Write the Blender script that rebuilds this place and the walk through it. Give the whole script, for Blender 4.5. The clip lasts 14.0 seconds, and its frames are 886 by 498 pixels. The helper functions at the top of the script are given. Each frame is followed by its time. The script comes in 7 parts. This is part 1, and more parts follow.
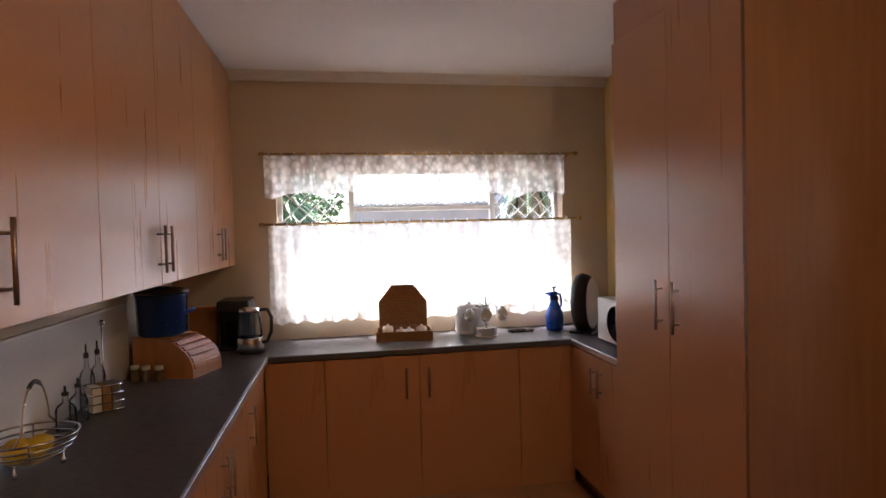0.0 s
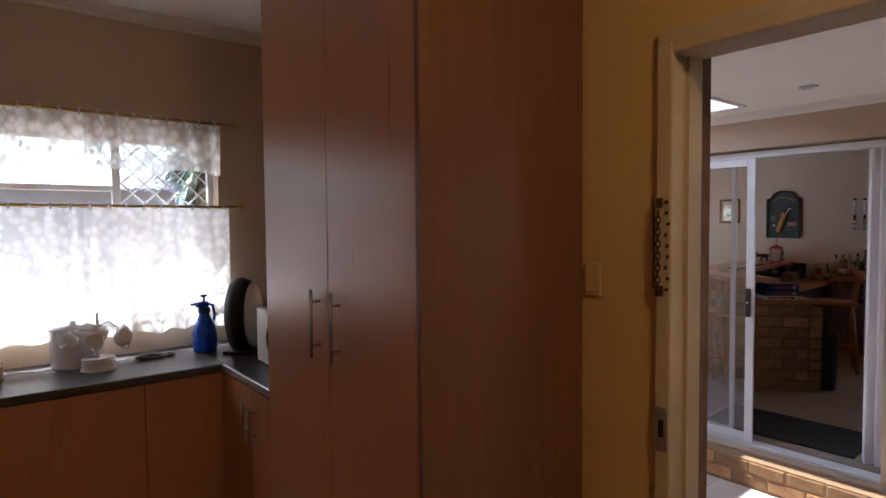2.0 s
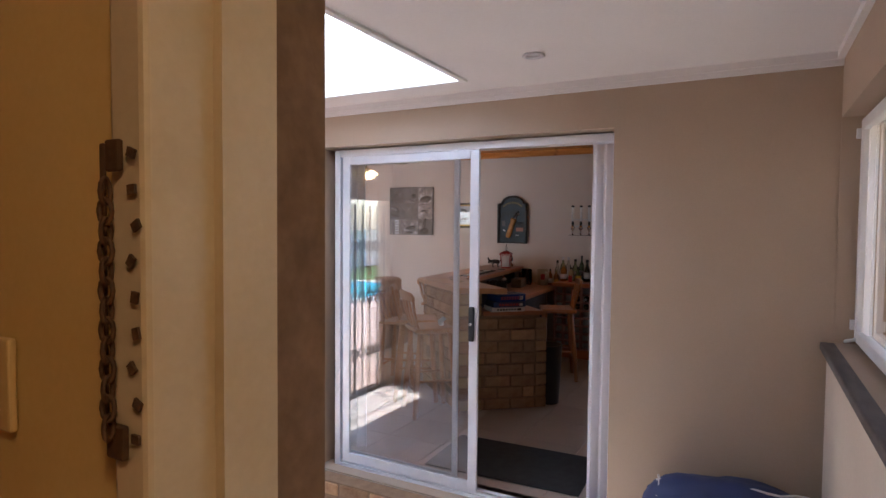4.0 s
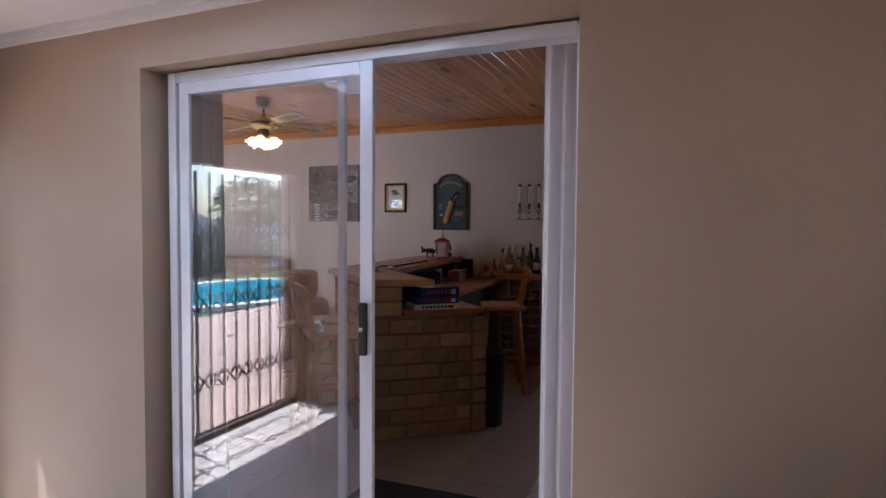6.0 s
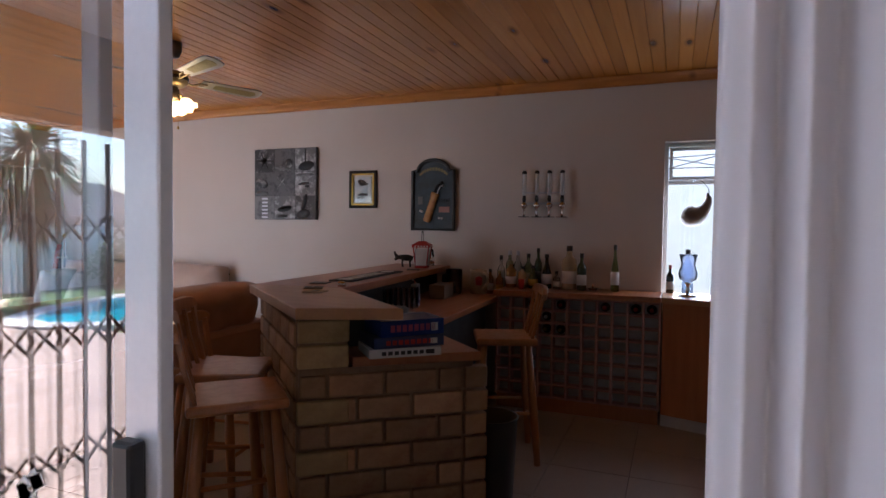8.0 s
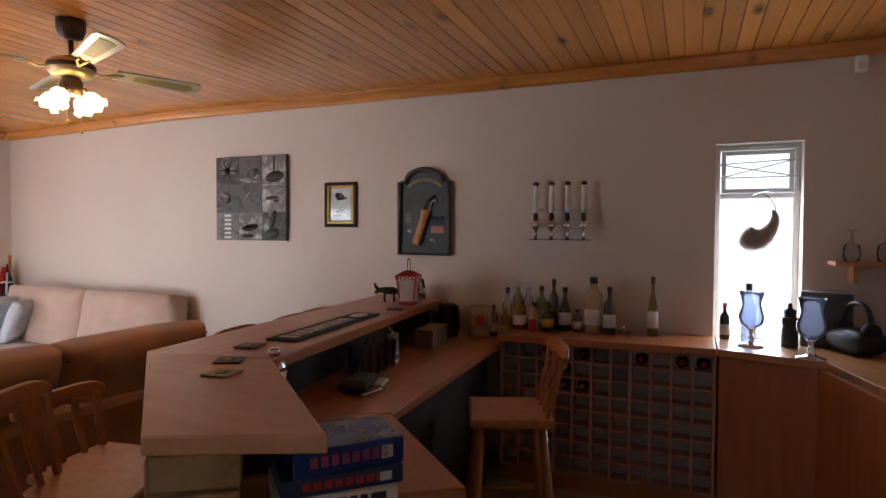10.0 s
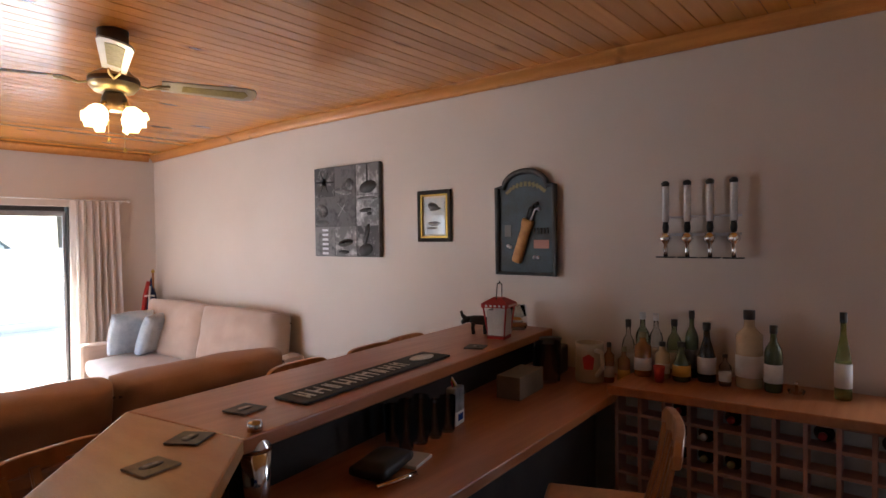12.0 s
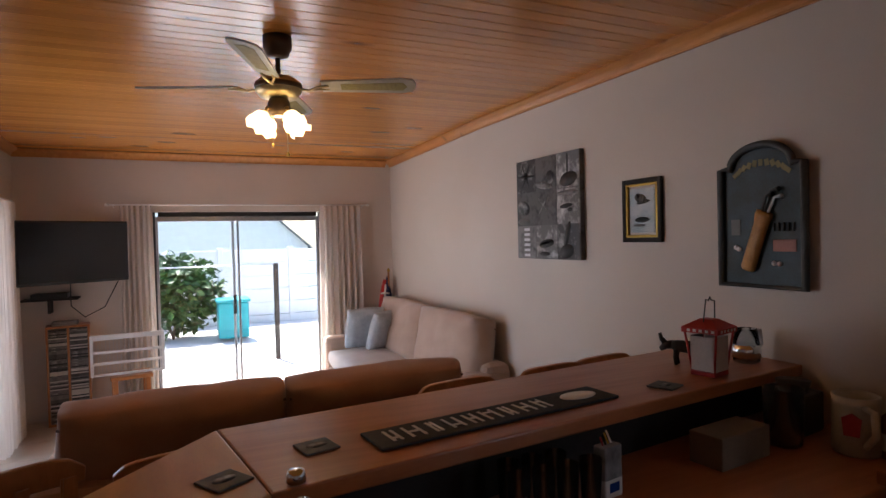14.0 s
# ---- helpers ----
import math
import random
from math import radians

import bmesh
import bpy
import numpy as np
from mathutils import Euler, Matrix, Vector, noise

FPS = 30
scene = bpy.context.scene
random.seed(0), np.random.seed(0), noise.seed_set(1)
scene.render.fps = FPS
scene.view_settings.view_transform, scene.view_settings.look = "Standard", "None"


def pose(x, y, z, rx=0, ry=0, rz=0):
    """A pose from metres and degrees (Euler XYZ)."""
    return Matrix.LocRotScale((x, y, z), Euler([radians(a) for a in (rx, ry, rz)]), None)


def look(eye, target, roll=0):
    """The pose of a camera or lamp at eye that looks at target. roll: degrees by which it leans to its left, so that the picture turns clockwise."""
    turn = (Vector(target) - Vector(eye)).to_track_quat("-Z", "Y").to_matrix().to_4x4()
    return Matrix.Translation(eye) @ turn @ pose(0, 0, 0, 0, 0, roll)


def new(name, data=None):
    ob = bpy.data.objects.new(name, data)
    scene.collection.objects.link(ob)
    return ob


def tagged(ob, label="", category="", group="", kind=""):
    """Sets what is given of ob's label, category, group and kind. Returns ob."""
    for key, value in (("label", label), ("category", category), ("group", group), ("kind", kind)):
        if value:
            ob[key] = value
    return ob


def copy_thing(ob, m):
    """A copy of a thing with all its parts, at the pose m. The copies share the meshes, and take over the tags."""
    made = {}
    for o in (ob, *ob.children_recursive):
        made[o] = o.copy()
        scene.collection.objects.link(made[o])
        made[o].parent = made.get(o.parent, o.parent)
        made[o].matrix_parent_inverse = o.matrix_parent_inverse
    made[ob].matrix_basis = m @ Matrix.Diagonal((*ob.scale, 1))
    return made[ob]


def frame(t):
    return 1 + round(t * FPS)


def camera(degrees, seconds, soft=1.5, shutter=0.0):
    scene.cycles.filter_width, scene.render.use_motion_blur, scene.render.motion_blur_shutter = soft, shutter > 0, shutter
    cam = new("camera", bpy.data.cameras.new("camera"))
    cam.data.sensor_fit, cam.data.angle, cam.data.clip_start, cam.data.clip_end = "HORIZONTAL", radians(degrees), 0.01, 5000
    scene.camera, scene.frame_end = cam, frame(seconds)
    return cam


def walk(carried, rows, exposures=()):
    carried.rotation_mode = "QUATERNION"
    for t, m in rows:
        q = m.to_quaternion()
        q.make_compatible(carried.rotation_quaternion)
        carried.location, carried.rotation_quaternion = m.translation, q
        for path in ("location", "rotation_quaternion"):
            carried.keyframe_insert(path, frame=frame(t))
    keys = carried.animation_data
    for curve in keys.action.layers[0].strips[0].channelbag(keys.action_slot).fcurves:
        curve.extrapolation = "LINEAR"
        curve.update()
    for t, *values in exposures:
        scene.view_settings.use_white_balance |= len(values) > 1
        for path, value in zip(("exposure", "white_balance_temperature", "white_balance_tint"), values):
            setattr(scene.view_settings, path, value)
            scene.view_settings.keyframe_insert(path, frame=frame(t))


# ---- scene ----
cam = camera(74.6, 14.0)
PATH = [
    (0, (0.459, 0.13, 1.62), (0.803, 2.1, 1.564), -1.5),
    (0.5, (0.531, 0.282, 1.611), (1.02, 2.22, 1.548), -1.1),
    (1, (0.653, 0.437, 1.604), (1.342, 2.313, 1.533), -0.9),
    (1.5, (0.816, 0.627, 1.608), (1.792, 2.371, 1.52), -1.2),
    (2, (0.985, 0.773, 1.596), (2.235, 2.332, 1.509), -0.5),
    (2.5, (1.221, 0.868, 1.585), (2.676, 2.238, 1.501), -0.2),
    (3, (1.487, 0.957, 1.59), (3.059, 2.191, 1.508), -0.1),
    (3.5, (1.818, 1.093, 1.599), (3.5, 2.171, 1.517), 0.3),
    (4, (2.152, 1.177, 1.592), (3.916, 2.116, 1.512), 0.5),
    (6.5, (3.626, 1.614, 1.402), (5.468, 2.39, 1.323), 0.7),
    (7, (4.004, 1.79, 1.405), (5.852, 2.551, 1.332), 1.1),
    (7.5, (4.392, 1.897, 1.393), (6.244, 2.648, 1.322), 0.8),
    (8, (4.695, 2.018, 1.371), (6.551, 2.76, 1.306), 0.7),
    (10.5, (5.834, 2.246, 1.564), (7.658, 3.067, 1.522), 0.1),
    (11, (6.052, 2.199, 1.587), (7.804, 3.164, 1.542), -0.2),
    (11.5, (6.262, 2.212, 1.591), (7.918, 3.333, 1.545), -0.4),
    (12, (6.434, 2.219, 1.608), (7.987, 3.478, 1.561), -0.7),
    (12.5, (6.632, 2.229, 1.613), (8.026, 3.663, 1.568), -0.9),
    (13, (6.803, 2.233, 1.608), (8.009, 3.828, 1.565), -1.1),
    (13.5, (6.979, 2.275, 1.602), (7.989, 4.002, 1.558), -1.4),
    (14, (7.123, 2.308, 1.618), (7.96, 4.124, 1.578), -1.4),
]
walk(cam, [(t, look(eye, target, roll)) for t, eye, target, roll in PATH],
     [(0, 2.62, 5950, 11), (2.0, 2.0, 5700, 10), (4.0, 2.45, 5650, 11), (6.5, 1.98, 5400, 13), (8.0, 1.98, 5550, 13),
      (10.5, 2.65, 6150, 11), (12.0, 2.62, 6000, 11), (14, 1.88, 5900, 11)])

# ---- light ----
SUN_EL, SUN_AZ = radians(66), radians(-14)
world = bpy.data.worlds.new("world")
scene.world = world
world.use_nodes = True
wn = world.node_tree.nodes
sky = wn.new("ShaderNodeTexSky")
sky.sky_type, sky.sun_disc, sky.sun_elevation, sky.sun_rotation = "NISHITA", False, SUN_EL, SUN_AZ
sky.air_density, sky.dust_density = 1.2, 1.4
world.node_tree.links.new(sky.outputs[0], wn["Background"].inputs[0])
wn["Background"].inputs[1].default_value = 0.15

sun = new("sun", bpy.data.lights.new("sun", "SUN"))
sun.data.energy, sun.data.angle, sun.data.color = 5.0, radians(0.5), (1.0, 0.94, 0.84)
# towards the sun: rotation runs clockwise from +y
SUN_DIR = Vector((math.sin(SUN_AZ) * math.cos(SUN_EL), math.cos(SUN_AZ) * math.cos(SUN_EL), math.sin(SUN_EL)))
sun.matrix_world = look(SUN_DIR * 30, (0, 0, 0))



def window_light(name, eye, target, w, h, power, color=(0.86, 0.92, 1.0)):
    """Sky light that stands in an opening."""
    ob = new(name, bpy.data.lights.new(name, "AREA"))
    ob.data.shape, ob.data.size, ob.data.size_y = "RECTANGLE", w, h
    ob.data.energy, ob.data.color = power, color
    ob.matrix_world = look(eye, target)
    return ob


# daylight in the bar room's side window
window_light("side_window_light", (5.38, 6.88, 1.0), (9.0, 6.88, 0.9), 2.2, 1.8, 8)
# daylight in the small window over the back counter
window_light("small_window_light", (9.535, 1.885, 1.33), (8.0, 1.885, 1.30), 0.38, 0.82, 2.2)


# ---- materials ----
def mat(name, base, second=None, rough=0.6, metal=0.0, scale=8.0, stretch=(1, 1, 1), bump=0.1, fine=90.0, amount=0.5,
        random_tint=0.0, island=False, coat=0.0, coords="Object", sheen=0.0, rough_var=0.08, knots=0.0):
    """A surface with colour change at two scales, rough variation and fine relief."""
    m = bpy.data.materials.new(name)
    m.use_nodes = True
    nt = m.node_tree
    n, link = nt.nodes, nt.links.new
    bsdf = n["Principled BSDF"]
    second = second or tuple(c * 0.7 for c in base)
    tc, mp = n.new("ShaderNodeTexCoord"), n.new("ShaderNodeMapping")
    mp.inputs["Scale"].default_value = stretch
    link(tc.outputs[coords], mp.inputs[0])
    big, small = n.new("ShaderNodeTexNoise"), n.new("ShaderNodeTexNoise")
    big.inputs["Scale"].default_value, big.inputs["Detail"].default_value = scale, 5
    small.inputs["Scale"].default_value, small.inputs["Detail"].default_value = fine, 3
    link(mp.outputs[0], big.inputs[0]), link(mp.outputs[0], small.inputs[0])
    add = n.new("ShaderNodeMath")
    add.operation = "MULTIPLY_ADD"
    link(small.outputs[0], add.inputs[0])
    add.inputs[1].default_value = 0.4
    link(big.outputs[0], add.inputs[2])
    ramp = n.new("ShaderNodeMapRange")
    ramp.inputs[1].default_value, ramp.inputs[2].default_value = 0.45, 0.95
    ramp.inputs[3].default_value, ramp.inputs[4].default_value = 0.0, amount * 2
    link(add.outputs[0], ramp.inputs[0])
    mix = n.new("ShaderNodeMix")
    mix.data_type = "RGBA"
    mix.inputs[6].default_value, mix.inputs[7].default_value = (*base, 1), (*second, 1)
    link(ramp.outputs[0], mix.inputs[0])
    out = mix.outputs[2]
    if knots:
        kmap, vor, kr, kmix = n.new("ShaderNodeMapping"), n.new("ShaderNodeTexVoronoi"), n.new("ShaderNodeMapRange"), n.new("ShaderNodeMix")
        kmap.inputs["Scale"].default_value = (1.5, 4.5, 4.5)
        kmix.data_type = "RGBA"
        vor.inputs["Scale"].default_value = 1.0
        kr.inputs[1].default_value, kr.inputs[2].default_value = 0.05, 0.16
        kr.inputs[3].default_value, kr.inputs[4].default_value = knots, 0.0
        link(tc.outputs[coords], kmap.inputs[0]), link(kmap.outputs[0], vor.inputs[0]), link(vor.outputs[0], kr.inputs[0])
        link(kr.outputs[0], kmix.inputs[0]), link(out, kmix.inputs[6])
        kmix.inputs[7].default_value = (*(c * 0.28 for c in second), 1)
        out = kmix.outputs[2]
    if random_tint:
        info = n.new("ShaderNodeNewGeometry") if island else n.new("ShaderNodeObjectInfo")
        hsv, mr = n.new("ShaderNodeHueSaturation"), n.new("ShaderNodeMapRange")
        mr.inputs[3].default_value, mr.inputs[4].default_value = 1 - random_tint, 1 + random_tint
        link(info.outputs["Random Per Island" if island else "Random"], mr.inputs[0])
        link(mr.outputs[0], hsv.inputs["Value"])
        link(out, hsv.inputs["Color"])
        out = hsv.outputs[0]
    link(out, bsdf.inputs["Base Color"])
    rr = n.new("ShaderNodeMapRange")
    rr.inputs[3].default_value, rr.inputs[4].default_value = max(0.02, rough - rough_var), min(1, rough + rough_var)
    link(big.outputs[0], rr.inputs[0])
    link(rr.outputs[0], bsdf.inputs["Roughness"])
    bsdf.inputs["Metallic"].default_value = metal
    bsdf.inputs["Coat Weight"].default_value = coat
    bsdf.inputs["Coat Roughness"].default_value = 0.15
    bsdf.inputs["Sheen Weight"].default_value = sheen
    if bump:
        bp = n.new("ShaderNodeBump")
        bp.inputs["Strength"].default_value, bp.inputs["Distance"].default_value = bump, 0.004
        link(add.outputs[0], bp.inputs["Height"])
        link(bp.outputs[0], bsdf.inputs["Normal"])
    return m


def glass(name, tint=(1, 1, 1), rough=0.0, ior=1.45):
    m = bpy.data.materials.new(name)
    m.use_nodes = True
    b = m.node_tree.nodes["Principled BSDF"]
    b.inputs["Base Color"].default_value = (*tint, 1)
    b.inputs["Transmission Weight"].default_value, b.inputs["Roughness"].default_value, b.inputs["IOR"].default_value = 1, rough, ior
    return m


def thin_glass(name, tint=(0.96, 0.97, 0.97), body=0.0, body_color=(0.7, 0.73, 0.84)):
    """A thin glass wall: light passes straight, the surface glints, and body makes it milky."""
    m = bpy.data.materials.new(name)
    m.use_nodes = True
    nt = m.node_tree
    n, link = nt.nodes, nt.links.new
    n.remove(n["Principled BSDF"])
    tr, gl, di, fr_ = n.new("ShaderNodeBsdfTransparent"), n.new("ShaderNodeBsdfGlossy"), n.new("ShaderNodeBsdfTranslucent"), n.new("ShaderNodeFresnel")
    tr.inputs[0].default_value, di.inputs[0].default_value = (*tint, 1), (*body_color, 1)
    gl.inputs["Roughness"].default_value, fr_.inputs[0].default_value = 0.03, 1.22
    m1, m2 = n.new("ShaderNodeMixShader"), n.new("ShaderNodeMixShader")
    m1.inputs[0].default_value = body
    link(tr.outputs[0], m1.inputs[1]), link(di.outputs[0], m1.inputs[2])
    link(fr_.outputs[0], m2.inputs[0]), link(m1.outputs[0], m2.inputs[1]), link(gl.outputs[0], m2.inputs[2])
    link(m2.outputs[0], n["Material Output"].inputs[0])
    return m


def glow(name, color, strength):
    m = bpy.data.materials.new(name)
    m.use_nodes = True
    b = m.node_tree.nodes["Principled BSDF"]
    b.inputs["Base Color"].default_value = (*color, 1)
    b.inputs["Emission Color"].default_value, b.inputs["Emission Strength"].default_value = (*color, 1), strength
    return m


def cloth_sheer(name, color, through_part, pattern=0.0, scale=30.0, translucent=0.5):
    """Thin cloth: part of the light passes straight, part is spread through it."""
    m = bpy.data.materials.new(name)
    m.use_nodes = True
    nt = m.node_tree
    n, link = nt.nodes, nt.links.new
    out = n["Material Output"]
    n.remove(n["Principled BSDF"])
    d, tl, tr = n.new("ShaderNodeBsdfDiffuse"), n.new("ShaderNodeBsdfTranslucent"), n.new("ShaderNodeBsdfTransparent")
    d.inputs[0].default_value = tl.inputs[0].default_value = (*color, 1)
    m1, m2 = n.new("ShaderNodeMixShader"), n.new("ShaderNodeMixShader")
    m1.inputs[0].default_value = translucent
    link(d.outputs[0], m1.inputs[1]), link(tl.outputs[0], m1.inputs[2])
    link(m1.outputs[0], m2.inputs[1]), link(tr.outputs[0], m2.inputs[2])
    m2.inputs[0].default_value = through_part
    if pattern:
        tc, vor, nz = n.new("ShaderNodeTexCoord"), n.new("ShaderNodeTexVoronoi"), n.new("ShaderNodeTexNoise")
        vor.inputs["Scale"].default_value, nz.inputs["Scale"].default_value = scale, scale * 0.35
        link(tc.outputs["Object"], vor.inputs[0]), link(tc.outputs["Object"], nz.inputs[0])
        mul, mr = n.new("ShaderNodeMath"), n.new("ShaderNodeMapRange")
        mul.operation = "MULTIPLY"
        link(vor.outputs[0], mul.inputs[0]), link(nz.outputs[0], mul.inputs[1])
        mr.inputs[1].default_value, mr.inputs[2].default_value = 0.12, 0.34
        mr.inputs[3].default_value, mr.inputs[4].default_value = through_part * (1 - pattern), min(0.95, through_part * (1 + pattern))
        link(mul.outputs[0], mr.inputs[0])
        link(mr.outputs[0], m2.inputs[0])
    link(m2.outputs[0], out.inputs[0])
    return m


BEECH = mat("beech_laminate", (0.46, 0.225, 0.112), (0.425, 0.20, 0.096), rough=0.28, scale=4, stretch=(5, 5, 0.35), bump=0.0, fine=60, amount=0.22, rough_var=0.02)
# the same beech darkened as in shade: larder side, cabinet bodies, plinths
BEECH_SHADED = mat("shaded_beech", (0.185, 0.083, 0.045), (0.15, 0.064, 0.033), rough=0.45, scale=4, stretch=(8, 8, 0.5), bump=0.02, fine=60)
WORKTOP = mat("grey_worktop", (0.080, 0.072, 0.084), (0.058, 0.052, 0.062), rough=0.36, scale=30, bump=0.03, fine=220)
ALU = mat("brushed_aluminium", (0.62, 0.63, 0.66), (0.5, 0.5, 0.53), rough=0.34, metal=0.9, scale=20, bump=0.02)
ALU_WHITE = mat("anodised_frame", (0.76, 0.77, 0.80), (0.68, 0.69, 0.73), rough=0.38, metal=0.35, scale=12, bump=0.02)
STEEL = mat("handle_steel", (0.42, 0.36, 0.31), (0.3, 0.25, 0.21), rough=0.32, metal=1.0, scale=20, bump=0.0)
CHROME = mat("chrome", (0.8, 0.8, 0.8), (0.7, 0.7, 0.7), rough=0.12, metal=1.0, bump=0.0, rough_var=0.04)
BRASS = mat("brass", (0.55, 0.38, 0.15), (0.4, 0.26, 0.09), rough=0.3, metal=1.0, bump=0.02)
KITCHEN_WALL = mat("kitchen_wall_paint", (0.56, 0.455, 0.345), (0.50, 0.40, 0.295), rough=0.62, scale=2.2, bump=0.12, fine=160, amount=0.4)
YELLOW_WALL = mat("yellow_wall_paint", (0.64, 0.455, 0.18), (0.57, 0.39, 0.14), rough=0.5, scale=3, bump=0.12, fine=120)
WALL_TILE = mat("white_wall_tile", (0.68, 0.67, 0.68), (0.62, 0.61, 0.62), rough=0.22, scale=3, bump=0.02)
CEIL_WHITE = mat("white_ceiling_paint", (0.74, 0.71, 0.70), (0.68, 0.65, 0.64), rough=0.8, scale=1.5, bump=0.05)
FRAME_CREAM = mat("cream_door_frame", (0.58, 0.48, 0.33), (0.49, 0.39, 0.25), rough=0.45, scale=6, bump=0.1)
REVEAL_SHADED = mat("shaded_brown_reveal", (0.22, 0.13, 0.07), (0.13, 0.075, 0.04), rough=0.85, scale=14, bump=0.6, fine=70)
TAN_WALL = mat("tan_wall_paint", (0.42, 0.318, 0.228), (0.37, 0.277, 0.195), rough=0.66, scale=1.6, bump=0.14, fine=140, amount=0.45)
BAR_WALL = mat("bar_wall_paint", (0.62, 0.535, 0.465), (0.57, 0.485, 0.415), rough=0.66, scale=1.4, bump=0.14, fine=130, amount=0.4)
PINE_CEIL = mat("varnished_pine_boards", (0.62, 0.25, 0.042), (0.46, 0.16, 0.022), rough=0.22, scale=3.2, stretch=(0.5, 9, 9), bump=0.03, fine=40, random_tint=0.14, island=True, coat=0.4, amount=0.28, knots=0.85)
PINE_TRIM = mat("varnished_pine_trim", (0.60, 0.25, 0.055), (0.42, 0.15, 0.03), rough=0.35, scale=4, stretch=(6, 0.6, 6), bump=0.05, knots=0.6)
BAR_WOOD = mat("bar_top_wood", (0.42, 0.155, 0.052), (0.29, 0.09, 0.028), rough=0.33, scale=3.0, stretch=(0.8, 12, 6), bump=0.02, fine=30, amount=0.4, rough_var=0.05, coat=0.12)
BAR_WOOD_LIGHT = mat("bar_wing_wood", (0.52, 0.26, 0.095), (0.37, 0.165, 0.052), rough=0.34, scale=2.6, stretch=(6, 1.2, 4), bump=0.03, fine=34, amount=0.35, coat=0.12, rough_var=0.05)
BAR_PANEL = mat("bar_wood_panel", (0.50, 0.19, 0.065), (0.38, 0.13, 0.042), rough=0.42, scale=3, stretch=(7, 7, 0.7), bump=0.05)
# dark wood; also colours the bar's inner panels as recess shade
DARK_WOOD_AND_SHADE = mat("dark_wood_and_recess_shade", (0.028, 0.02, 0.018), (0.015, 0.011, 0.01), rough=0.85, scale=6, bump=0.05)
PINE = mat("pine_stool_wood", (0.46, 0.19, 0.06), (0.34, 0.125, 0.035), rough=0.32, scale=4, stretch=(6, 6, 0.8), bump=0.05, fine=50, coat=0.2)
RACK = mat("wine_rack_pine", (0.46, 0.25, 0.20), (0.37, 0.19, 0.15), rough=0.55, scale=6, bump=0.08)
RACK_BACK = mat("rack_grey_back", (0.62, 0.61, 0.59), (0.52, 0.51, 0.49), rough=0.8, scale=6, bump=0.1)
BRICK = mat("clay_brick", (0.42, 0.25, 0.118), (0.27, 0.135, 0.06), rough=0.85, scale=10, bump=0.7, fine=60, random_tint=0.38)
BRICK_YELLOW = mat("yellow_brick", (0.46, 0.32, 0.14), (0.33, 0.21, 0.085), rough=0.85, scale=10, bump=0.7, fine=60, random_tint=0.15)
MORTAR = mat("mortar", (0.30, 0.185, 0.10), (0.22, 0.13, 0.068), rough=0.95, scale=20, bump=0.8, fine=90)
FLOOR_TILE = mat("beige_floor_tile", (0.47, 0.385, 0.32), (0.39, 0.31, 0.25), rough=0.38, scale=2.5, bump=0.06, random_tint=0.05)
KITCHEN_TILE = mat("terracotta_floor_tile", (0.42, 0.24, 0.14), (0.34, 0.18, 0.1), rough=0.4, scale=3, bump=0.06, random_tint=0.07)
GROUT = mat("grout", (0.26, 0.21, 0.17), rough=0.95, scale=20, bump=0.2)
PASSAGE_FLOOR = mat("passage_floor_tile", (0.5, 0.44, 0.40), (0.42, 0.36, 0.32), rough=0.5, scale=3, bump=0.06, random_tint=0.06)
SUEDE = mat("beige_suede", (0.50, 0.36, 0.285), (0.42, 0.295, 0.225), rough=0.9, scale=5, bump=0.25, fine=200, sheen=0.3)
SUEDE_BROWN = mat("brown_suede", (0.36, 0.165, 0.08), (0.27, 0.115, 0.05), rough=0.8, scale=5, bump=0.25, fine=200, sheen=0.3)
CUSHION_BLUE = mat("pale_blue_cushion", (0.52, 0.56, 0.60), (0.36, 0.41, 0.47), rough=0.9, scale=16, bump=0.4)
SEAT_PALE = mat("pale_seat_cloth", (0.6, 0.56, 0.56), (0.52, 0.48, 0.48), rough=0.9, scale=6, bump=0.3, fine=180)
CURTAIN = cloth_sheer("white_curtain", (0.88, 0.86, 0.88), 0.03, translucent=0.12)
CURTAIN_BEIGE = cloth_sheer("beige_curtain", (0.74, 0.66, 0.60), 0.03)
LACE = cloth_sheer("lace", (0.93, 0.92, 0.92), 0.24, 0.95, 20, 0.85)
LACE_THIN = cloth_sheer("lace_net", (0.92, 0.91, 0.92), 0.15, 0.95, 22, 0.45)
PANE = glass("pane_glass", ior=1.62)
SLIDER_PANE = glass("reflective_slider_glass", ior=2.0)
CLEAR = thin_glass("clear_glass", (0.90, 0.92, 0.92), 0.04)
BLACK = mat("black_plastic", (0.015, 0.015, 0.016), (0.01, 0.01, 0.01), rough=0.4, bump=0.02)
BLACK_IRON = mat("black_iron", (0.03, 0.028, 0.027), (0.05, 0.035, 0.025), rough=0.55, metal=0.4, scale=14, bump=0.15)
BRONZE_FRAME = mat("dark_bronze_frame", (0.045, 0.04, 0.037), (0.03, 0.027, 0.025), rough=0.4, metal=0.5, bump=0.02)
WHITE_PAINT = mat("white_paint", (0.78, 0.77, 0.76), (0.7, 0.69, 0.68), rough=0.45, scale=8, bump=0.05)
WHITE_PLASTIC = mat("white_plastic", (0.74, 0.73, 0.72), (0.68, 0.67, 0.66), rough=0.35, bump=0.0)
CERAMIC = mat("white_ceramic", (0.78, 0.78, 0.80), (0.7, 0.7, 0.73), rough=0.15, bump=0.0)
BLUE_PLASTIC = mat("blue_plastic", (0.01, 0.10, 0.62), (0.008, 0.07, 0.5), rough=0.28, bump=0.02)
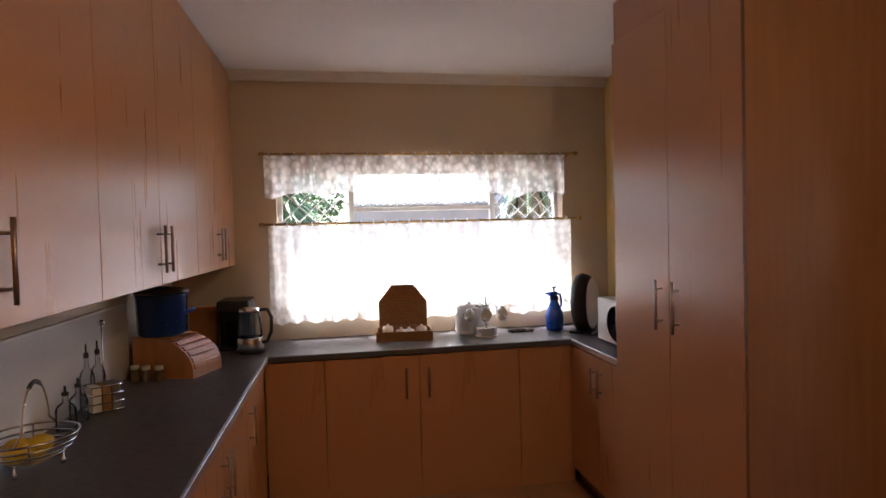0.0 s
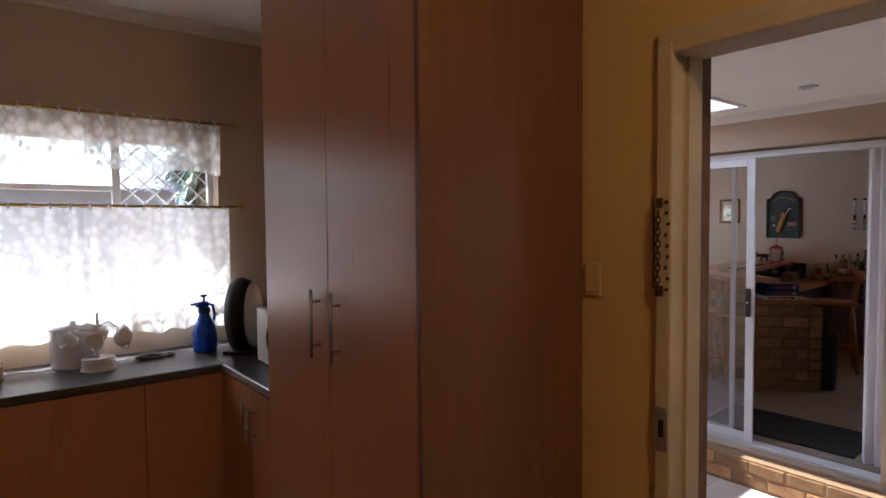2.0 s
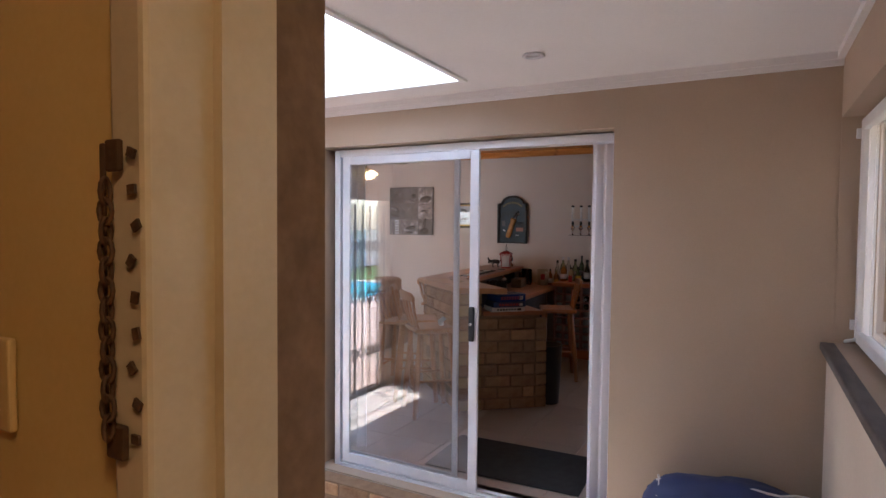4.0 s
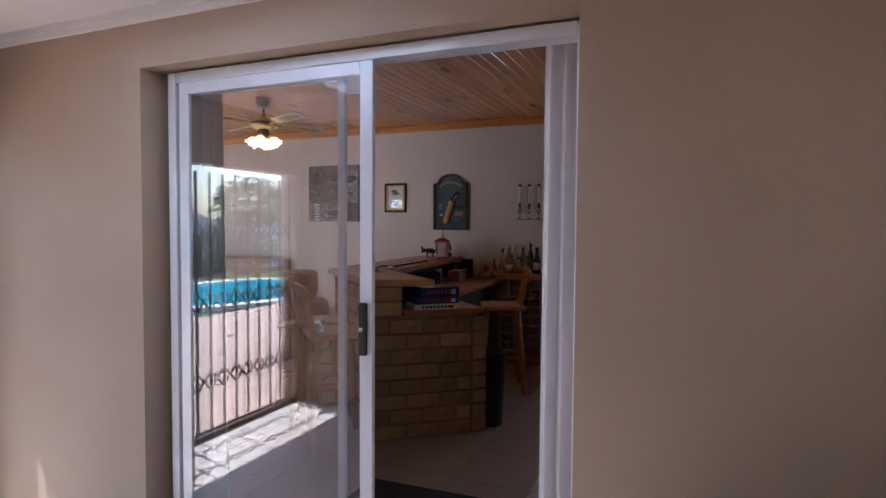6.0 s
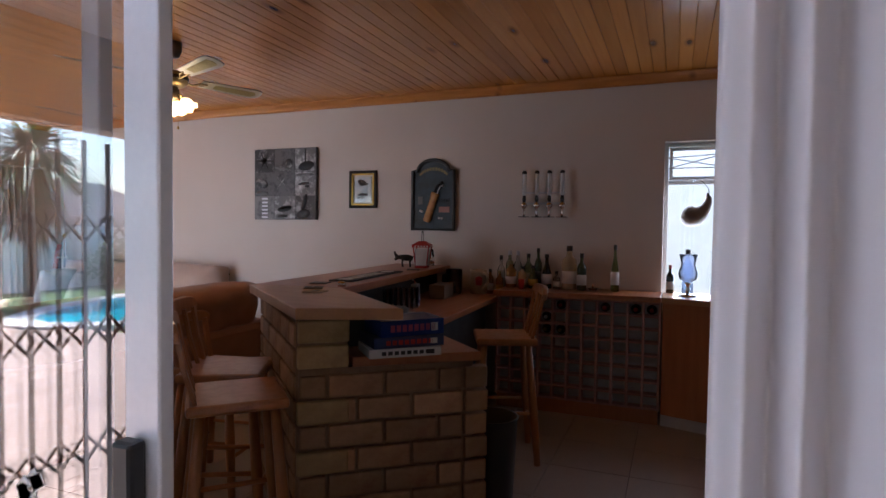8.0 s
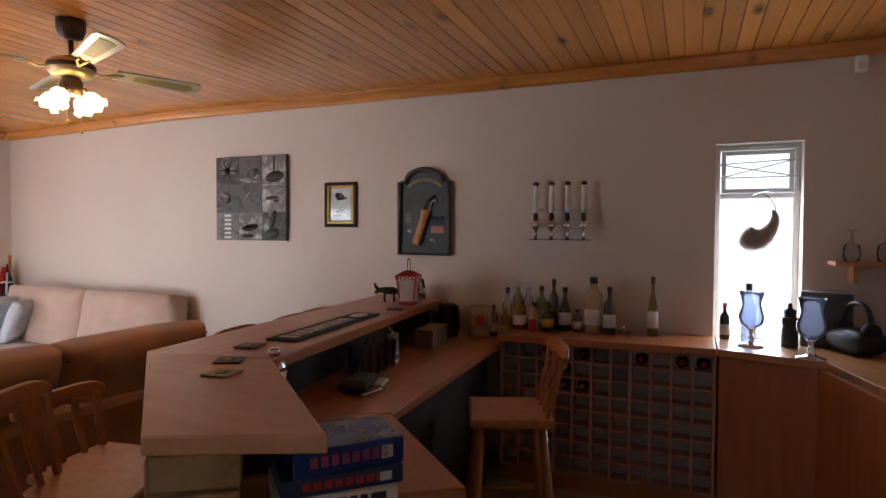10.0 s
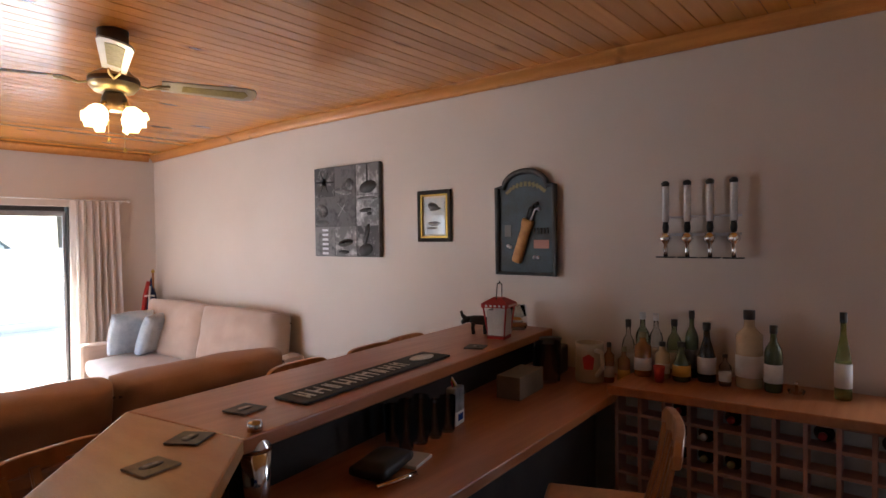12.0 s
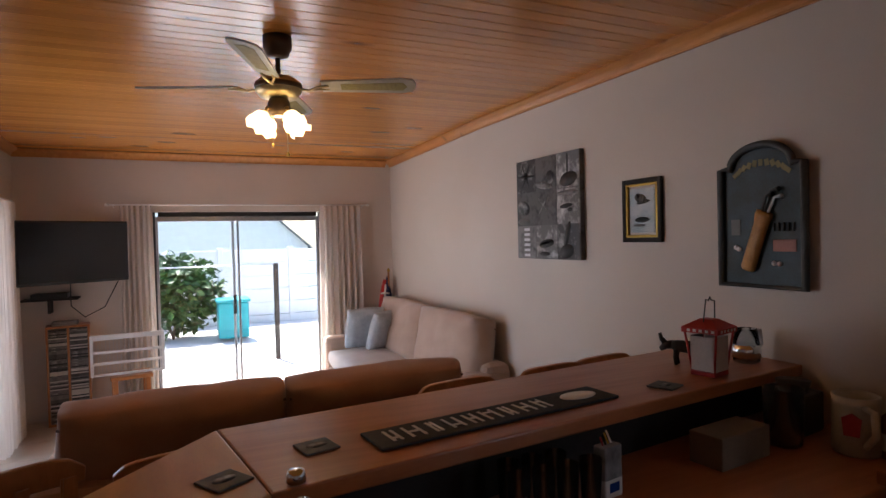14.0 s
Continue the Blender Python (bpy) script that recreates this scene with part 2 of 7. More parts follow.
NAVY = mat("navy_nylon", (0.018, 0.035, 0.115), (0.012, 0.022, 0.075), rough=0.62, scale=7, bump=0.35, fine=160)
BLUE_ENAMEL = mat("blue_enamel", (0.01, 0.045, 0.22), (0.006, 0.025, 0.13), rough=0.25, bump=0.0)
WICKER = mat("wicker", (0.38, 0.19, 0.075), (0.22, 0.1, 0.035), rough=0.7, scale=60, stretch=(1, 1, 3), bump=0.9, fine=220)
RED_PAINT = mat("red_paint", (0.42, 0.018, 0.015), (0.3, 0.012, 0.01), rough=0.4, bump=0.05)
YELLOW = mat("lemon_skin", (0.72, 0.48, 0.03), (0.6, 0.38, 0.02), rough=0.4, scale=30, bump=0.3)
FRIDGE_GREY = mat("silver_grey_enamel", (0.72, 0.73, 0.76), (0.66, 0.67, 0.70), rough=0.35, metal=0.0, scale=5, bump=0.02)
RUSTY = mat("rusted_steel", (0.06, 0.035, 0.02), (0.13, 0.06, 0.025), rough=0.8, metal=0.4, scale=40, bump=0.6)
SLATE = mat("slate", (0.10, 0.085, 0.075), (0.055, 0.047, 0.042), rough=0.6, scale=6, stretch=(1, 5, 1), bump=0.6, fine=40)
DOORMAT = mat("dark_doormat", (0.035, 0.036, 0.038), (0.022, 0.022, 0.024), rough=0.98, scale=20, bump=0.9, fine=300)
FAN_BROWN = mat("fan_brown_enamel", (0.11, 0.07, 0.042), (0.08, 0.05, 0.03), rough=0.42, metal=0.3, bump=0.02)
FAN_BRASS = mat("pale_fan_brass", (0.62, 0.50, 0.28), (0.5, 0.38, 0.19), rough=0.38, metal=0.85, scale=20, bump=0.02)
SHADE = glow("lit_glass_shade", (1.0, 0.76, 0.36), 0.9)
OLIVE_BLADE = mat("fan_blade", (0.50, 0.46, 0.38), (0.43, 0.39, 0.31), rough=0.35, scale=6, stretch=(1, 8, 1), bump=0.05)
CANE = mat("fan_blade_cane", (0.36, 0.29, 0.09), (0.22, 0.17, 0.05), rough=0.6, scale=60, bump=0.5)
PLAQUE_BLUE = mat("plaque_blue_paint", (0.05, 0.082, 0.102), (0.04, 0.046, 0.046), rough=0.6, scale=9, bump=0.25)
PLAQUE_RIM = mat("plaque_dark_rim", (0.055, 0.056, 0.055), (0.036, 0.034, 0.032), rough=0.5, scale=14, bump=0.3)
GOLD = mat("gold_leaf", (0.55, 0.36, 0.08), (0.4, 0.24, 0.05), rough=0.35, metal=0.8, scale=20, bump=0.15)
GOLD_DULL = mat("dull_gold_paint", (0.26, 0.21, 0.09), (0.19, 0.16, 0.07), rough=0.6, scale=20, bump=0.15)
TANLEATHER = mat("tan_carved_wood", (0.52, 0.27, 0.07), (0.36, 0.16, 0.04), rough=0.5, scale=26, bump=0.4)
GREYS = [mat("photo_grey_%s" % w, (v, v * 0.96, v * 0.94), (u, u * 0.95, u * 0.93), rough=0.6, scale=sc, bump=0.0, amount=0.9, fine=40)
         for w, v, u, sc in (("dark", 0.02, 0.11, 14), ("mid", 0.05, 0.22, 11), ("light", 0.42, 0.05, 9), ("pale", 0.58, 0.14, 12))]
PHOTO_BLACK = mat("photo_black", (0.025, 0.023, 0.022), (0.05, 0.046, 0.044), rough=0.6, scale=20, bump=0.0)
PAPER = mat("print_paper", (0.62, 0.60, 0.60), (0.36, 0.43, 0.48), rough=0.5, scale=9, bump=0.0, amount=0.6)
RUBBER = mat("black_rubber", (0.018, 0.018, 0.018), (0.03, 0.03, 0.03), rough=0.75, scale=40, bump=0.5, fine=300)
LABEL_WHITE = mat("label_white", (0.66, 0.64, 0.60), (0.55, 0.52, 0.48), rough=0.6, bump=0.0)
GREEN_GLASS = glass("green_glass", (0.10, 0.24, 0.09))
AMBER_GLASS = glass("amber_glass", (0.5, 0.2, 0.03))
SMOKE_GLASS = glass("smoke_glass", (0.12, 0.10, 0.10))
TEAL = mat("teal_plastic", (0.01, 0.30, 0.34), (0.008, 0.24, 0.28), rough=0.4, bump=0.03)
LEAF = mat("leaf", (0.065, 0.13, 0.03), (0.03, 0.075, 0.015), rough=0.5, scale=4, bump=0.1, random_tint=0.3, island=True)
PALM = mat("dry_palm", (0.20, 0.15, 0.08), (0.12, 0.09, 0.045), rough=0.8, scale=8, bump=0.3, random_tint=0.3, island=True)
BARK = mat("bark", (0.16, 0.12, 0.085), (0.09, 0.065, 0.045), rough=0.9, scale=12, stretch=(1, 1, 4), bump=0.9)
PAVER = mat("pink_paver", (0.40, 0.29, 0.24), (0.30, 0.21, 0.17), rough=0.85, scale=5, bump=0.3, random_tint=0.12)
CONCRETE = mat("pale_concrete", (0.60, 0.57, 0.53), (0.52, 0.49, 0.46), rough=0.85, scale=1.5, bump=0.2)
LAWN = mat("lawn", (0.05, 0.11, 0.025), (0.035, 0.075, 0.018), rough=0.95, scale=5, bump=1.0, fine=150)
POOL_WATER = mat("pool_water", (0.02, 0.42, 0.55), (0.015, 0.34, 0.48), rough=0.06, scale=4, bump=0.15, fine=9)
ROOF_GREY = mat("grey_roof_sheet", (0.20, 0.20, 0.21), (0.15, 0.15, 0.16), rough=0.6, scale=3, bump=0.15)
ROOF_TILE = mat("grey_roof_tile", (0.16, 0.16, 0.18), (0.10, 0.10, 0.115), rough=0.75, scale=6, bump=0.3, random_tint=0.15, island=True)


# ---- mesh helpers ----
def box(bm, x0, y0, z0, x1, y1, z1, bevel=0.0, m=None):
    r = bmesh.ops.create_cube(bm, size=1)
    vs = r["verts"]
    bmesh.ops.scale(bm, vec=(abs(x1 - x0), abs(y1 - y0), abs(z1 - z0)), verts=vs)
    bmesh.ops.translate(bm, vec=((x0 + x1) / 2, (y0 + y1) / 2, (z0 + z1) / 2), verts=vs)
    if bevel:
        es = list({e for v in vs for e in v.link_edges})
        r = bmesh.ops.bevel(bm, geom=es, offset=bevel, segments=2, profile=0.5, affect="EDGES")
        vs = list({v for f in r["faces"] for v in f.verts} | {v for v in vs if v.is_valid})
    if m is not None:
        bmesh.ops.transform(bm, matrix=m, verts=vs)
    return vs


def B(*boxes, bevel=0.0):
    bm = bmesh.new()
    for b in boxes:
        box(bm, *b, bevel=bevel)
    return bm


def prism(bm, pts, z0, z1, bevel=0.0):
    """An upright slab over the outline pts (counter-clockwise)."""
    lo = [bm.verts.new((x, y, z0)) for x, y in pts]
    hi = [bm.verts.new((x, y, z1)) for x, y in pts]
    n = len(pts)
    fs = [bm.faces.new(hi), bm.faces.new(lo[::-1])]
    fs += [bm.faces.new((lo[i], lo[(i + 1) % n], hi[(i + 1) % n], hi[i])) for i in range(n)]
    bmesh.ops.recalc_face_normals(bm, faces=fs)
    if bevel:
        es = [e for f in fs[:2] for e in f.edges]
        bmesh.ops.bevel(bm, geom=es, offset=bevel, segments=2, profile=0.5, affect="EDGES")
    return lo + hi


def lathe(bm, profile, segs=20, at=(0, 0, 0), m=None):
    """A turned shape; profile: (radius, height) from the bottom up."""
    rings = []
    for r, z in profile:
        if r < 1e-5:
            rings.append([bm.verts.new((at[0], at[1], at[2] + z))])
        else:
            rings.append([bm.verts.new((at[0] + r * math.cos(2 * math.pi * i / segs), at[1] + r * math.sin(2 * math.pi * i / segs), at[2] + z)) for i in range(segs)])
    for a, b in zip(rings, rings[1:]):
        for i in range(segs):
            j = (i + 1) % segs
            q = [a[i % len(a)], a[j % len(a)], b[j % len(b)], b[i % len(b)]]
            q = list(dict.fromkeys(q))
            if len(q) > 2:
                f = bm.faces.new(q)
                f.smooth = True
    if len(rings[0]) > 2:
        bm.faces.new(rings[0][::-1])
    if len(rings[-1]) > 2:
        bm.faces.new(rings[-1])
    vs = [v for r in rings for v in r]
    if m is not None:
        bmesh.ops.transform(bm, matrix=m, verts=vs)
    return vs


def L(profile, segs=20, at=(0, 0, 0), m=None):
    bm = bmesh.new()
    lathe(bm, profile, segs, at, m)
    return bm


def tube(bm, pts, r, segs=8, closed=False):
    """A round bar along points; r: a radius, or one for each point."""
    pts = [Vector(p) for p in pts]
    n = len(pts)
    rad = r if isinstance(r, (list, tuple)) else [r] * n
    rings, ref = [], None
    for i, p in enumerate(pts):
        a = pts[i - 1] if (i or closed) else p
        b = pts[(i + 1) % n] if (i < n - 1 or closed) else p
        d = (b - a).normalized()
        if ref is None:
            ref = d.orthogonal().normalized()
        ref = (ref - d * ref.dot(d)).normalized()
        s = d.cross(ref)
        rings.append([bm.verts.new(p + rad[i] * (math.cos(2 * math.pi * k / segs) * ref + math.sin(2 * math.pi * k / segs) * s)) for k in range(segs)])
    for i in range(n if closed else n - 1):
        a, b = rings[i], rings[(i + 1) % n]
        for k in range(segs):
            f = bm.faces.new((a[k], a[(k + 1) % segs], b[(k + 1) % segs], b[k]))
            f.smooth = True
    if not closed:
        bm.faces.new(rings[0][::-1]), bm.faces.new(rings[-1])
    return bm


def T(*paths, r=0.005, segs=8, closed=False):
    bm = bmesh.new()
    for p in paths:
        tube(bm, p, r, segs, closed)
    return bm


def ring(cx, cy, z, rx, ry=None, n=20, a0=0.0, a1=2 * math.pi):
    ry = ry or rx
    full = abs(a1 - a0 - 2 * math.pi) < 1e-6
    k = n if full else n - 1
    return [(cx + rx * math.cos(a0 + (a1 - a0) * i / k), cy + ry * math.sin(a0 + (a1 - a0) * i / k), z) for i in range(n)]


def pillow(w, d, h, seed=0, n=14, crown=0.5, wrinkle=0.006):
    """A stuffed cushion lying flat: w by d, h thick, full in the middle and thin at the seams."""
    bm = bmesh.new()
    bmesh.ops.create_cube(bm, size=1)
    bmesh.ops.subdivide_edges(bm, edges=bm.edges[:], cuts=n, use_grid_fill=True)
    for v in bm.verts:
        x, y, z = v.co * 2
        e = (1 - abs(x) ** 3.5) * (1 - abs(y) ** 3.5)
        zz = z * (crown + (1 - crown) * max(0, e) ** 0.5)
        rr = 1 - 0.05 * (abs(x * y)) - 0.06 * abs(z) ** 3
        p = Vector((x * rr * w / 2, y * rr * d / 2, zz * h / 2))
        q = noise.noise(Vector((p.x * 7 + seed, p.y * 7, p.z * 7)))
        v.co = p + Vector((0, 0, wrinkle * q)) + Vector((wrinkle * q * 0.5, 0, 0))
    for f in bm.faces:
        f.smooth = True
    return bm


def turned(bm, m):
    bmesh.ops.transform(bm, matrix=m, verts=bm.verts)
    return bm


def smooth(bm, on=True):
    for f in bm.faces:
        f.smooth = on
    return bm


def mesh_of(name, bm, material):
    me = bpy.data.meshes.new(name)
    bm.normal_update()
    bm.to_mesh(me)
    bm.free()
    me.materials.append(material)
    return me


def part(name, bm, material, parent, label=""):
    ob = new(name, mesh_of(name, bm, material))
    ob.parent = parent
    if label:
        ob["label"] = label
    return ob


def piece(name, me, parent, m):
    ob = new(name, me)
    ob.parent = parent
    ob.matrix_basis = m
    return ob


def thing(name, label, category, at=(0, 0, 0), rz=0, group="", kind=""):
    ob = new(name)
    ob.empty_display_size = 0.05
    ob.matrix_basis = pose(*at, 0, 0, rz)
    return tagged(ob, label, category, group, kind)


def solid(name, bm, material, label, category="", group="", kind="", at=(0, 0, 0), rz=0):
    ob = new(name, mesh_of(name, bm, material))
    ob.matrix_basis = pose(*at, 0, 0, rz)
    return tagged(ob, label, category, group, kind)


def setting(name, bm, material, label=""):
    return solid(name, bm, material, label, kind="structure")


def wall_x(name, x0, x1, y0, y1, z0, z1, material, holes=(), label=""):
    """A wall of thickness x0..x1 that runs along y, with openings (ya, yb, za, zb) through it."""
    bm = bmesh.new()
    y = y0
    for ya, yb, za, zb in sorted(holes):
        if ya > y:
            box(bm, x0, y, z0, x1, ya, z1)
        if za > z0:
            box(bm, x0, ya, z0, x1, yb, za)
        if zb < z1:
            box(bm, x0, ya, zb, x1, yb, z1)
        y = yb
    if y1 > y:
        box(bm, x0, y, z0, x1, y1, z1)
    return setting(name, bm, material, label)


def wall_y(name, y0, y1, x0, x1, z0, z1, material, holes=(), label=""):
    bm = bmesh.new()
    x = x0
    for xa, xb, za, zb in sorted(holes):
        if xa > x:
            box(bm, x, y0, z0, xa, y1, z1)
        if za > z0:
            box(bm, xa, y0, z0, xb, y1, za)
        if zb < z1:
            box(bm, xa, y0, zb, xb, y1, z1)
        x = xb
    if x1 > x:
        box(bm, x, y0, z0, x1, y1, z1)
    return setting(name, bm, material, label)


def drape(x0, x1, z0, z1, depth, folds, seed=0, n=90, rows=14, flare=0.15, gather=0.0, wild=0.0):
    """A hanging cloth in the plane y = 0, from x0 to x1, in folds."""
    rnd = random.Random(seed)
    ph = [rnd.uniform(0, 6.28) for _ in range(3)]
    bm = bmesh.new()
    grid = []
    for j in range(rows + 1):
        v = j / rows
        z = z1 + (z0 - z1) * v
        row = []
        for i in range(n + 1):
            u = i / n
            q = u + wild * (math.sin(13 * u + ph[1]) + 0.7 * math.sin(31 * u + ph[2])) / folds
            w = math.sin(q * folds * 6.283 + ph[0] + 0.5 * math.sin(u * 9 + ph[1]) + 0.25 * v * math.sin(u * 5))
            w2 = math.sin(u * folds * 2.3 * 6.283 + ph[2]) * 0.12
            mid = (x0 + x1) / 2
            x = x0 + (x1 - x0) * u
            x = mid + (x - mid) * (1 + flare * (v - 0.3) - gather * math.sin(v * 3.14) )
            row.append(bm.verts.new((x, depth * (0.65 + 0.45 * v) * (w + w2), z + 0.004 * w)))
        grid.append(row)
    for j in range(rows):
        for i in range(n):
            f = bm.faces.new((grid[j][i], grid[j][i + 1], grid[j + 1][i + 1], grid[j + 1][i]))
            f.smooth = True
    return bm


# ---- structure: kitchen ----
KF, PF, BF = -0.05, -0.20, 0.0          # floor levels: kitchen, passage, bar
KC, PC, BC = 2.76, 2.33, 2.57           # ceilings
setting("floor_kitchen", B((-0.93, -1.8, KF - 0.2, 2.72, 4.55, KF - 0.012)), GROUT, "grey-brown grout bed of the kitchen floor")
wall_x("wall_kitchen_west", -0.91, -0.68, -1.8, 4.55, KF, KC, KITCHEN_WALL)
wall_y("wall_kitchen_north", 4.33, 4.55, -0.68, 2.48, KF, KC, KITCHEN_WALL, [(0.02, 2.12, 1.13, 2.09)])
wall_y("wall_kitchen_south", -2.0, -1.8, -0.91, 2.72, KF, KC, KITCHEN_WALL)
wall_x("wall_kitchen_east", 2.48, 2.72, -1.8, 4.75, PF, KC, YELLOW_WALL, [(0.70, 1.66, PF, 2.12)])
setting("ceiling_kitchen", B((-0.91, -2.0, KC, 2.72, 4.55, KC + 0.1)), CEIL_WHITE, "white painted kitchen ceiling")
cv = bmesh.new()
for k, (a, b) in enumerate(((0.055, 0.02), (0.035, 0.04), (0.015, 0.06))):
    box(cv, -0.68, 4.33 - a, KC - b, 2.48, 4.33, KC - b + 0.02)
setting("trim_kitchen_cornice", cv, CEIL_WHITE, "white plaster cornice under the kitchen ceiling")
setting("splashback", B((-0.68, -0.8, 0.90, -0.672, 3.45, 1.285), bevel=0.002), WALL_TILE, "white splashback tiles above the worktop")
setting("trim_splashback", B((-0.68, -0.8, 1.286, -0.668, 3.45, 1.297)), WHITE_PAINT, "white tile trim")

# passage side of the kitchen wall
setting("wall_passage_west", B((2.722, -1.0, PF, 2.735, 0.70, PC), (2.722, 1.66, PF, 2.735, 4.75, PC), (2.722, 0.70, 2.12, 2.735, 1.66, PC)), TAN_WALL)
# steel door frame in the kitchen wall
dfr = thing("door_frame", "cream painted steel door frame with chipped paint", "door frame", (2.48, 1.18, KF), kind="structure")
part("jamb", B((-0.02, 0.44, -0.14, 0.12, 0.487, 2.13), bevel=0.006), FRAME_CREAM, dfr)
part("jamb", B((-0.02, -0.487, -0.14, 0.12, -0.44, 2.13), bevel=0.006), FRAME_CREAM, dfr)
part("head", B((-0.018, -0.486, 2.10, 0.118, 0.486, 2.165), bevel=0.006), FRAME_CREAM, dfr)
part("stop", B((0.05, 0.428, -0.14, 0.119, 0.44, 2.10), (0.05, -0.44, -0.14, 0.119, -0.428, 2.10)), FRAME_CREAM, dfr)
# reveal boards; their dark brown holds the shadow beside the frame
rv = bmesh.new()
box(rv, 0.121, 0.462, -0.14, 0.236, 0.484, 2.16)
box(rv, 0.121, -0.484, -0.14, 0.236, -0.462, 2.16)
box(rv, 0.121, -0.461, 2.14, 0.236, 0.461, 2.16)
part("reveal", rv, REVEAL_SHADED, dfr, "plaster reveal coloured dark brown as in shadow, with a ragged edge")
setting("doorstep", B((2.46, 0.705, PF - 0.05, 2.735, 1.655, KF - 0.001), bevel=0.008), SLATE, "worn step at the kitchen door")

# ---- structure: passage ----
setting("floor_passage", B((2.60, 0.3, PF - 0.2, 5.2, 4.9, PF - 0.012)), GROUT, "grout bed of the passage floor")
pc = bmesh.new()
SKX0, SKX1, SKY0, SKY1 = 3.62, 4.80, 2.50, 3.70
for b in ((2.60, 0.3, SKX0, 5.3), (SKX1, 0.3, 5.11, 5.3), (SKX0, 0.3, SKX1, SKY0), (SKX0, SKY1, SKX1, 5.3)):
    box(pc, b[0], b[1], PC, b[2], b[3], PC + 0.1)
box(pc, SKX0 - 0.1, SKY0 - 0.1, PC + 0.1, SKX0, SKY1 + 0.1, PC + 0.32), box(pc, SKX1, SKY0 - 0.1, PC + 0.1, SKX1 + 0.1, SKY1 + 0.1, PC + 0.32)
box(pc, SKX0, SKY0 - 0.1, PC + 0.1, SKX1, SKY0, PC + 0.32), box(pc, SKX0, SKY1, PC + 0.1, SKX1, SKY1 + 0.1, PC + 0.32)
setting("ceiling_passage", pc, CEIL_WHITE, "white boarded passage ceiling with a skylight opening")
skl = thing("skylight", "square skylight with a thin white timber trim", "skylight", (0, 0, 0), kind="structure")
part("trim", B((SKX1, SKY0 - 0.03, PC - 0.012, SKX1 + 0.03, SKY1, PC), (SKX0, SKY0 - 0.03, PC - 0.012, SKX1, SKY0, PC), (SKX0 - 0.03, SKY0 - 0.03, PC - 0.012, SKX0, SKY1, PC), bevel=0.003), WHITE_PAINT, skl)
pane = part("pane", B((SKX0 - 0.05, SKY0 - 0.05, PC + 0.325, SKX1 + 0.05, SKY1 + 0.05, PC + 0.335)), cloth_sheer("opal_sheet", (0.95, 0.96, 0.97), 0.78, translucent=0.9), skl, "opal acrylic sheet")
setting("trim_passage_cornice", B((5.075, 0.86, PC - 0.03, 5.105, 4.75, PC), (5.088, 0.86, PC - 0.055, 5.105, 4.75, PC - 0.031), (2.737, 0.86, PC - 0.03, 5.07, 0.885, PC)), CEIL_WHITE, "thin white cornice")
wall_x("wall_slider", 5.105, 5.38, 0.3, 4.90, PF, 2.62, TAN_WALL, [(1.795, 3.665, 0.0, 2.085)], "tan plastered wall with a sliding door")
setting("wall_bar_face", B((5.381, 0.88, 0, 5.39, 1.76, 2.62), (5.381, 3.71, 0, 5.39, 4.9, 2.62), (5.381, 1.76, 2.10, 5.39, 3.71, 2.62)), BAR_WALL)
wall_y("wall_passage_north", 4.75, 4.92, 2.48, 5.38, PF, 2.62, TAN_WALL, [(2.80, 5.02, PF, 1.86)], "tan plastered lintel above the gate opening")
wall_y("wall_passage_south", 0.55, 0.86, 2.60, 5.2, PF, PC + 0.1, TAN_WALL, [(3.0, 5.1, 1.11, 2.06)], "tan plastered wall with a window recess")
setting("wall_passage_south_lower", B((2.737, 0.861, PF, 5.10, 0.885, 1.075)), mat("pale_plaster", (0.56, 0.47, 0.37), (0.48, 0.39, 0.3), rough=0.7, scale=2, bump=0.2), "paler plastered wall below the window sill")
sw = thing("window_3", "white steel window deep in a plastered recess", "window", (0, 0, 0), kind="structure")
part("window_frame", B((5.045, 0.735, 1.11, 5.095, 0.775, 2.06), (3.0, 0.735, 1.11, 3.05, 0.775, 2.06), (3.05, 0.735, 2.01, 5.045, 0.775, 2.06), (3.05, 0.735, 1.11, 5.045, 0.775, 1.16), (4.0, 0.735, 1.16, 4.05, 0.775, 2.01), bevel=0.004), WHITE_PAINT, sw)
part("casement", B((4.995, 0.776, 1.135, 5.04, 0.80, 2.035), (4.06, 0.776, 1.135, 4.105, 0.80, 2.035), (4.105, 0.776, 1.99, 4.995, 0.80, 2.035), (4.105, 0.776, 1.135, 4.995, 0.80, 1.18), bevel=0.004), WHITE_PAINT, sw)
part("window_sill", B((2.9, 0.60, 1.076, 5.10, 0.912, 1.109), bevel=0.006), SLATE, sw, "dark slate window sill")
part("stay", T([(4.98, 0.80, 1.15), (5.03, 0.83, 1.13), (5.06, 0.82, 1.13)], r=0.007), WHITE_PAINT, sw)
part("hinge", B((5.03, 0.80, 1.96, 5.05, 0.815, 2.0), (5.03, 0.80, 1.18, 5.05, 0.815, 1.22)), WHITE_PAINT, sw)
for xa, xb in ((3.05, 4.0), (4.105, 4.995)):
    part("pane", B((xa, 0.75, 1.17, xb, 0.756, 2.0)), PANE, sw)
setting("wall_beyond", B((2.6, -0.9, PF, 5.4, -0.8, 2.6)), KITCHEN_WALL)

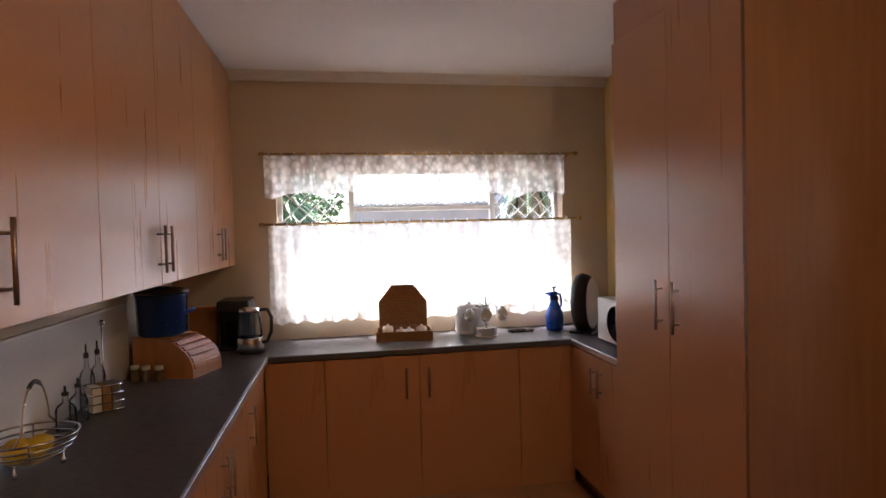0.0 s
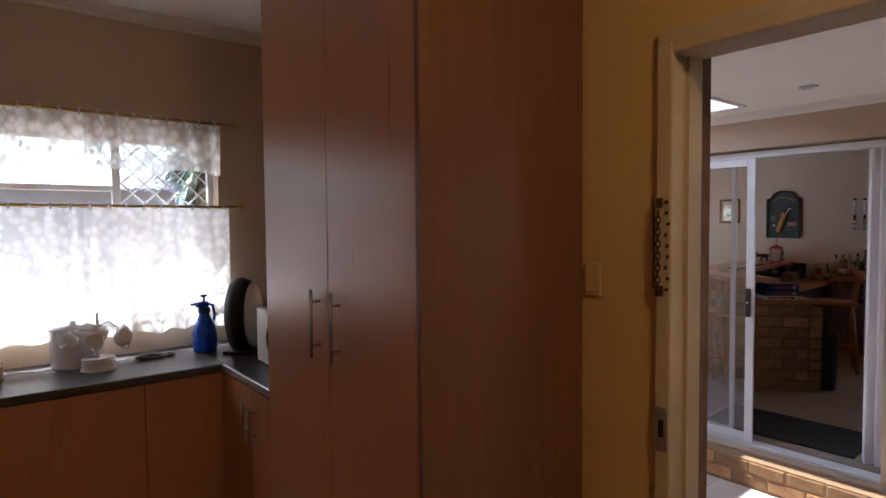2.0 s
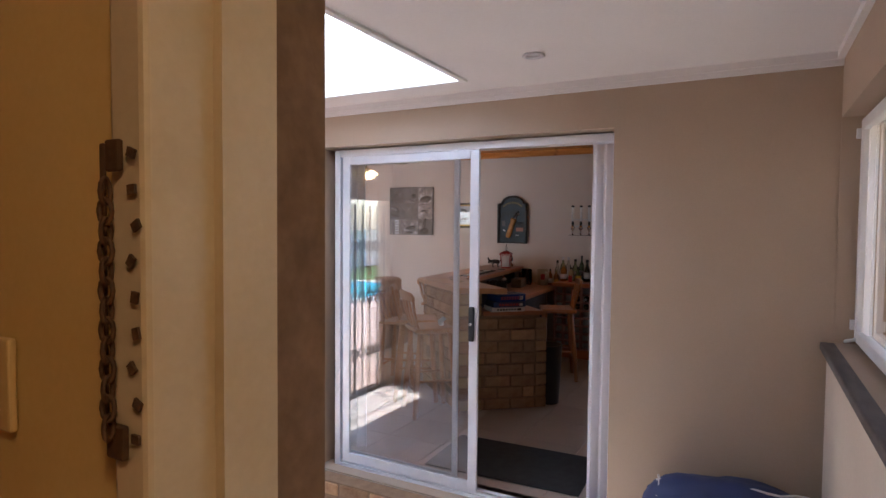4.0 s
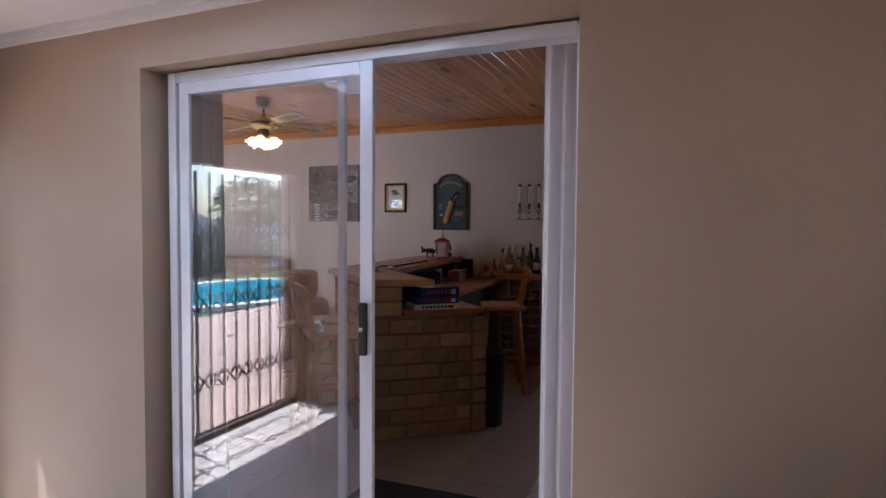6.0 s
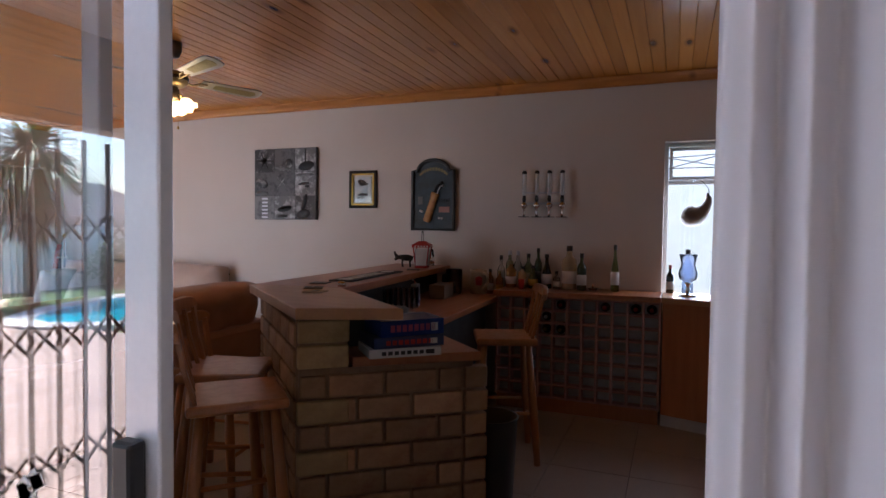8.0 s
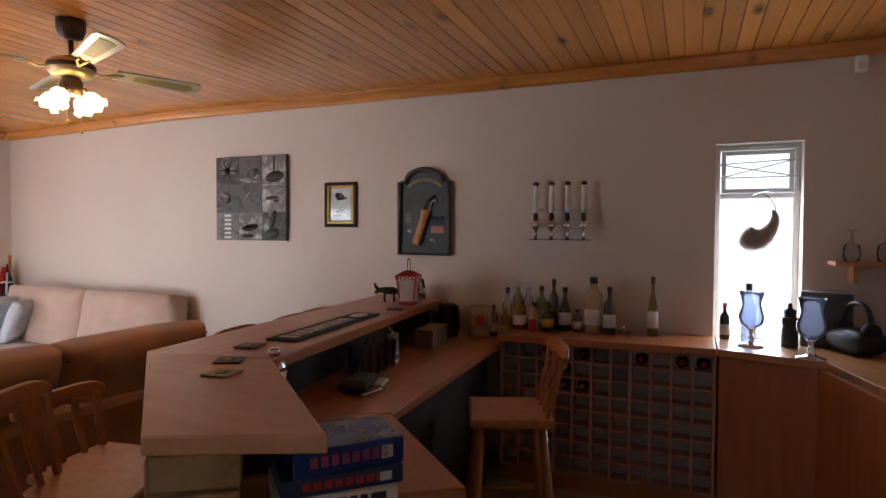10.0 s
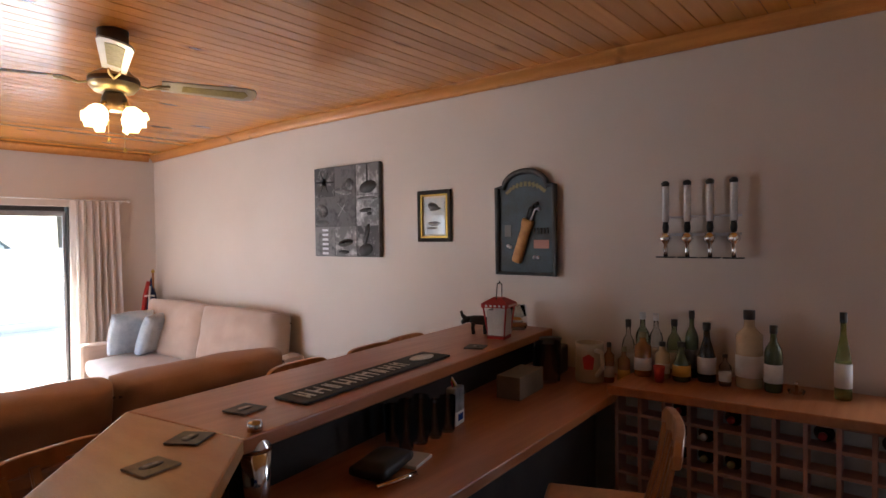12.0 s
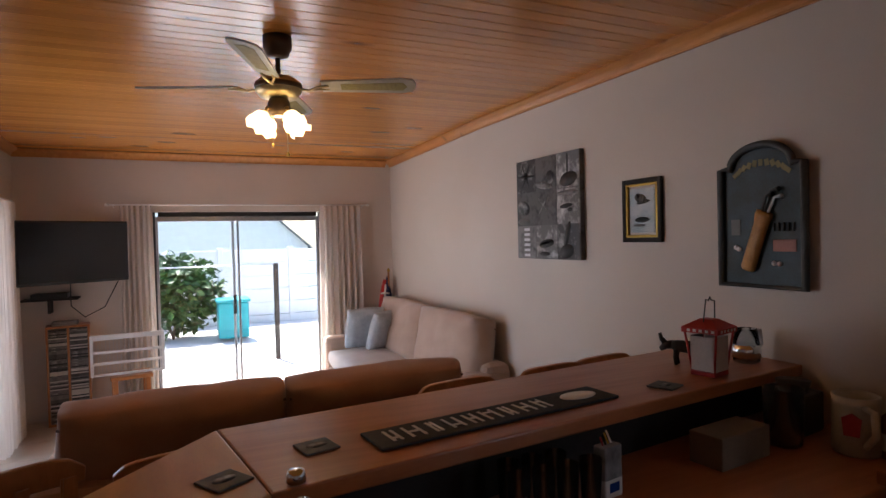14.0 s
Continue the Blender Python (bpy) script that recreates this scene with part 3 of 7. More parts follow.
# ---- structure: bar room ----
setting("floor_bar", B((5.10, 0.75, BF - 0.2, 9.65, 8.97, BF - 0.012)), GROUT, "grout bed of the bar floor")
wall_x("wall_bar_east", 9.43, 9.65, 0.65, 8.97, -0.3, 2.8, BAR_WALL, [(1.66, 2.11, 0.875, 2.06)], "pale painted bar wall")
wall_y("wall_bar_north", 8.74, 8.97, 5.30, 9.43, -0.3, 2.8, BAR_WALL, [(6.93, 8.62, 0.0, 1.94)], "pale painted wall with a sliding door")
wall_y("wall_bar_south", 0.65, 0.88, 5.20, 9.43, -0.3, 2.8, BAR_WALL)
wall_x("wall_bar_west", 5.30, 5.80, 4.921, 8.74, -0.3, 2.8, BAR_WALL, [(5.70, 8.05, 0.0, 1.95)])
wf = thing("window_4", "wide aluminium glazed opening in the side wall", "window", (5.55, 0, 0), kind="structure")
part("window_frame", B((-0.03, 5.70, 0, 0.03, 5.745, 1.95), (-0.03, 8.005, 0, 0.03, 8.05, 1.95), (-0.03, 5.745, 1.905, 0.03, 8.005, 1.95), (-0.03, 5.745, 0, 0.03, 8.005, 0.04), (-0.03, 6.85, 0.04, 0.03, 6.90, 1.905), bevel=0.003), ALU_WHITE, wf)
for ya, yb in ((5.745, 6.85), (6.90, 8.005)):
    p = part("pane", B((-0.003, ya, 0.04, 0.003, yb, 1.905)), PANE, wf)
    p.visible_shadow = False
cb = bmesh.new()
y = 0.88
while y < 8.74:
    w = 0.088
    box(cb, 5.38, y + 0.0012, BC, 9.43, min(y + w, 8.74) - 0.0012, BC + 0.02)
    y += w
bmesh.ops.bevel(cb, geom=[e for e in cb.edges if abs(e.verts[0].co.z - BC) < 1e-4 and abs(e.verts[1].co.z - BC) < 1e-4 and abs(e.verts[0].co.y - e.verts[1].co.y) < 1e-4], offset=0.0025, segments=1, affect="EDGES")
box(cb, 5.30, 0.80, BC + 0.021, 9.5, 8.8, BC + 0.06)
bmesh.ops.bisect_plane(cb, geom=cb.verts[:] + cb.edges[:] + cb.faces[:], plane_co=(0, 6.5, 0), plane_no=(0, 1, 0))
for v in cb.verts:
    v.co.z -= max(0.0, v.co.y - 6.5) / 2.24 * 0.055
setting("ceiling_bar", cb, PINE_CEIL, "varnished pine tongue-and-groove ceiling boards")


def quad_trim(name, x0, y0, x1, y1, nx, ny):
    """A quarter-round pine moulding under the ceiling; n: the way into the room."""
    bm = bmesh.new()
    prof = [(0, 0), (0.062, 0), (0.062, -0.01), (0.052, -0.018), (0.034, -0.03), (0.02, -0.045), (0.012, -0.058), (0.012, -0.07), (0, -0.07)]
    a = [bm.verts.new((x0 + nx * u, y0 + ny * u, BC + v - max(0.0, y0 - 6.5) / 2.24 * 0.055)) for u, v in prof]
    b = [bm.verts.new((x1 + nx * u, y1 + ny * u, BC + v - max(0.0, y1 - 6.5) / 2.24 * 0.055)) for u, v in prof]
    for i in range(len(prof) - 1):
        bm.faces.new((a[i], a[i + 1], b[i + 1], b[i]))
    bm.faces.new(a), bm.faces.new(b[::-1])
    bmesh.ops.recalc_face_normals(bm, faces=bm.faces)
    return setting(name, bm, PINE_TRIM, "varnished pine cornice moulding")


quad_trim("trim_bar_east", 9.429, 0.88, 9.429, 6.5, -1, 0)
quad_trim("trim_bar_east_end", 9.429, 6.5, 9.429, 8.74, -1, 0)
quad_trim("trim_bar_north", 5.80, 8.739, 9.37, 8.739, 0, -1)
quad_trim("trim_bar_west", 5.801, 4.93, 5.801, 6.5, 1, 0)
quad_trim("trim_bar_west_end", 5.801, 6.5, 5.801, 8.68, 1, 0)
quad_trim("trim_bar_slider", 5.391, 0.94, 5.391, 4.92, 1, 0)


# ---- sliding doors ----
def slider_frame(name, label, width, height, material, at, rz, side=0.045):
    """An outer frame in the plane y = 0, x along the width."""
    d = thing(name, label, "sliding door", at, rz, kind="structure")
    part("frame_side", B((0, -0.045, 0, side, 0.045, height), bevel=0.004), material, d)
    part("frame_side", B((width - side, -0.045, 0, width, 0.045, height), bevel=0.004), material, d)
    part("frame_head", B((0.046, -0.045, height - 0.045, width - 0.046, 0.045, height), bevel=0.004), material, d)
    part("frame_track", B((0.046, -0.045, 0, width - 0.046, 0.045, 0.02), (0.046, -0.028, 0.02, width - 0.046, -0.022, 0.035), (0.046, 0.022, 0.02, width - 0.046, 0.028, 0.035)), material, d)
    return d


def leaf(parent, x0, x1, y, height, material, stile=0.05, handle_at=None, handle_side=-1, pane=PANE):
    z0, z1 = 0.036, height - 0.046
    lf = part("leaf", B((x0, y - 0.011, z0, x0 + stile, y + 0.011, z1), (x1 - stile, y - 0.011, z0, x1, y + 0.011, z1),
                        (x0 + stile, y - 0.0105, z0, x1 - stile, y + 0.0105, z0 + 0.06), (x0 + stile, y - 0.0105, z1 - 0.05, x1 - stile, y + 0.0105, z1), bevel=0.003), material, parent)
    g = part("pane", B((x0 + stile - 0.004, y - 0.003, z0 + 0.056, x1 - stile + 0.004, y + 0.003, z1 - 0.046)), pane, lf)
    g.visible_shadow = False
    if handle_at:
        hx, hz = handle_at
        bm = B((hx - 0.016, y + handle_side * 0.012, hz, hx + 0.016, y + handle_side * 0.036, hz + 0.20), bevel=0.006)
        h = part("handle", bm, BLACK, lf, "black plastic pull handle")
        part("lock", L([(0.009, 0), (0.009, 0.004), (0.006, 0.006), (0, 0.006)], 12, m=pose(hx, y + handle_side * 0.0365, hz + 0.10, 90 if handle_side < 0 else -90, 0, 0)), CHROME, h)
    return lf


# local x runs from y = 3.73 down to 1.77, and -y is the passage side
sd = slider_frame("door_2", "silver aluminium sliding door standing half open", 1.83, 2.075, ALU_WHITE, (5.235, 3.60, 0.0), -90)
leaf(sd, 0.065, 1.035, -0.034, 2.075, ALU_WHITE, 0.055, (1.002, 0.925), -1, SLIDER_PANE)
leaf(sd, 0.046, 0.885, 0.012, 2.075, ALU_WHITE, 0.032)
st = bmesh.new()
rnd = random.Random(4)
for k in range(9):
    a = rnd.uniform(0, 6.28)
    box(st, -0.012, -0.0004, -0.009, 0.012, 0.0004, 0.009, m=pose(0.80 + rnd.uniform(-.018, .018), -0.0382, 1.02 + rnd.uniform(-.025, .025), 0, math.degrees(a), 0))
part("sticker", st, LABEL_WHITE, sd, "small torn white sticker on the glass")

# brick sill course below the slider
setting("sill_mortar", B((4.99, 1.70, PF, 5.10, 3.80, -0.012)), MORTAR, "mortar bed of the brick sill")

nd = slider_frame("door_3", "dark bronze sliding patio door, closed leaf over bright patio", 1.69, 1.94, BRONZE_FRAME, (6.93, 8.86, 0.0), 0, 0.02)
leaf(nd, 0.022, 0.815, -0.025, 1.94, ALU, 0.022)
leaf(nd, 0.745, 1.668, 0.025, 1.94, ALU, 0.026, (0.76, 0.86), -1)

# bar window
bw = thing("window_2", "narrow white steel window with crossed burglar bars", "window", (9.56, 1.885, 0.875), kind="structure")
part("window_frame", B((-0.02, -0.225, 0, 0.02, -0.195, 1.185), (-0.02, 0.195, 0, 0.02, 0.225, 1.185), (-0.02, -0.195, 0, 0.02, 0.195, 0.03), (-0.02, -0.195, 1.155, 0.02, 0.195, 1.185), (-0.025, -0.195, 0.87, 0.025, 0.195, 0.90), bevel=0.003), WHITE_PAINT, bw)
part("casement", B((-0.045, -0.19, 0.90, -0.025, -0.165, 1.15), (-0.045, 0.165, 0.90, -0.025, 0.19, 1.15), (-0.045, -0.165, 1.125, -0.025, 0.165, 1.15), (-0.045, -0.165, 0.90, -0.025, 0.165, 0.925), bevel=0.003), WHITE_PAINT, bw)
part("burglar_bar", T([(-0.06, -0.2, 1.09), (-0.06, 0.2, 1.07)], [(-0.06, -0.2, 0.99), (-0.06, 0.2, 0.99)], [(-0.06, -0.2, 1.09), (-0.06, 0.2, 0.99)], [(-0.06, -0.2, 0.99), (-0.06, 0.2, 1.07)], r=0.004), WHITE_PAINT, bw)
part("latch", T([(-0.04, 0.02, 0.885), (-0.07, 0.0, 0.90), (-0.07, -0.07, 0.915)], r=0.005), ALU, bw)
p = part("pane", B((-0.003, -0.195, 0.03, 0.003, 0.195, 0.87)), PANE, bw)
p.visible_shadow = False

# kitchen window with diamond burglar mesh
kw = thing("window_1", "wide white steel kitchen window with diamond burglar mesh", "window", (0.02, 4.45, 1.13), kind="structure")
part("window_frame", B((0, -0.02, 0, 0.03, 0.02, 0.96), (2.07, -0.02, 0, 2.10, 0.02, 0.96), (0.03, -0.02, 0, 2.07, 0.02, 0.03), (0.03, -0.02, 0.93, 2.07, 0.02, 0.96), (0.5, -0.02, 0.03, 0.54, 0.02, 0.93), (1.56, -0.02, 0.03, 1.60, 0.02, 0.93), (0.54, -0.02, 0.66, 1.56, 0.02, 0.69), bevel=0.003), WHITE_PAINT, kw)
for xa, xb in ((0.03, 0.5), (1.60, 2.07)):
    bm = bmesh.new()
    nx, nz = 4, 8
    for i in range(-nz, nx):
        for sgn in (1, -1):
            pts = []
            for q in range(0, 41):
                u = q / 40
                z = 0.03 + u * 0.90
                xx = xa + (i + (u if sgn > 0 else 1 - u) * nz) * (xb - xa) / nx
                if xa <= xx <= xb:
                    pts.append((xx, -0.03, z))
            if len(pts) > 1:
                tube(bm, [pts[0], pts[-1]], 0.0045, 5)
    part("burglar_mesh", bm, WHITE_PAINT, kw, "white diamond burglar mesh")
p = part("pane", B((0.03, 0.0, 0.03, 2.07, 0.004, 0.93)), PANE, kw)
p.visible_shadow = False


# ---- gate in the passage ----
gt = thing("trellis_gate", "brown folding steel trellis security gate", "security gate", (0, 4.80, PF), kind="structure")
GX0, GX1, NB = 2.84, 4.98, 17
xs = [GX0 + (GX1 - GX0) * i / (NB - 1) for i in range(NB)]
for x in xs:
    part("upright", B((x - 0.010, -0.007, 0.03, x + 0.010, 0.007, 2.0)), BLACK_IRON, gt)
for zc in (0.42, 1.02, 1.55):
    bm = bmesh.new()
    for a, b in zip(xs, xs[1:]):
        tube(bm, [(a, -0.012, zc - 0.075), (b, -0.012, zc + 0.075)], 0.009, 5)
        tube(bm, [(a, 0.012, zc + 0.075), (b, 0.012, zc - 0.075)], 0.009, 5)
    part("lattice", bm, BLACK_IRON, gt)
part("track", B((2.80, -0.015, 0.0, 5.02, 0.015, 0.03)), BLACK_IRON, gt)


# ---- kitchen units ----
def bar_handle(parent, x, y, z, length, out, name="handle"):
    """A steel bar handle on two posts, upright; out: the way it stands off."""
    ox, oy = out
    bm = bmesh.new()
    d = 0.032
    tube(bm, [(x + ox * d, y + oy * d, z), (x + ox * d, y + oy * d, z + length)], 0.006, 8)
    for q in (0.18, 0.82):
        tube(bm, [(x, y, z + length * q), (x + ox * d, y + oy * d, z + length * q)], 0.0045, 6)
    return part(name, bm, STEEL, parent)


def wall_unit(y0, ym, y1):
    """A double-door wall cabinet from y0 to y1, its doors meeting at ym."""
    u = thing("wall_cabinet", "beech laminate wall cabinet hung above the worktop", "cabinet", (-0.68, y0, 1.435), group="kitchen wall cabinets")
    w = y1 - y0
    part("body", B((0.002, 0.001, 0, 0.395, w - 0.001, 1.31)), BEECH_SHADED, u)
    for a, b, hy in ((0.0, ym - y0, ym - y0 - 0.045), (ym - y0, w, ym - y0 + 0.045)):
        d = part("door", B((0.397, a + 0.0015, 0.002, 0.415, b - 0.0015, 1.308), bevel=0.002), BEECH, u)
        bar_handle(d, 0.415, hy, 0.053, 0.19, (1, 0))
    return u


for y0, ym, y1 in ((-0.25, 0.32, 0.90), (0.90, 1.475, 2.06), (2.06, 2.665, 3.28), (3.28, 3.80, 4.325)):
    wall_unit(y0, ym, y1)


def base_unit_w(y0, y1, handles):
    u = thing("base_cabinet", "beech laminate base cabinet with a dark plinth under the worktop", "cabinet", (-0.68, y0, KF), group="kitchen base cabinets")
    w = y1 - y0
    part("body", B((0.002, 0.001, 0.10, 0.64, w - 0.001, 0.91)), BEECH_SHADED, u)
    part("plinth", B((0.02, 0.001, 0, 0.58, w - 0.001, 0.10)), BEECH_SHADED, u)
    n = len(handles)
    for i, h in enumerate(handles):
        a, b = w * i / n, w * (i + 1) / n
        d = part("door", B((0.641, a + 0.0015, 0.11, 0.659, b - 0.0015, 0.905), bevel=0.002), BEECH, u)
        if h:
            bar_handle(d, 0.659, (b - 0.045) if h > 0 else (a + 0.045), 0.64, 0.19, (1, 0))
    return u


for y0, y1, h in ((-0.4, 0.76, (1, -1)), (0.76, 1.92, (1, -1)), (1.92, 3.08, (1, -1)), (3.08, 3.72, (-1,))):
    base_unit_w(y0, y1, h)


def base_unit_n(x0, x1, side, handle=True, label="beech laminate base cabinet below the window worktop"):
    u = thing("base_cabinet", label, "cabinet", (x0, 4.33, KF), group="kitchen base cabinets")
    w = x1 - x0
    part("body", B((0.001, -0.56, 0.10, w - 0.001, -0.002, 0.91)), BEECH_SHADED, u)
    part("plinth", B((0.001, -0.572, 0, w - 0.001, -0.02, 0.099)), BEECH, u)
    d = part("door", B((0.0015, -0.579, 0.10, w - 0.0015, -0.561, 0.905), bevel=0.002), BEECH, u)
    if handle:
        bar_handle(d, (w - 0.08) if side > 0 else 0.06, -0.579, 0.64, 0.19, (0, -1))
    return u


base_unit_n(-0.02, 0.335, 1, False)
base_unit_n(0.335, 0.92, 1)
base_unit_n(0.92, 1.575, -1)
base_unit_n(1.575, 1.95, -1, False)
u = thing("base_cabinet", "beech laminate base cabinet beside the tall unit", "cabinet", (2.48, 2.98, KF), group="kitchen base cabinets")
part("body", B((-0.53, 0, 0.10, -0.002, 0.80, 0.91)), BEECH_SHADED, u)
part("plinth", B((-0.49, 0, 0, -0.02, 0.80, 0.10)), BEECH_SHADED, u)
for a, b, s in ((0.002, 0.36, 1), (0.363, 0.79, -1)):
    d = part("door", B((-0.549, a, 0.10, -0.531, b, 0.905), bevel=0.002), BEECH, u)
    bar_handle(d, -0.549, (b - 0.04) if s > 0 else (a + 0.04), 0.68, 0.16, (-1, 0))

wt = thing("worktop", "dark grey laminate worktop with aluminium edge strip", "worktop", (0, 0, 0.862))
part("slab", B((-0.68, -0.4, 0, -0.008, 4.328, 0.038), bevel=0.002), WORKTOP, wt)
part("slab", B((-0.0075, 3.742, 0, 1.938, 4.328, 0.038), bevel=0.002), WORKTOP, wt)
part("slab", B((1.9385, 2.985, 0, 2.478, 4.328, 0.038), bevel=0.002), WORKTOP, wt)
part("edge_strip", B((-0.0075, -0.4, 0.002, 0.004, 3.732, 0.037), bevel=0.003), ALU, wt)
part("edge_strip", B((-0.0075, 3.730, 0.002, 1.938, 3.7415, 0.037), bevel=0.003), WORKTOP, wt)
part("edge_strip", B((1.926, 2.985, 0.002, 1.938, 3.732, 0.037), bevel=0.003), ALU, wt)

tl = thing("tall_cabinet", "tall beech laminate larder cabinet reaching the ceiling", "cabinet", (1.84, 1.93, KF))
part("body", B((0.02, 0.018, 0.10, 0.635, 0.985, 2.60)), BEECH_SHADED, tl)
# side panel in the shade-darkened beech, unlike the doors
part("side_panel", B((0.0, -0.002, 0.0, 0.636, 0.016, 2.80), bevel=0.001), BEECH_SHADED, tl)
part("plinth", B((0.06, 0.018, 0, 0.6, 0.955, 0.10)), BEECH_SHADED, tl)
part("top_panel", B((0.004, 0.018, 2.605, 0.635, 0.965, 2.80)), BEECH, tl)
for a, b, s in ((0.018, 0.486, 1), (0.489, 0.985, -1)):
    d = part("door", B((0.0, a, 0.10, 0.018, b, 2.60), bevel=0.002), BEECH, tl)
    bar_handle(d, 0.0, (b - 0.07) if s > 0 else (a + 0.058), 1.22, 0.22, (-1, 0))

# ---- kitchen curtains ----
def curtain_rail(name, x0, x1, y, z, material, label):
    r = thing(name, label, "curtain rail", (x0, y, z))
    part("rod", T([(0, 0, 0), (x1 - x0, 0, 0)], r=0.008, segs=10), material, r)
    for x in (0, x1 - x0):
        part("finial", L([(0.008, -0.02), (0.016, -0.008), (0.016, 0.008), (0.006, 0.02), (0, 0.024)], 12, m=pose(x, 0, 0, 0, 90, 0)), material, r)
    for x in (0.05, x1 - x0 - 0.05):
        part("bracket", T([(x, 0, -0.004), (x, 4.33 - y if y < 5 else 8.74 - y, -0.02)], r=0.006), material, r)
    return r


curtain_rail("curtain_rail", -0.06, 2.20, 4.25, 2.185, BRASS, "thin brass curtain rail above the kitchen window")
curtain_rail("curtain_rail", -0.07, 2.22, 4.25, 1.705, BRASS, "thin brass curtain rail across the kitchen window")


def lace(name, x0, x1, z0, z1, mat_, label, seed, depth=0.02, scallop=0.0):
    c = thing(name, label, "curtain", (0, 4.25, 0), group="kitchen lace curtains")
    bm = drape(x0, x1, z0, z1, depth * 1.5, 15, seed, n=240, rows=16, flare=0.0, wild=0.32)
    if scallop:
        for v in bm.verts:
            if v.co.z < z0 + (z1 - z0) * 0.5:
                k = (z0 + (z1 - z0) * 0.5 - v.co.z) / ((z1 - z0) * 0.5)
                v.co.z += k * scallop * (abs(math.sin(v.co.x * 9)) - 0.5 + 0.4 * math.sin(v.co.x * 3.1))
    part("panel", bm, mat_, c)
    n = 26
    tab = mesh_of("tab", T(ring(0, 0, 0, 0.014, n=12), r=0.006, segs=5, closed=True), mat_)
    for i in range(n):
        piece("tab", tab, c, pose(x0 + (x1 - x0) * (i + 0.5) / n, 0, z1 + 0.008, 0, 90, 0))
    return c


lace("lace_valance", -0.05, 2.12, 1.895, 2.175, LACE, "white lace valance hanging in gathers", 3, 0.024, 0.035)
lace("lace_curtain", -0.03, 2.16, 1.02, 1.695, LACE_THIN, "sheer white lace cafe curtain over the lower window", 5, 0.018, 0.012)

# ---- things on the kitchen worktop ----
Z = 0.90
fb = thing("fruit_basket", "chrome wire fruit basket with a tall handle", "basket", (-0.535, 2.17, Z))
fb.scale = (0.83, 0.83, 1.0)
for i, (r, z) in enumerate(((0.08, 0.035), (0.11, 0.05), (0.135, 0.068), (0.152, 0.088), (0.163, 0.11))):
    part("hoop", T(ring(0, 0, z, r, n=28), r=0.0035, segs=6, closed=True), CHROME, fb)
part("rib", T(*[[(0.04 * math.cos(a), 0.04 * math.sin(a), 0.02), (0.11 * math.cos(a), 0.11 * math.sin(a), 0.05), (0.163 * math.cos(a), 0.163 * math.sin(a), 0.11)] for a in (0.4, 1.97, 3.54, 5.11)], r=0.003, segs=6), CHROME, fb)
for a in (0.4, 2.5, 4.6):
    part("foot", L([(0.008, 0), (0.012, 0.008), (0.006, 0.02), (0.004, 0.04)], 10, (0.1 * math.cos(a), 0.1 * math.sin(a), 0)), CHROME, fb)
arc = [(0.02, 0.105 * math.cos(a), 0.11 + 0.17 * math.sin(a)) for a in [math.pi - k * math.pi / 16 for k in range(17)]]
part("carry_handle", T([(0.02, -0.16, 0.11)] + arc[1:-1] + [(0.02, 0.16, 0.11)], r=0.004, segs=6), CHROME, fb)
part("grip", T(arc[6:11], r=0.008, segs=8), BLACK, fb, "dark wrapped grip")
for x, y, r in ((-0.03, 0.0, 5), (0.04, 0.03, 40), (0.0, -0.06, 80)):
    solid("lemon", smooth(L([(0, -0.045), (0.014, -0.04), (0.03, -0.02), (0.034, 0), (0.03, 0.02), (0.014, 0.04), (0, 0.045)], 16, m=pose(0, 0, 0, 0, 80, r))), YELLOW, "ripe yellow lemon lying in the wire basket", "lemon", at=(-0.55 + x * 0.8, 2.16 + y * 0.8, Z + 0.072))


def cruet(x, y, h, r, material=CLEAR, pour=True):
    c = thing("oil_bottle", "clear glass oil bottle with a black pourer", "bottle", (x, y, Z), group="oil bottles")
    part("glass_body", L([(r * 0.9, 0), (r, 0.01), (r, h * 0.55), (r * 0.8, h * 0.65), (r * 0.3, h * 0.74), (r * 0.28, h * 0.9), (r * 0.34, h * 0.92)], 16), material, c)
    part("pourer", L([(r * 0.36, h * 0.9), (r * 0.36, h * 0.98), (r * 0.14, h), (r * 0.12, h * 1.14), (0, h * 1.15)], 10), BLACK, c)
    return c


cruet(-0.63, 2.83, 0.25, 0.030), cruet(-0.615, 2.905, 0.25, 0.030), cruet(-0.60, 2.56, 0.15, 0.036), cruet(-0.60, 2.67, 0.155, 0.034)
ss = thing("bottle_stand", "chrome bottle stand with a ball finial", "stand", (-0.625, 2.985, Z))
part("rod", T([(0, 0, 0), (0, 0, 0.34)], r=0.004), CHROME, ss)
part("ball", L([(0, -0.016), (0.011, -0.011), (0.016, 0), (0.011, 0.011), (0, 0.016)], 12, (0, 0, 0.352)), CHROME, ss)
part("base", L([(0.05, 0), (0.05, 0.006), (0.01, 0.01), (0.004, 0.02)], 16), CHROME, ss)
sr = thing("spice_rack", "small chrome spice rack holding packets", "rack", (-0.555, 2.80, Z), 40)
for z in (0.01, 0.045, 0.08, 0.115):
    part("rail", T([(-0.06, -0.05, z), (0.06, -0.05, z), (0.06, 0.05, z), (-0.06, 0.05, z)], r=0.003, segs=6, closed=True), CHROME, sr)
for q in range(3):
    part("packet", B((-0.055 + q * 0.037, -0.04, 0.004, -0.022 + q * 0.037, 0.04, 0.115), bevel=0.002), [LABEL_WHITE, WICKER, GREYS[1]][q], sr)

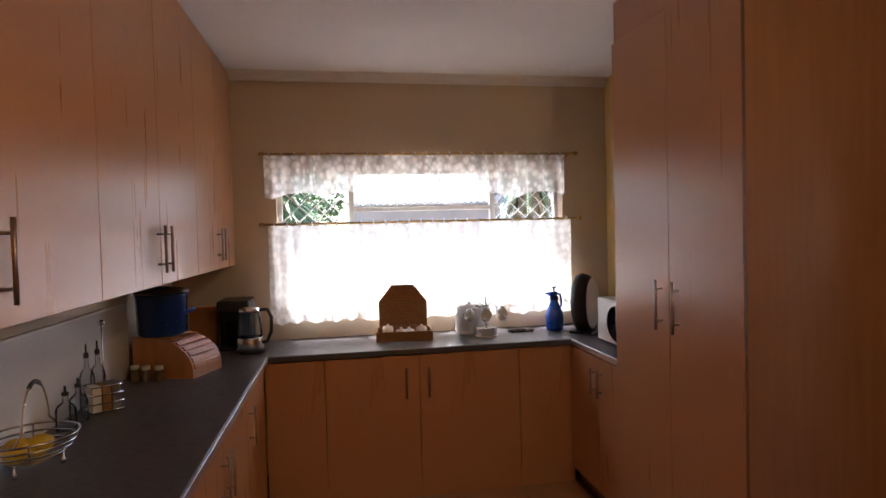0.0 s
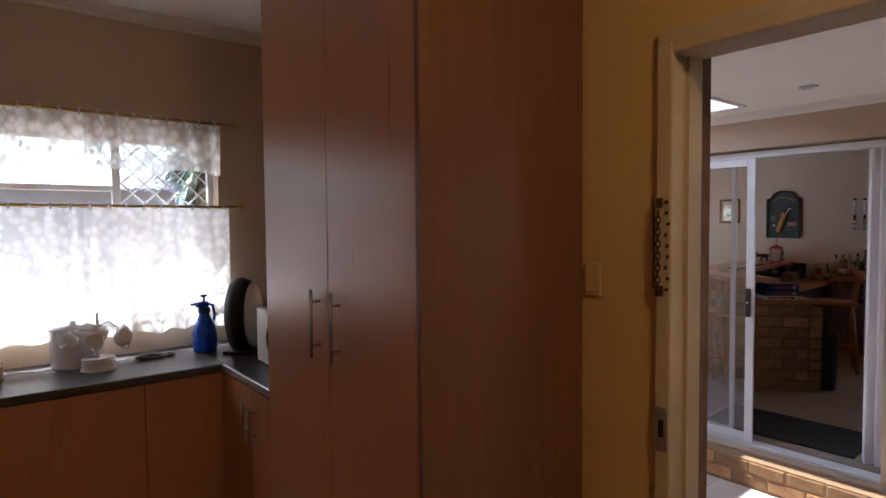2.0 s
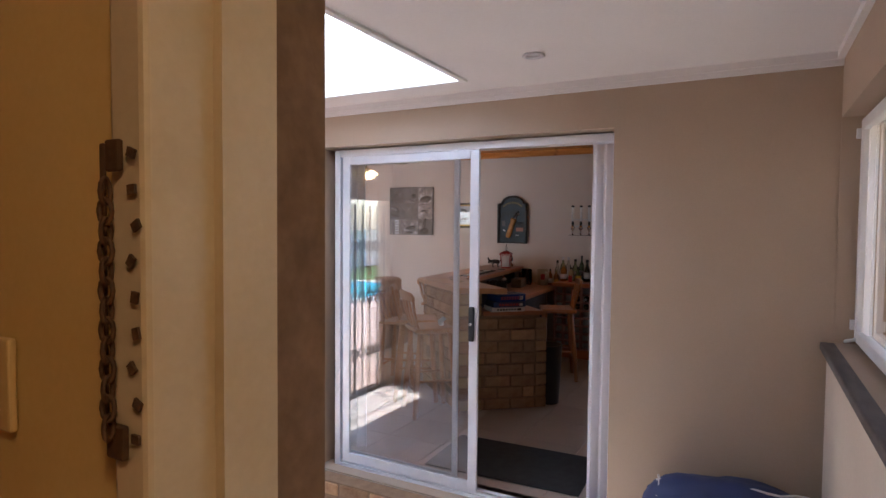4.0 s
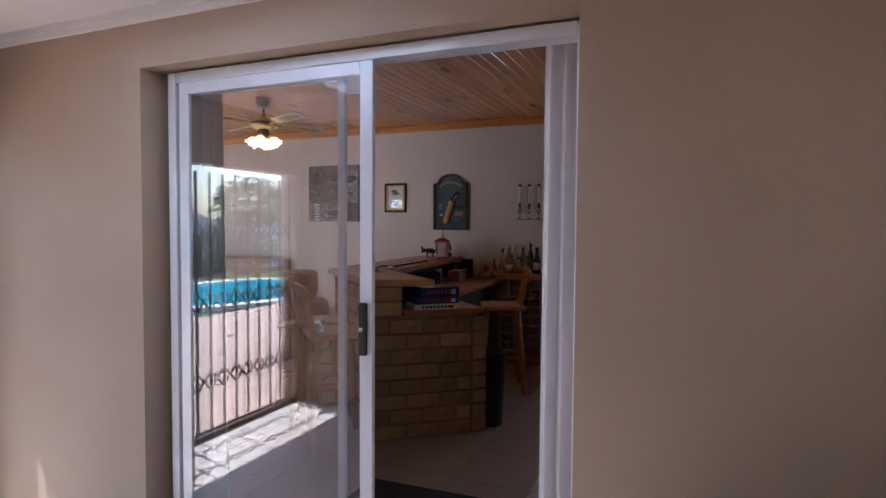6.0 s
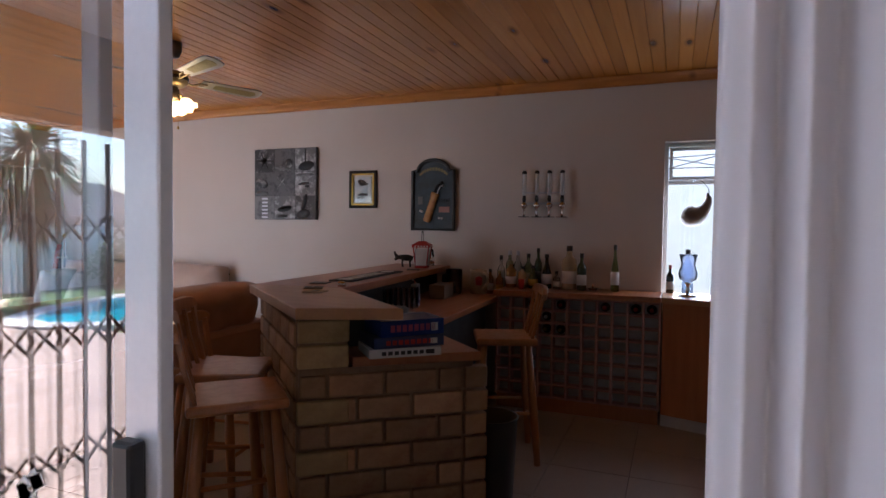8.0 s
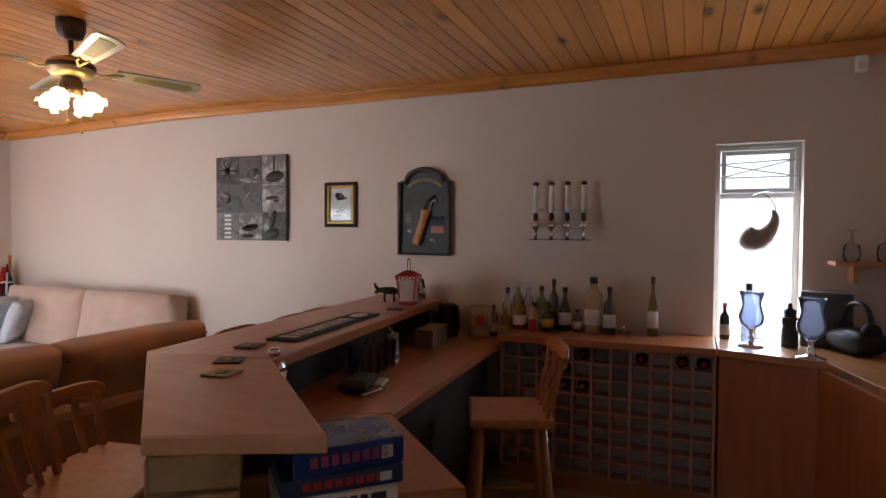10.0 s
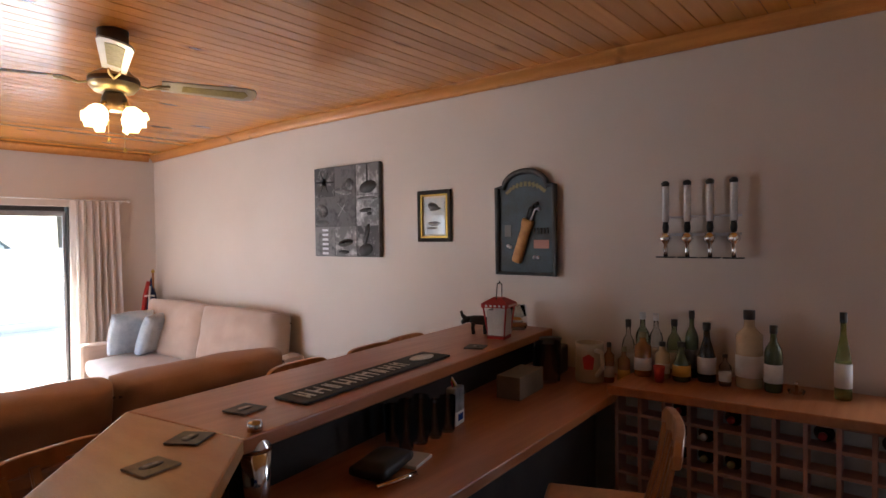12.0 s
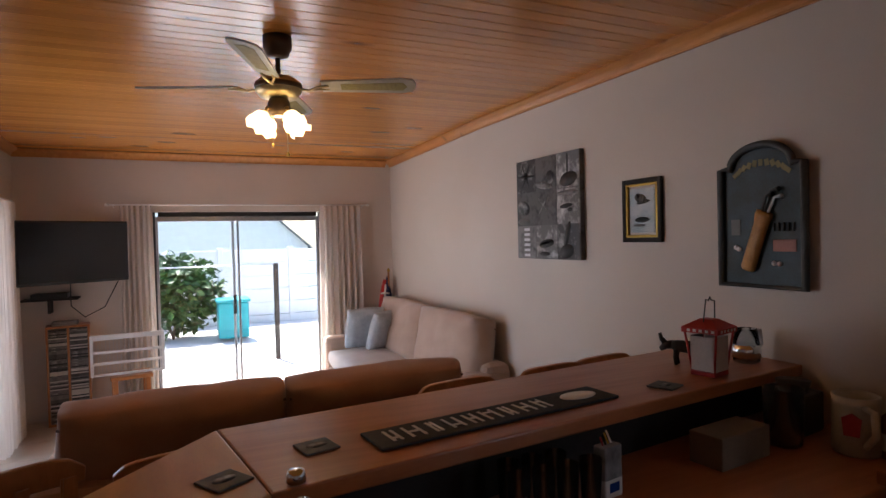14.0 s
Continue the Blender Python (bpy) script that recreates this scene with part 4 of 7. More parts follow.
bb = thing("bread_bin", "orange-brown wooden roll-top bread bin", "bread bin", (-0.44, 3.475, Z), -21)
bb.scale = (1.16, 0.72, 1.08)
prof = [(-0.14, 0.0), (0.16, 0.0), (0.16, 0.04)] + [(0.16 - 0.30 * 0.75 * (1 - math.cos(k * math.pi / 16)), 0.04 + 0.155 * math.sin(k * math.pi / 16)) for k in range(1, 9)] + [(-0.14, 0.195)]
bm = bmesh.new()
a = [bm.verts.new((u, -0.18, v)) for u, v in prof]
b = [bm.verts.new((u, 0.18, v)) for u, v in prof]
bm.faces.new(a[::-1]), bm.faces.new(b)
for i in range(len(prof)):
    bm.faces.new((a[i], a[(i + 1) % len(a)], b[(i + 1) % len(a)], b[i]))
bmesh.ops.recalc_face_normals(bm, faces=bm.faces)
part("body", bm, PINE, bb)
for k in range(1, 9):
    x, z = 0.163 - 0.225 * (1 - math.cos((k - .5) * math.pi / 16)), 0.042 + 0.157 * math.sin((k - .5) * math.pi / 16)
    part("slat", B((-0.012, -0.165, -0.003, 0.012, 0.165, 0.003), bevel=0.002), PINE, bb).matrix_basis = pose(x, 0, z, 0, 90 - (k - .5) * 11.25 * 0.9 - 4, 0)
for x, y in ((-0.605, 3.335), (-0.545, 3.31), (-0.475, 3.285)):
    j = thing("spice_jar", "small dark spice jar with a white lid", "jar", (x, y, Z), group="spice jars by the bread bin")
    part("glass_body", L([(0.02, 0), (0.022, 0.004), (0.022, 0.055), (0.018, 0.06)], 14), BARK, j)
    part("lid", L([(0.021, 0.06), (0.021, 0.08), (0, 0.081)], 14), WHITE_PLASTIC, j)
bc = thing("blue_canister", "dark blue enamel pot with a folded lid on the bread bin", "pot", (-0.50, 3.46, Z + 0.212))
bc.scale = (0.95, 0.95, 1.3)
part("body", L([(0.11, 0), (0.13, 0.01), (0.135, 0.16), (0.14, 0.165), (0.13, 0.17), (0.0, 0.172)], 24), BLUE_ENAMEL, bc)
part("lid", L([(0.142, 0.173), (0.145, 0.18), (0.11, 0.192), (0.02, 0.2), (0, 0.2)], 24), BLACK, bc)
part("side_handle", T([(0.13, 0.03, 0.09), (0.165, 0.03, 0.10), (0.165, -0.03, 0.10), (0.13, -0.03, 0.09)], r=0.008), BLUE_PLASTIC, bc)
solid("chopping_board", B((-0.09, -0.012, 0, 0.09, 0.012, 0.27), bevel=0.006), PINE, "patterned wooden board leaning on the wall", "board", at=(-0.46, 4.22, Z))
cm = thing("coffee_machine", "black filter coffee machine", "coffee machine", (-0.235, 4.14, Z))
part("body", B((-0.10, -0.05, 0, 0.10, 0.12, 0.32), (-0.10, -0.14, 0.25, 0.10, -0.05, 0.32), (-0.10, -0.14, 0, 0.10, -0.05, 0.03), bevel=0.012), BLACK, cm)
part("jug", L([(0.05, 0.035), (0.062, 0.06), (0.062, 0.14), (0.045, 0.18)], 18, (0, -0.10, 0)), SMOKE_GLASS, cm)
kt = thing("glass_kettle", "glass electric kettle with a black handle", "kettle", (-0.125, 3.94, Z))
kt.scale = (1.0, 1.0, 1.12)
part("base", L([(0.085, 0), (0.085, 0.02), (0.075, 0.025), (0, 0.025)], 24), BLACK, kt)
part("steel_band", L([(0.078, 0.025), (0.08, 0.03), (0.08, 0.08), (0.077, 0.085)], 24), CHROME, kt)
part("glass_body", L([(0.077, 0.085), (0.078, 0.1), (0.066, 0.22), (0.064, 0.225)], 24), CLEAR, kt)
part("lid", L([(0.066, 0.225), (0.066, 0.245), (0.03, 0.255), (0.0, 0.256)], 24), CHROME, kt)
part("handle", T([(0.06, 0, 0.235), (0.11, 0, 0.235), (0.135, 0, 0.19), (0.13, 0, 0.11), (0.105, 0, 0.06), (0.078, 0, 0.05)], r=0.011), BLACK, kt)
part("spout", L([(0.016, 0), (0.01, 0.035)], 8, m=pose(-0.06, 0, 0.2, 0, -60, 0)), CLEAR, kt)

pb = thing("picnic_basket", "open wicker picnic hamper with a toy tea set", "basket", (0.865, 4.09, Z), -4)
part("tray", B((-0.19, -0.10, 0, 0.19, 0.12, 0.012), (-0.19, -0.10, 0.012, 0.19, -0.088, 0.065), (-0.19, 0.108, 0.012, 0.19, 0.12, 0.065), (-0.19, -0.088, 0.012, -0.178, 0.108, 0.065), (0.178, -0.088, 0.012, 0.19, 0.108, 0.065), bevel=0.003), WICKER, pb)
bm = bmesh.new()
lo = [(-0.165, 0.07), (0.165, 0.07), (0.165, 0.24), (0.075, 0.355), (-0.075, 0.355), (-0.165, 0.24)]
a = [bm.verts.new((x, 0.125, z)) for x, z in lo]
b = [bm.verts.new((x, 0.137, z)) for x, z in lo]
bm.faces.new(a), bm.faces.new(b[::-1])
for i in range(6):
    bm.faces.new((a[i], b[i], b[(i + 1) % 6], a[(i + 1) % 6]))
bmesh.ops.recalc_face_normals(bm, faces=bm.faces)
part("lid", bm, WICKER, pb)
part("lid_rim", T([(x, 0.125, z) for x, z in lo], r=0.007, closed=True), WICKER, pb)
for k in range(6):
    z = 0.262 + k * 0.016
    w = 0.155 - 0.085 * k / 6
    part("cane", T([(-w, 0.122, z), (w, 0.122, z)], r=0.0035, segs=6), PINE, pb)
for x, h in ((-0.11, 0.075), (-0.02, 0.05), (0.035, 0.05), (0.12, 0.065)):
    cup = part("tea_cup", L([(0.018, 0.014), (0.034, 0.03), (0.038, 0.014 + h * 0.7), (0.034, 0.014 + h), (0.01, 0.02 + h), (0.008, 0.03 + h), (0, 0.032 + h)], 14, (x, 0.0, 0)), CERAMIC, pb)
    part("ear", T([(x + 0.035, 0, 0.05), (x + 0.055, 0, 0.045), (x + 0.05, 0, 0.03), (x + 0.033, 0, 0.03)], r=0.004, segs=6), CERAMIC, cup)

pot = thing("enamel_pot", "white enamel pot with a flat lid", "pot", (1.345, 4.18, Z))
pot.scale = (1.0, 1.0, 1.2)
part("body", L([(0.095, 0), (0.10, 0.01), (0.10, 0.15), (0.105, 0.155), (0.0, 0.156)], 24), CERAMIC, pot)
part("lid", L([(0.105, 0.157), (0.10, 0.167), (0.02, 0.175), (0.012, 0.19), (0, 0.192)], 24), CERAMIC, pot)
mt = thing("mug_tree", "white cups hanging on a wire mug tree over saucers", "mug tree", (1.43, 4.03, Z))
mt.scale = (1.05, 1.05, 1.15)
part("pole", T([(0, 0, 0.0), (0, 0, 0.24)], r=0.006), WHITE_PAINT, mt)
part("base", L([(0.075, 0), (0.075, 0.005), (0.01, 0.01)], 20), WHITE_PAINT, mt)
for k in range(5):
    part("saucer", L([(0.045, 0.006 + k * 0.009), (0.07, 0.012 + k * 0.009), (0.071, 0.014 + k * 0.009), (0, 0.011 + k * 0.009)], 24), CERAMIC, mt)
part("wire_ring", T(ring(0, 0, 0.17, 0.085, n=24), r=0.003, segs=6, closed=True), WHITE_PAINT, mt)
for k in range(6):
    a = k * math.pi / 3 + 0.3
    c = part("mug", L([(0.022, 0), (0.032, 0.01), (0.036, 0.05), (0.032, 0.05), (0.028, 0.012), (0, 0.01)], 14), CERAMIC, mt)
    c.matrix_basis = pose(0.095 * math.cos(a), 0.095 * math.sin(a), 0.12, 0, 60, math.degrees(a))
    part("ear", T([(0.034, 0, 0.04), (0.052, 0, 0.035), (0.05, 0, 0.015), (0.033, 0, 0.012)], r=0.0035, segs=6), CERAMIC, c)
    part("hook", T([(0, 0, 0.18), (0.05 * math.cos(a), 0.05 * math.sin(a), 0.2), (0.085 * math.cos(a), 0.085 * math.sin(a), 0.17)], r=0.003, segs=6), WHITE_PAINT, mt)
tv = thing("trivet", "dark wrought-iron trivet lying flat", "trivet", (1.70, 4.10, Z))
part("plate", turned(T(ring(0, 0, 0.012, 0.09, 0.05, n=24), ring(0, 0, 0.012, 0.055, 0.03, n=20), r=0.007, segs=6, closed=True), Matrix.Identity(4)), BLACK_IRON, tv)
for x in (-0.07, 0.0, 0.07):
    part("foot", L([(0.008, 0), (0.008, 0.012)], 8, (x, 0.03 if x == 0 else -0.02, 0)), BLACK_IRON, tv)
sb = thing("spray_bottle", "bright blue plastic pump spray bottle", "spray bottle", (1.96, 4.12, Z), 190)
part("tank", L([(0.055, 0), (0.062, 0.008), (0.064, 0.10), (0.055, 0.14), (0.04, 0.17), (0.028, 0.20), (0.028, 0.215), (0, 0.216)], 20), BLUE_PLASTIC, sb)
part("collar", L([(0.032, 0.216), (0.032, 0.24), (0.02, 0.245), (0.0, 0.245)], 16), BLUE_ENAMEL, sb)
part("head", B((-0.02, -0.016, 0.245, 0.045, 0.016, 0.275), (0.045, -0.007, 0.258, 0.075, 0.007, 0.272), bevel=0.005), BLUE_PLASTIC, sb)
part("knob", L([(0.006, 0.275), (0.006, 0.30), (0.018, 0.302), (0.018, 0.312), (0, 0.315)], 12), BLUE_ENAMEL, sb)
part("trigger", T([(-0.02, 0, 0.26), (-0.05, 0, 0.25), (-0.06, 0, 0.20), (-0.055, 0, 0.16)], r=0.008), BLUE_PLASTIC, sb)
# oval pod coffee machine: black shell, white front
oh = thing("oval_heater", "black oval pod coffee machine with a white front", "heater", (2.06, 3.97, Z), 42)
shell = L([(0.0, 0), (0.13, 0.0), (0.17, 0.02), (0.18, 0.06), (0.17, 0.10), (0.15, 0.12), (0, 0.12)], 32)
bmesh.ops.transform(shell, matrix=pose(0, 0, 0.21, 90, 0, 0) @ Matrix.Diagonal((0.62, 1.14, 1, 1)), verts=shell.verts)
part("shell", shell, BLACK, oh)
face = L([(0, 0.121), (0.15, 0.121), (0.155, 0.128), (0.14, 0.14), (0, 0.145)], 32)
bmesh.ops.transform(face, matrix=pose(0, 0, 0.21, 90, 0, 0) @ Matrix.Diagonal((0.62, 1.14, 1, 1)), verts=face.verts)
part("front", face, WHITE_PLASTIC, oh)
part("foot", B((-0.07, -0.15, 0, 0.07, 0.02, 0.02), bevel=0.006), BLACK, oh)
mw = thing("microwave", "white microwave oven on the worktop", "microwave", (2.26, 3.42, Z), 90)
part("case", B((-0.24, -0.16, 0.012, 0.24, 0.18, 0.28), bevel=0.008), WHITE_PLASTIC, mw)
part("door", B((-0.235, 0.181, 0.02, 0.10, 0.196, 0.272), bevel=0.004), WHITE_PLASTIC, mw)
bm = L([(0, 0), (0.105, 0), (0.11, 0.003), (0, 0.004)], 28)
bmesh.ops.transform(bm, matrix=pose(-0.07, 0.1965, 0.146, -90, 0, 0) @ Matrix.Diagonal((1.25, 1, 1, 1)), verts=bm.verts)
part("window", bm, SMOKE_GLASS, mw)
for x in (-0.2, 0.2):
    part("foot", L([(0.012, 0), (0.012, 0.012)], 8, (x, 0, 0)), BLACK, mw)
jar = thing("lidded_jar", "dark brown jar on the microwave", "jar", (2.28, 3.60, Z + 0.281))
part("body", L([(0.05, 0), (0.065, 0.02), (0.065, 0.12), (0.045, 0.15)], 18), BARK, jar)
part("lid", L([(0.047, 0.15), (0.05, 0.17), (0.02, 0.185), (0, 0.188)], 18), RED_PAINT, jar)
solid("recipe_box", B((-0.07, -0.05, 0, 0.07, 0.05, 0.10), bevel=0.004), LABEL_WHITE, "white cardboard box on the microwave", "box", at=(2.22, 3.46, Z + 0.281))

# ---- things on the yellow kitchen wall ----
CREAM_PLASTIC = mat("aged_cream_plastic", (0.60, 0.44, 0.20), (0.54, 0.38, 0.16), rough=0.4, bump=0.0)
sk = thing("wall_switch", "painted-over cream double switch plate on the yellow wall", "switch", (2.478, 1.885, 1.42))
part("plate", B((-0.009, -0.028, -0.05, 0, 0.028, 0.05), bevel=0.003), CREAM_PLASTIC, sk)
for z in (0.025, -0.025):
    part("rocker", B((-0.013, -0.01, z - 0.014, -0.0095, 0.01, z + 0.014), bevel=0.002), CREAM_PLASTIC, sk)
# rusted patch where an old striker plate sat, modelled as chain links
dc = thing("door_chain", "rusty black chain-shaped patch on the frame, built as links and slide", "door chain", (2.458, 1.652, 1.39))
part("slide", B((-0.006, -0.012, 0.0, 0, 0.012, 0.03), (-0.006, -0.009, 0.245, 0, 0.009, 0.272), (-0.004, 0.014, 0.02, 0, 0.02, 0.27), bevel=0.002), RUSTY, dc)
for k in range(13):
    bm = T([(0.006 * math.cos(a), 0, 0.011 * math.sin(a)) for a in [q * math.pi / 5 for q in range(10)]], r=0.0022, segs=5, closed=True)
    part("chain_link", bm, RUSTY, dc).matrix_basis = pose(-0.012, -0.002, 0.03 + k * 0.0165, 0, 0, 90 * (k % 2) + 20)
for k in range(9):
    part("chip", B((-0.0025, -0.005, -0.004, 0, 0.005, 0.004)), RUSTY, dc).matrix_basis = pose(0.0005 - 0.0005, -0.022 - 0.004 * math.sin(k * 2.3), 0.02 + k * 0.03, 25 * k, 0, 0)
hg = thing("strike_plate", "grey steel strike plate on the door frame", "strike plate", (2.458, 1.643, 1.02))
part("plate", B((-0.003, -0.02, -0.06, 0, 0.02, 0.06), bevel=0.001), ALU, hg)
part("hole", B((-0.0036, -0.008, -0.025, -0.0031, 0.008, 0.025)), BLACK, hg)

# ---- passage things ----
for x, y in ((3.49, 1.90), (4.57, 2.03)):
    sp = thing("ceiling_spot", "small round recessed chrome ceiling spot", "ceiling light", (x, y, PC), group="passage ceiling spots")
    part("rim", L([(0.046, 0.0), (0.05, -0.006), (0.036, -0.010), (0.034, 0.0)], 24), ALU, sp)
    part("lamp", L([(0.0, -0.002), (0.033, -0.002), (0.033, 0.0)], 20), CERAMIC, sp)

bag = thing("duffel_bag", "navy nylon duffel bag with white piping and grey straps", "bag", (4.86, 1.25, PF), 90)
bm = bmesh.new()
bmesh.ops.create_cube(bm, size=1)
bmesh.ops.subdivide_edges(bm, edges=bm.edges[:], cuts=13, use_grid_fill=True)
for v in bm.verts:
    x, y, z = v.co * 2
    k = (1 - 0.25 * abs(x) ** 4)
    r = (abs(y) ** 4 + abs(z) ** 4) ** 0.25
    s = 1.0 / max(1.0, (y * y + z * z) ** 0.5 / max(r, 1e-6)) ** 0.7
    p = Vector((x * 0.36 * (1 - 0.08 * max(0, z)), y * 0.20 * k * s, 0.36 + z * 0.36 * k * s))
    p.z -= 0.03 * max(0, x) * max(0, z)
    q = noise.noise(p * 6) * 0.03 + noise.noise(p * 14) * 0.010
    v.co = p + Vector((q * 0.5, q * 0.7, q if z > -0.6 else 0))
    v.co.z = max(0.0, v.co.z)
part("body", smooth(bm), NAVY, bag)
for x in (-0.30, 0.27):
    pts = [(x + 0.01 * math.sin(k), 0.178 * math.cos(a) * (1.07), 0.36 + 0.34 * math.sin(a) - (0.02 if x > 0 else 0)) for k, a in enumerate([q * math.pi / 12 for q in range(13)])]
    part("piping", T(pts, r=0.005, segs=6), LABEL_WHITE, bag)
part("piping", T([(-0.30 + 0.048 * k, 0.02 + 0.006 * math.sin(k), 0.722 - 0.0035 * k + 0.006 * math.sin(2 * k)) for k in range(13)], r=0.005, segs=6), LABEL_WHITE, bag)
bm = bmesh.new()
for pts in ([(-0.06, 0.19, 0.560), (0.0, 0.225, 0.590), (0.06, 0.23, 0.620), (0.12, 0.225, 0.590), (0.16, 0.205, 0.550), (0.13, 0.235, 0.530), (0.05, 0.225, 0.530), (-0.02, 0.21, 0.550)], [(-0.12, 0.19, 0.590), (-0.07, 0.21, 0.560), (0.0, 0.22, 0.540), (0.06, 0.225, 0.560)]):
    tube(bm, pts, 0.014, 6)
part("strap", bm, mat("grey_webbing", (0.40, 0.39, 0.38), (0.3, 0.29, 0.28), rough=0.8, scale=60, bump=0.5), bag)

# curtain inside the slider
ct = thing("curtain", "white lined curtain bunched at the sliding door", "curtain", (5.41, 1.85, 0.03), 90)
part("cloth", drape(-0.09, 0.128, 0.0, 2.12, 0.034, 3.5, 8, n=120, rows=18, flare=0.06), CURTAIN, ct)
ct2 = thing("curtain", "white sheer curtain hanging behind the sliding door glass", "curtain", (5.47, 3.72, 0.03), 90)
part("cloth", drape(-0.18, 0.20, 0.0, 2.12, 0.03, 5, 12, n=120, rows=18, flare=0.08), CURTAIN, ct2)
cr = thing("curtain_rail", "white curtain rail over the sliding door", "curtain rail", (5.44, 1.70, 2.16))
part("rod", B((-0.012, 0, -0.012, 0.012, 2.2, 0.012), bevel=0.004), WHITE_PAINT, cr)
for y in (0.1, 2.1):
    part("bracket", B((-0.05, y - 0.01, -0.01, -0.012, y + 0.01, 0.01)), WHITE_PAINT, cr)
solid("doormat", B((0, 0, 0, 0.60, 1.02, 0.014), bevel=0.005), DOORMAT, "dark grey ribbed doormat inside the sliding door", "doormat", at=(5.50, 2.04, 0.001), rz=2)


# ---- the bar ----
# plan of the bar: the long arm runs to the east wall, the wing turns 45 degrees towards the sliding door
OUT_A, OUT_B = (7.22, 4.15), (9.425, 4.37)
IN_A, IN_B = (7.30, 3.62), (9.425, 3.84)
WING_OUT, WING_IN = (6.54, 3.36), (6.72, 2.99)
BT = 1.065
bar = thing("bar_counter", "brick bar counter with a raised varnished wooden top", "bar counter", (0, 0, 0))
bm = bmesh.new()
prism(bm, [IN_A, IN_B, OUT_B, OUT_A], BT - 0.045, BT, 0.006)
part("bar_top", bm, BAR_WOOD, bar, "varnished reddish wooden bar top")
bm = bmesh.new()
prism(bm, [WING_OUT, WING_IN, (IN_A[0] - 0.002, IN_A[1]), (OUT_A[0] - 0.002, OUT_A[1])], BT - 0.045, BT + 0.0005, 0.006)
part("bar_top", bm, BAR_WOOD_LIGHT, bar, "paler varnished wooden wing of the bar top")
LT = 0.86
LOW_BEND, LOW_EAST = (7.50, 3.24), (8.93, 3.30)
bm = bmesh.new()
prism(bm, [LOW_BEND, LOW_EAST, (9.42, 3.30), (9.42, 4.0), (7.25, 3.85)], LT - 0.04, LT, 0.005)
part("work_shelf", bm, BAR_WOOD, bar, "lower reddish wooden work shelf")
bm = bmesh.new()
prism(bm, [(6.70, 3.20), (7.03, 2.77), (7.497, 3.238), (7.247, 3.848)], LT - 0.04, LT - 0.0005, 0.005)
part("work_shelf", bm, BAR_WOOD, bar, "lower wooden work shelf on the wing")
# brick cores: outer wall of the arm, outer wall of the wing, and the end pier
W1, W2 = Vector((6.56, 3.37)), Vector((7.23, 4.07))
d1 = (W2 - W1).normalized()
n1 = Vector((d1.y, -d1.x))


def wall_core(a, b, thick, z0, z1, inward):
    bm = bmesh.new()
    pts = [a, b, b + inward * thick, a + inward * thick]
    if (pts[1] - pts[0]).cross(pts[2] - pts[1]) < 0:
        pts = pts[::-1]
    prism(bm, [tuple(p) for p in pts], z0, z1)
    return bm


part("mortar_core", wall_core(W1 + n1 * 0.012, W2 + n1 * 0.012, 0.10, 0, BT - 0.046, n1), MORTAR, bar)
A1, A2 = Vector((7.24, 4.08)), Vector((9.42, 4.30))
da = (A2 - A1).normalized()
na = Vector((da.y, -da.x))
part("mortar_core", wall_core(A1 + na * 0.012, A2 + na * 0.012, 0.10, 0, BT - 0.046, na), MORTAR, bar)
E1, E2 = Vector((6.56, 3.37)), Vector((7.02, 2.80))
de = (E2 - E1).normalized()
ne = Vector((-de.y, de.x))
part("mortar_core", wall_core(E1 + ne * 0.012, E2 + ne * 0.012, 0.10, 0, LT - 0.041, ne), MORTAR, bar)
part("mortar_core", wall_core(E1 + ne * 0.013, E1 + de * 0.20 + ne * 0.013, 0.12, LT - 0.0405, BT - 0.046, ne), MORTAR, bar)
part("mortar_core", wall_core(E2 + ne * 0.012 - de * 0.11, E2 + ne * 0.5 - de * 0.11, 0.10, 0, LT - 0.041, de), MORTAR, bar)
# near-black colour gives these panels the shade of a deep recess
part("back_panel", wall_core(Vector((7.30, 3.70)), Vector((9.42, 3.96)), 0.02, LT, BT - 0.046, Vector((0, 1))), DARK_WOOD_AND_SHADE, bar)
part("front_panel", wall_core(Vector((7.52, 3.30)), Vector((8.95, 3.36)), 0.02, 0, LT - 0.041, Vector((0, 1))), DARK_WOOD_AND_SHADE, bar, "near-black panel coloured as the shade of a recess below the work shelf")
part("front_panel", wall_core(Vector((7.12, 2.92)), Vector((7.50, 3.30)), 0.02, 0, LT - 0.041, Vector((-0.7, 0.7))), DARK_WOOD_AND_SHADE, bar)

BRICK_L, BRICK_H, JOINT = 0.215, 0.088, 0.012
brick_mesh = mesh_of("brick", B((0.0, -0.006, 0.0, BRICK_L, 0.05, BRICK_H), bevel=0.006), BRICK)
half_mesh = mesh_of("half_brick", B((0.0, -0.006, 0.0, 0.10, 0.05, BRICK_H), bevel=0.006), BRICK)
yellow_mesh = mesh_of("end_brick", B((0.0, -0.006, 0.0, 0.20, 0.10, 0.09), bevel=0.008), BRICK_YELLOW)


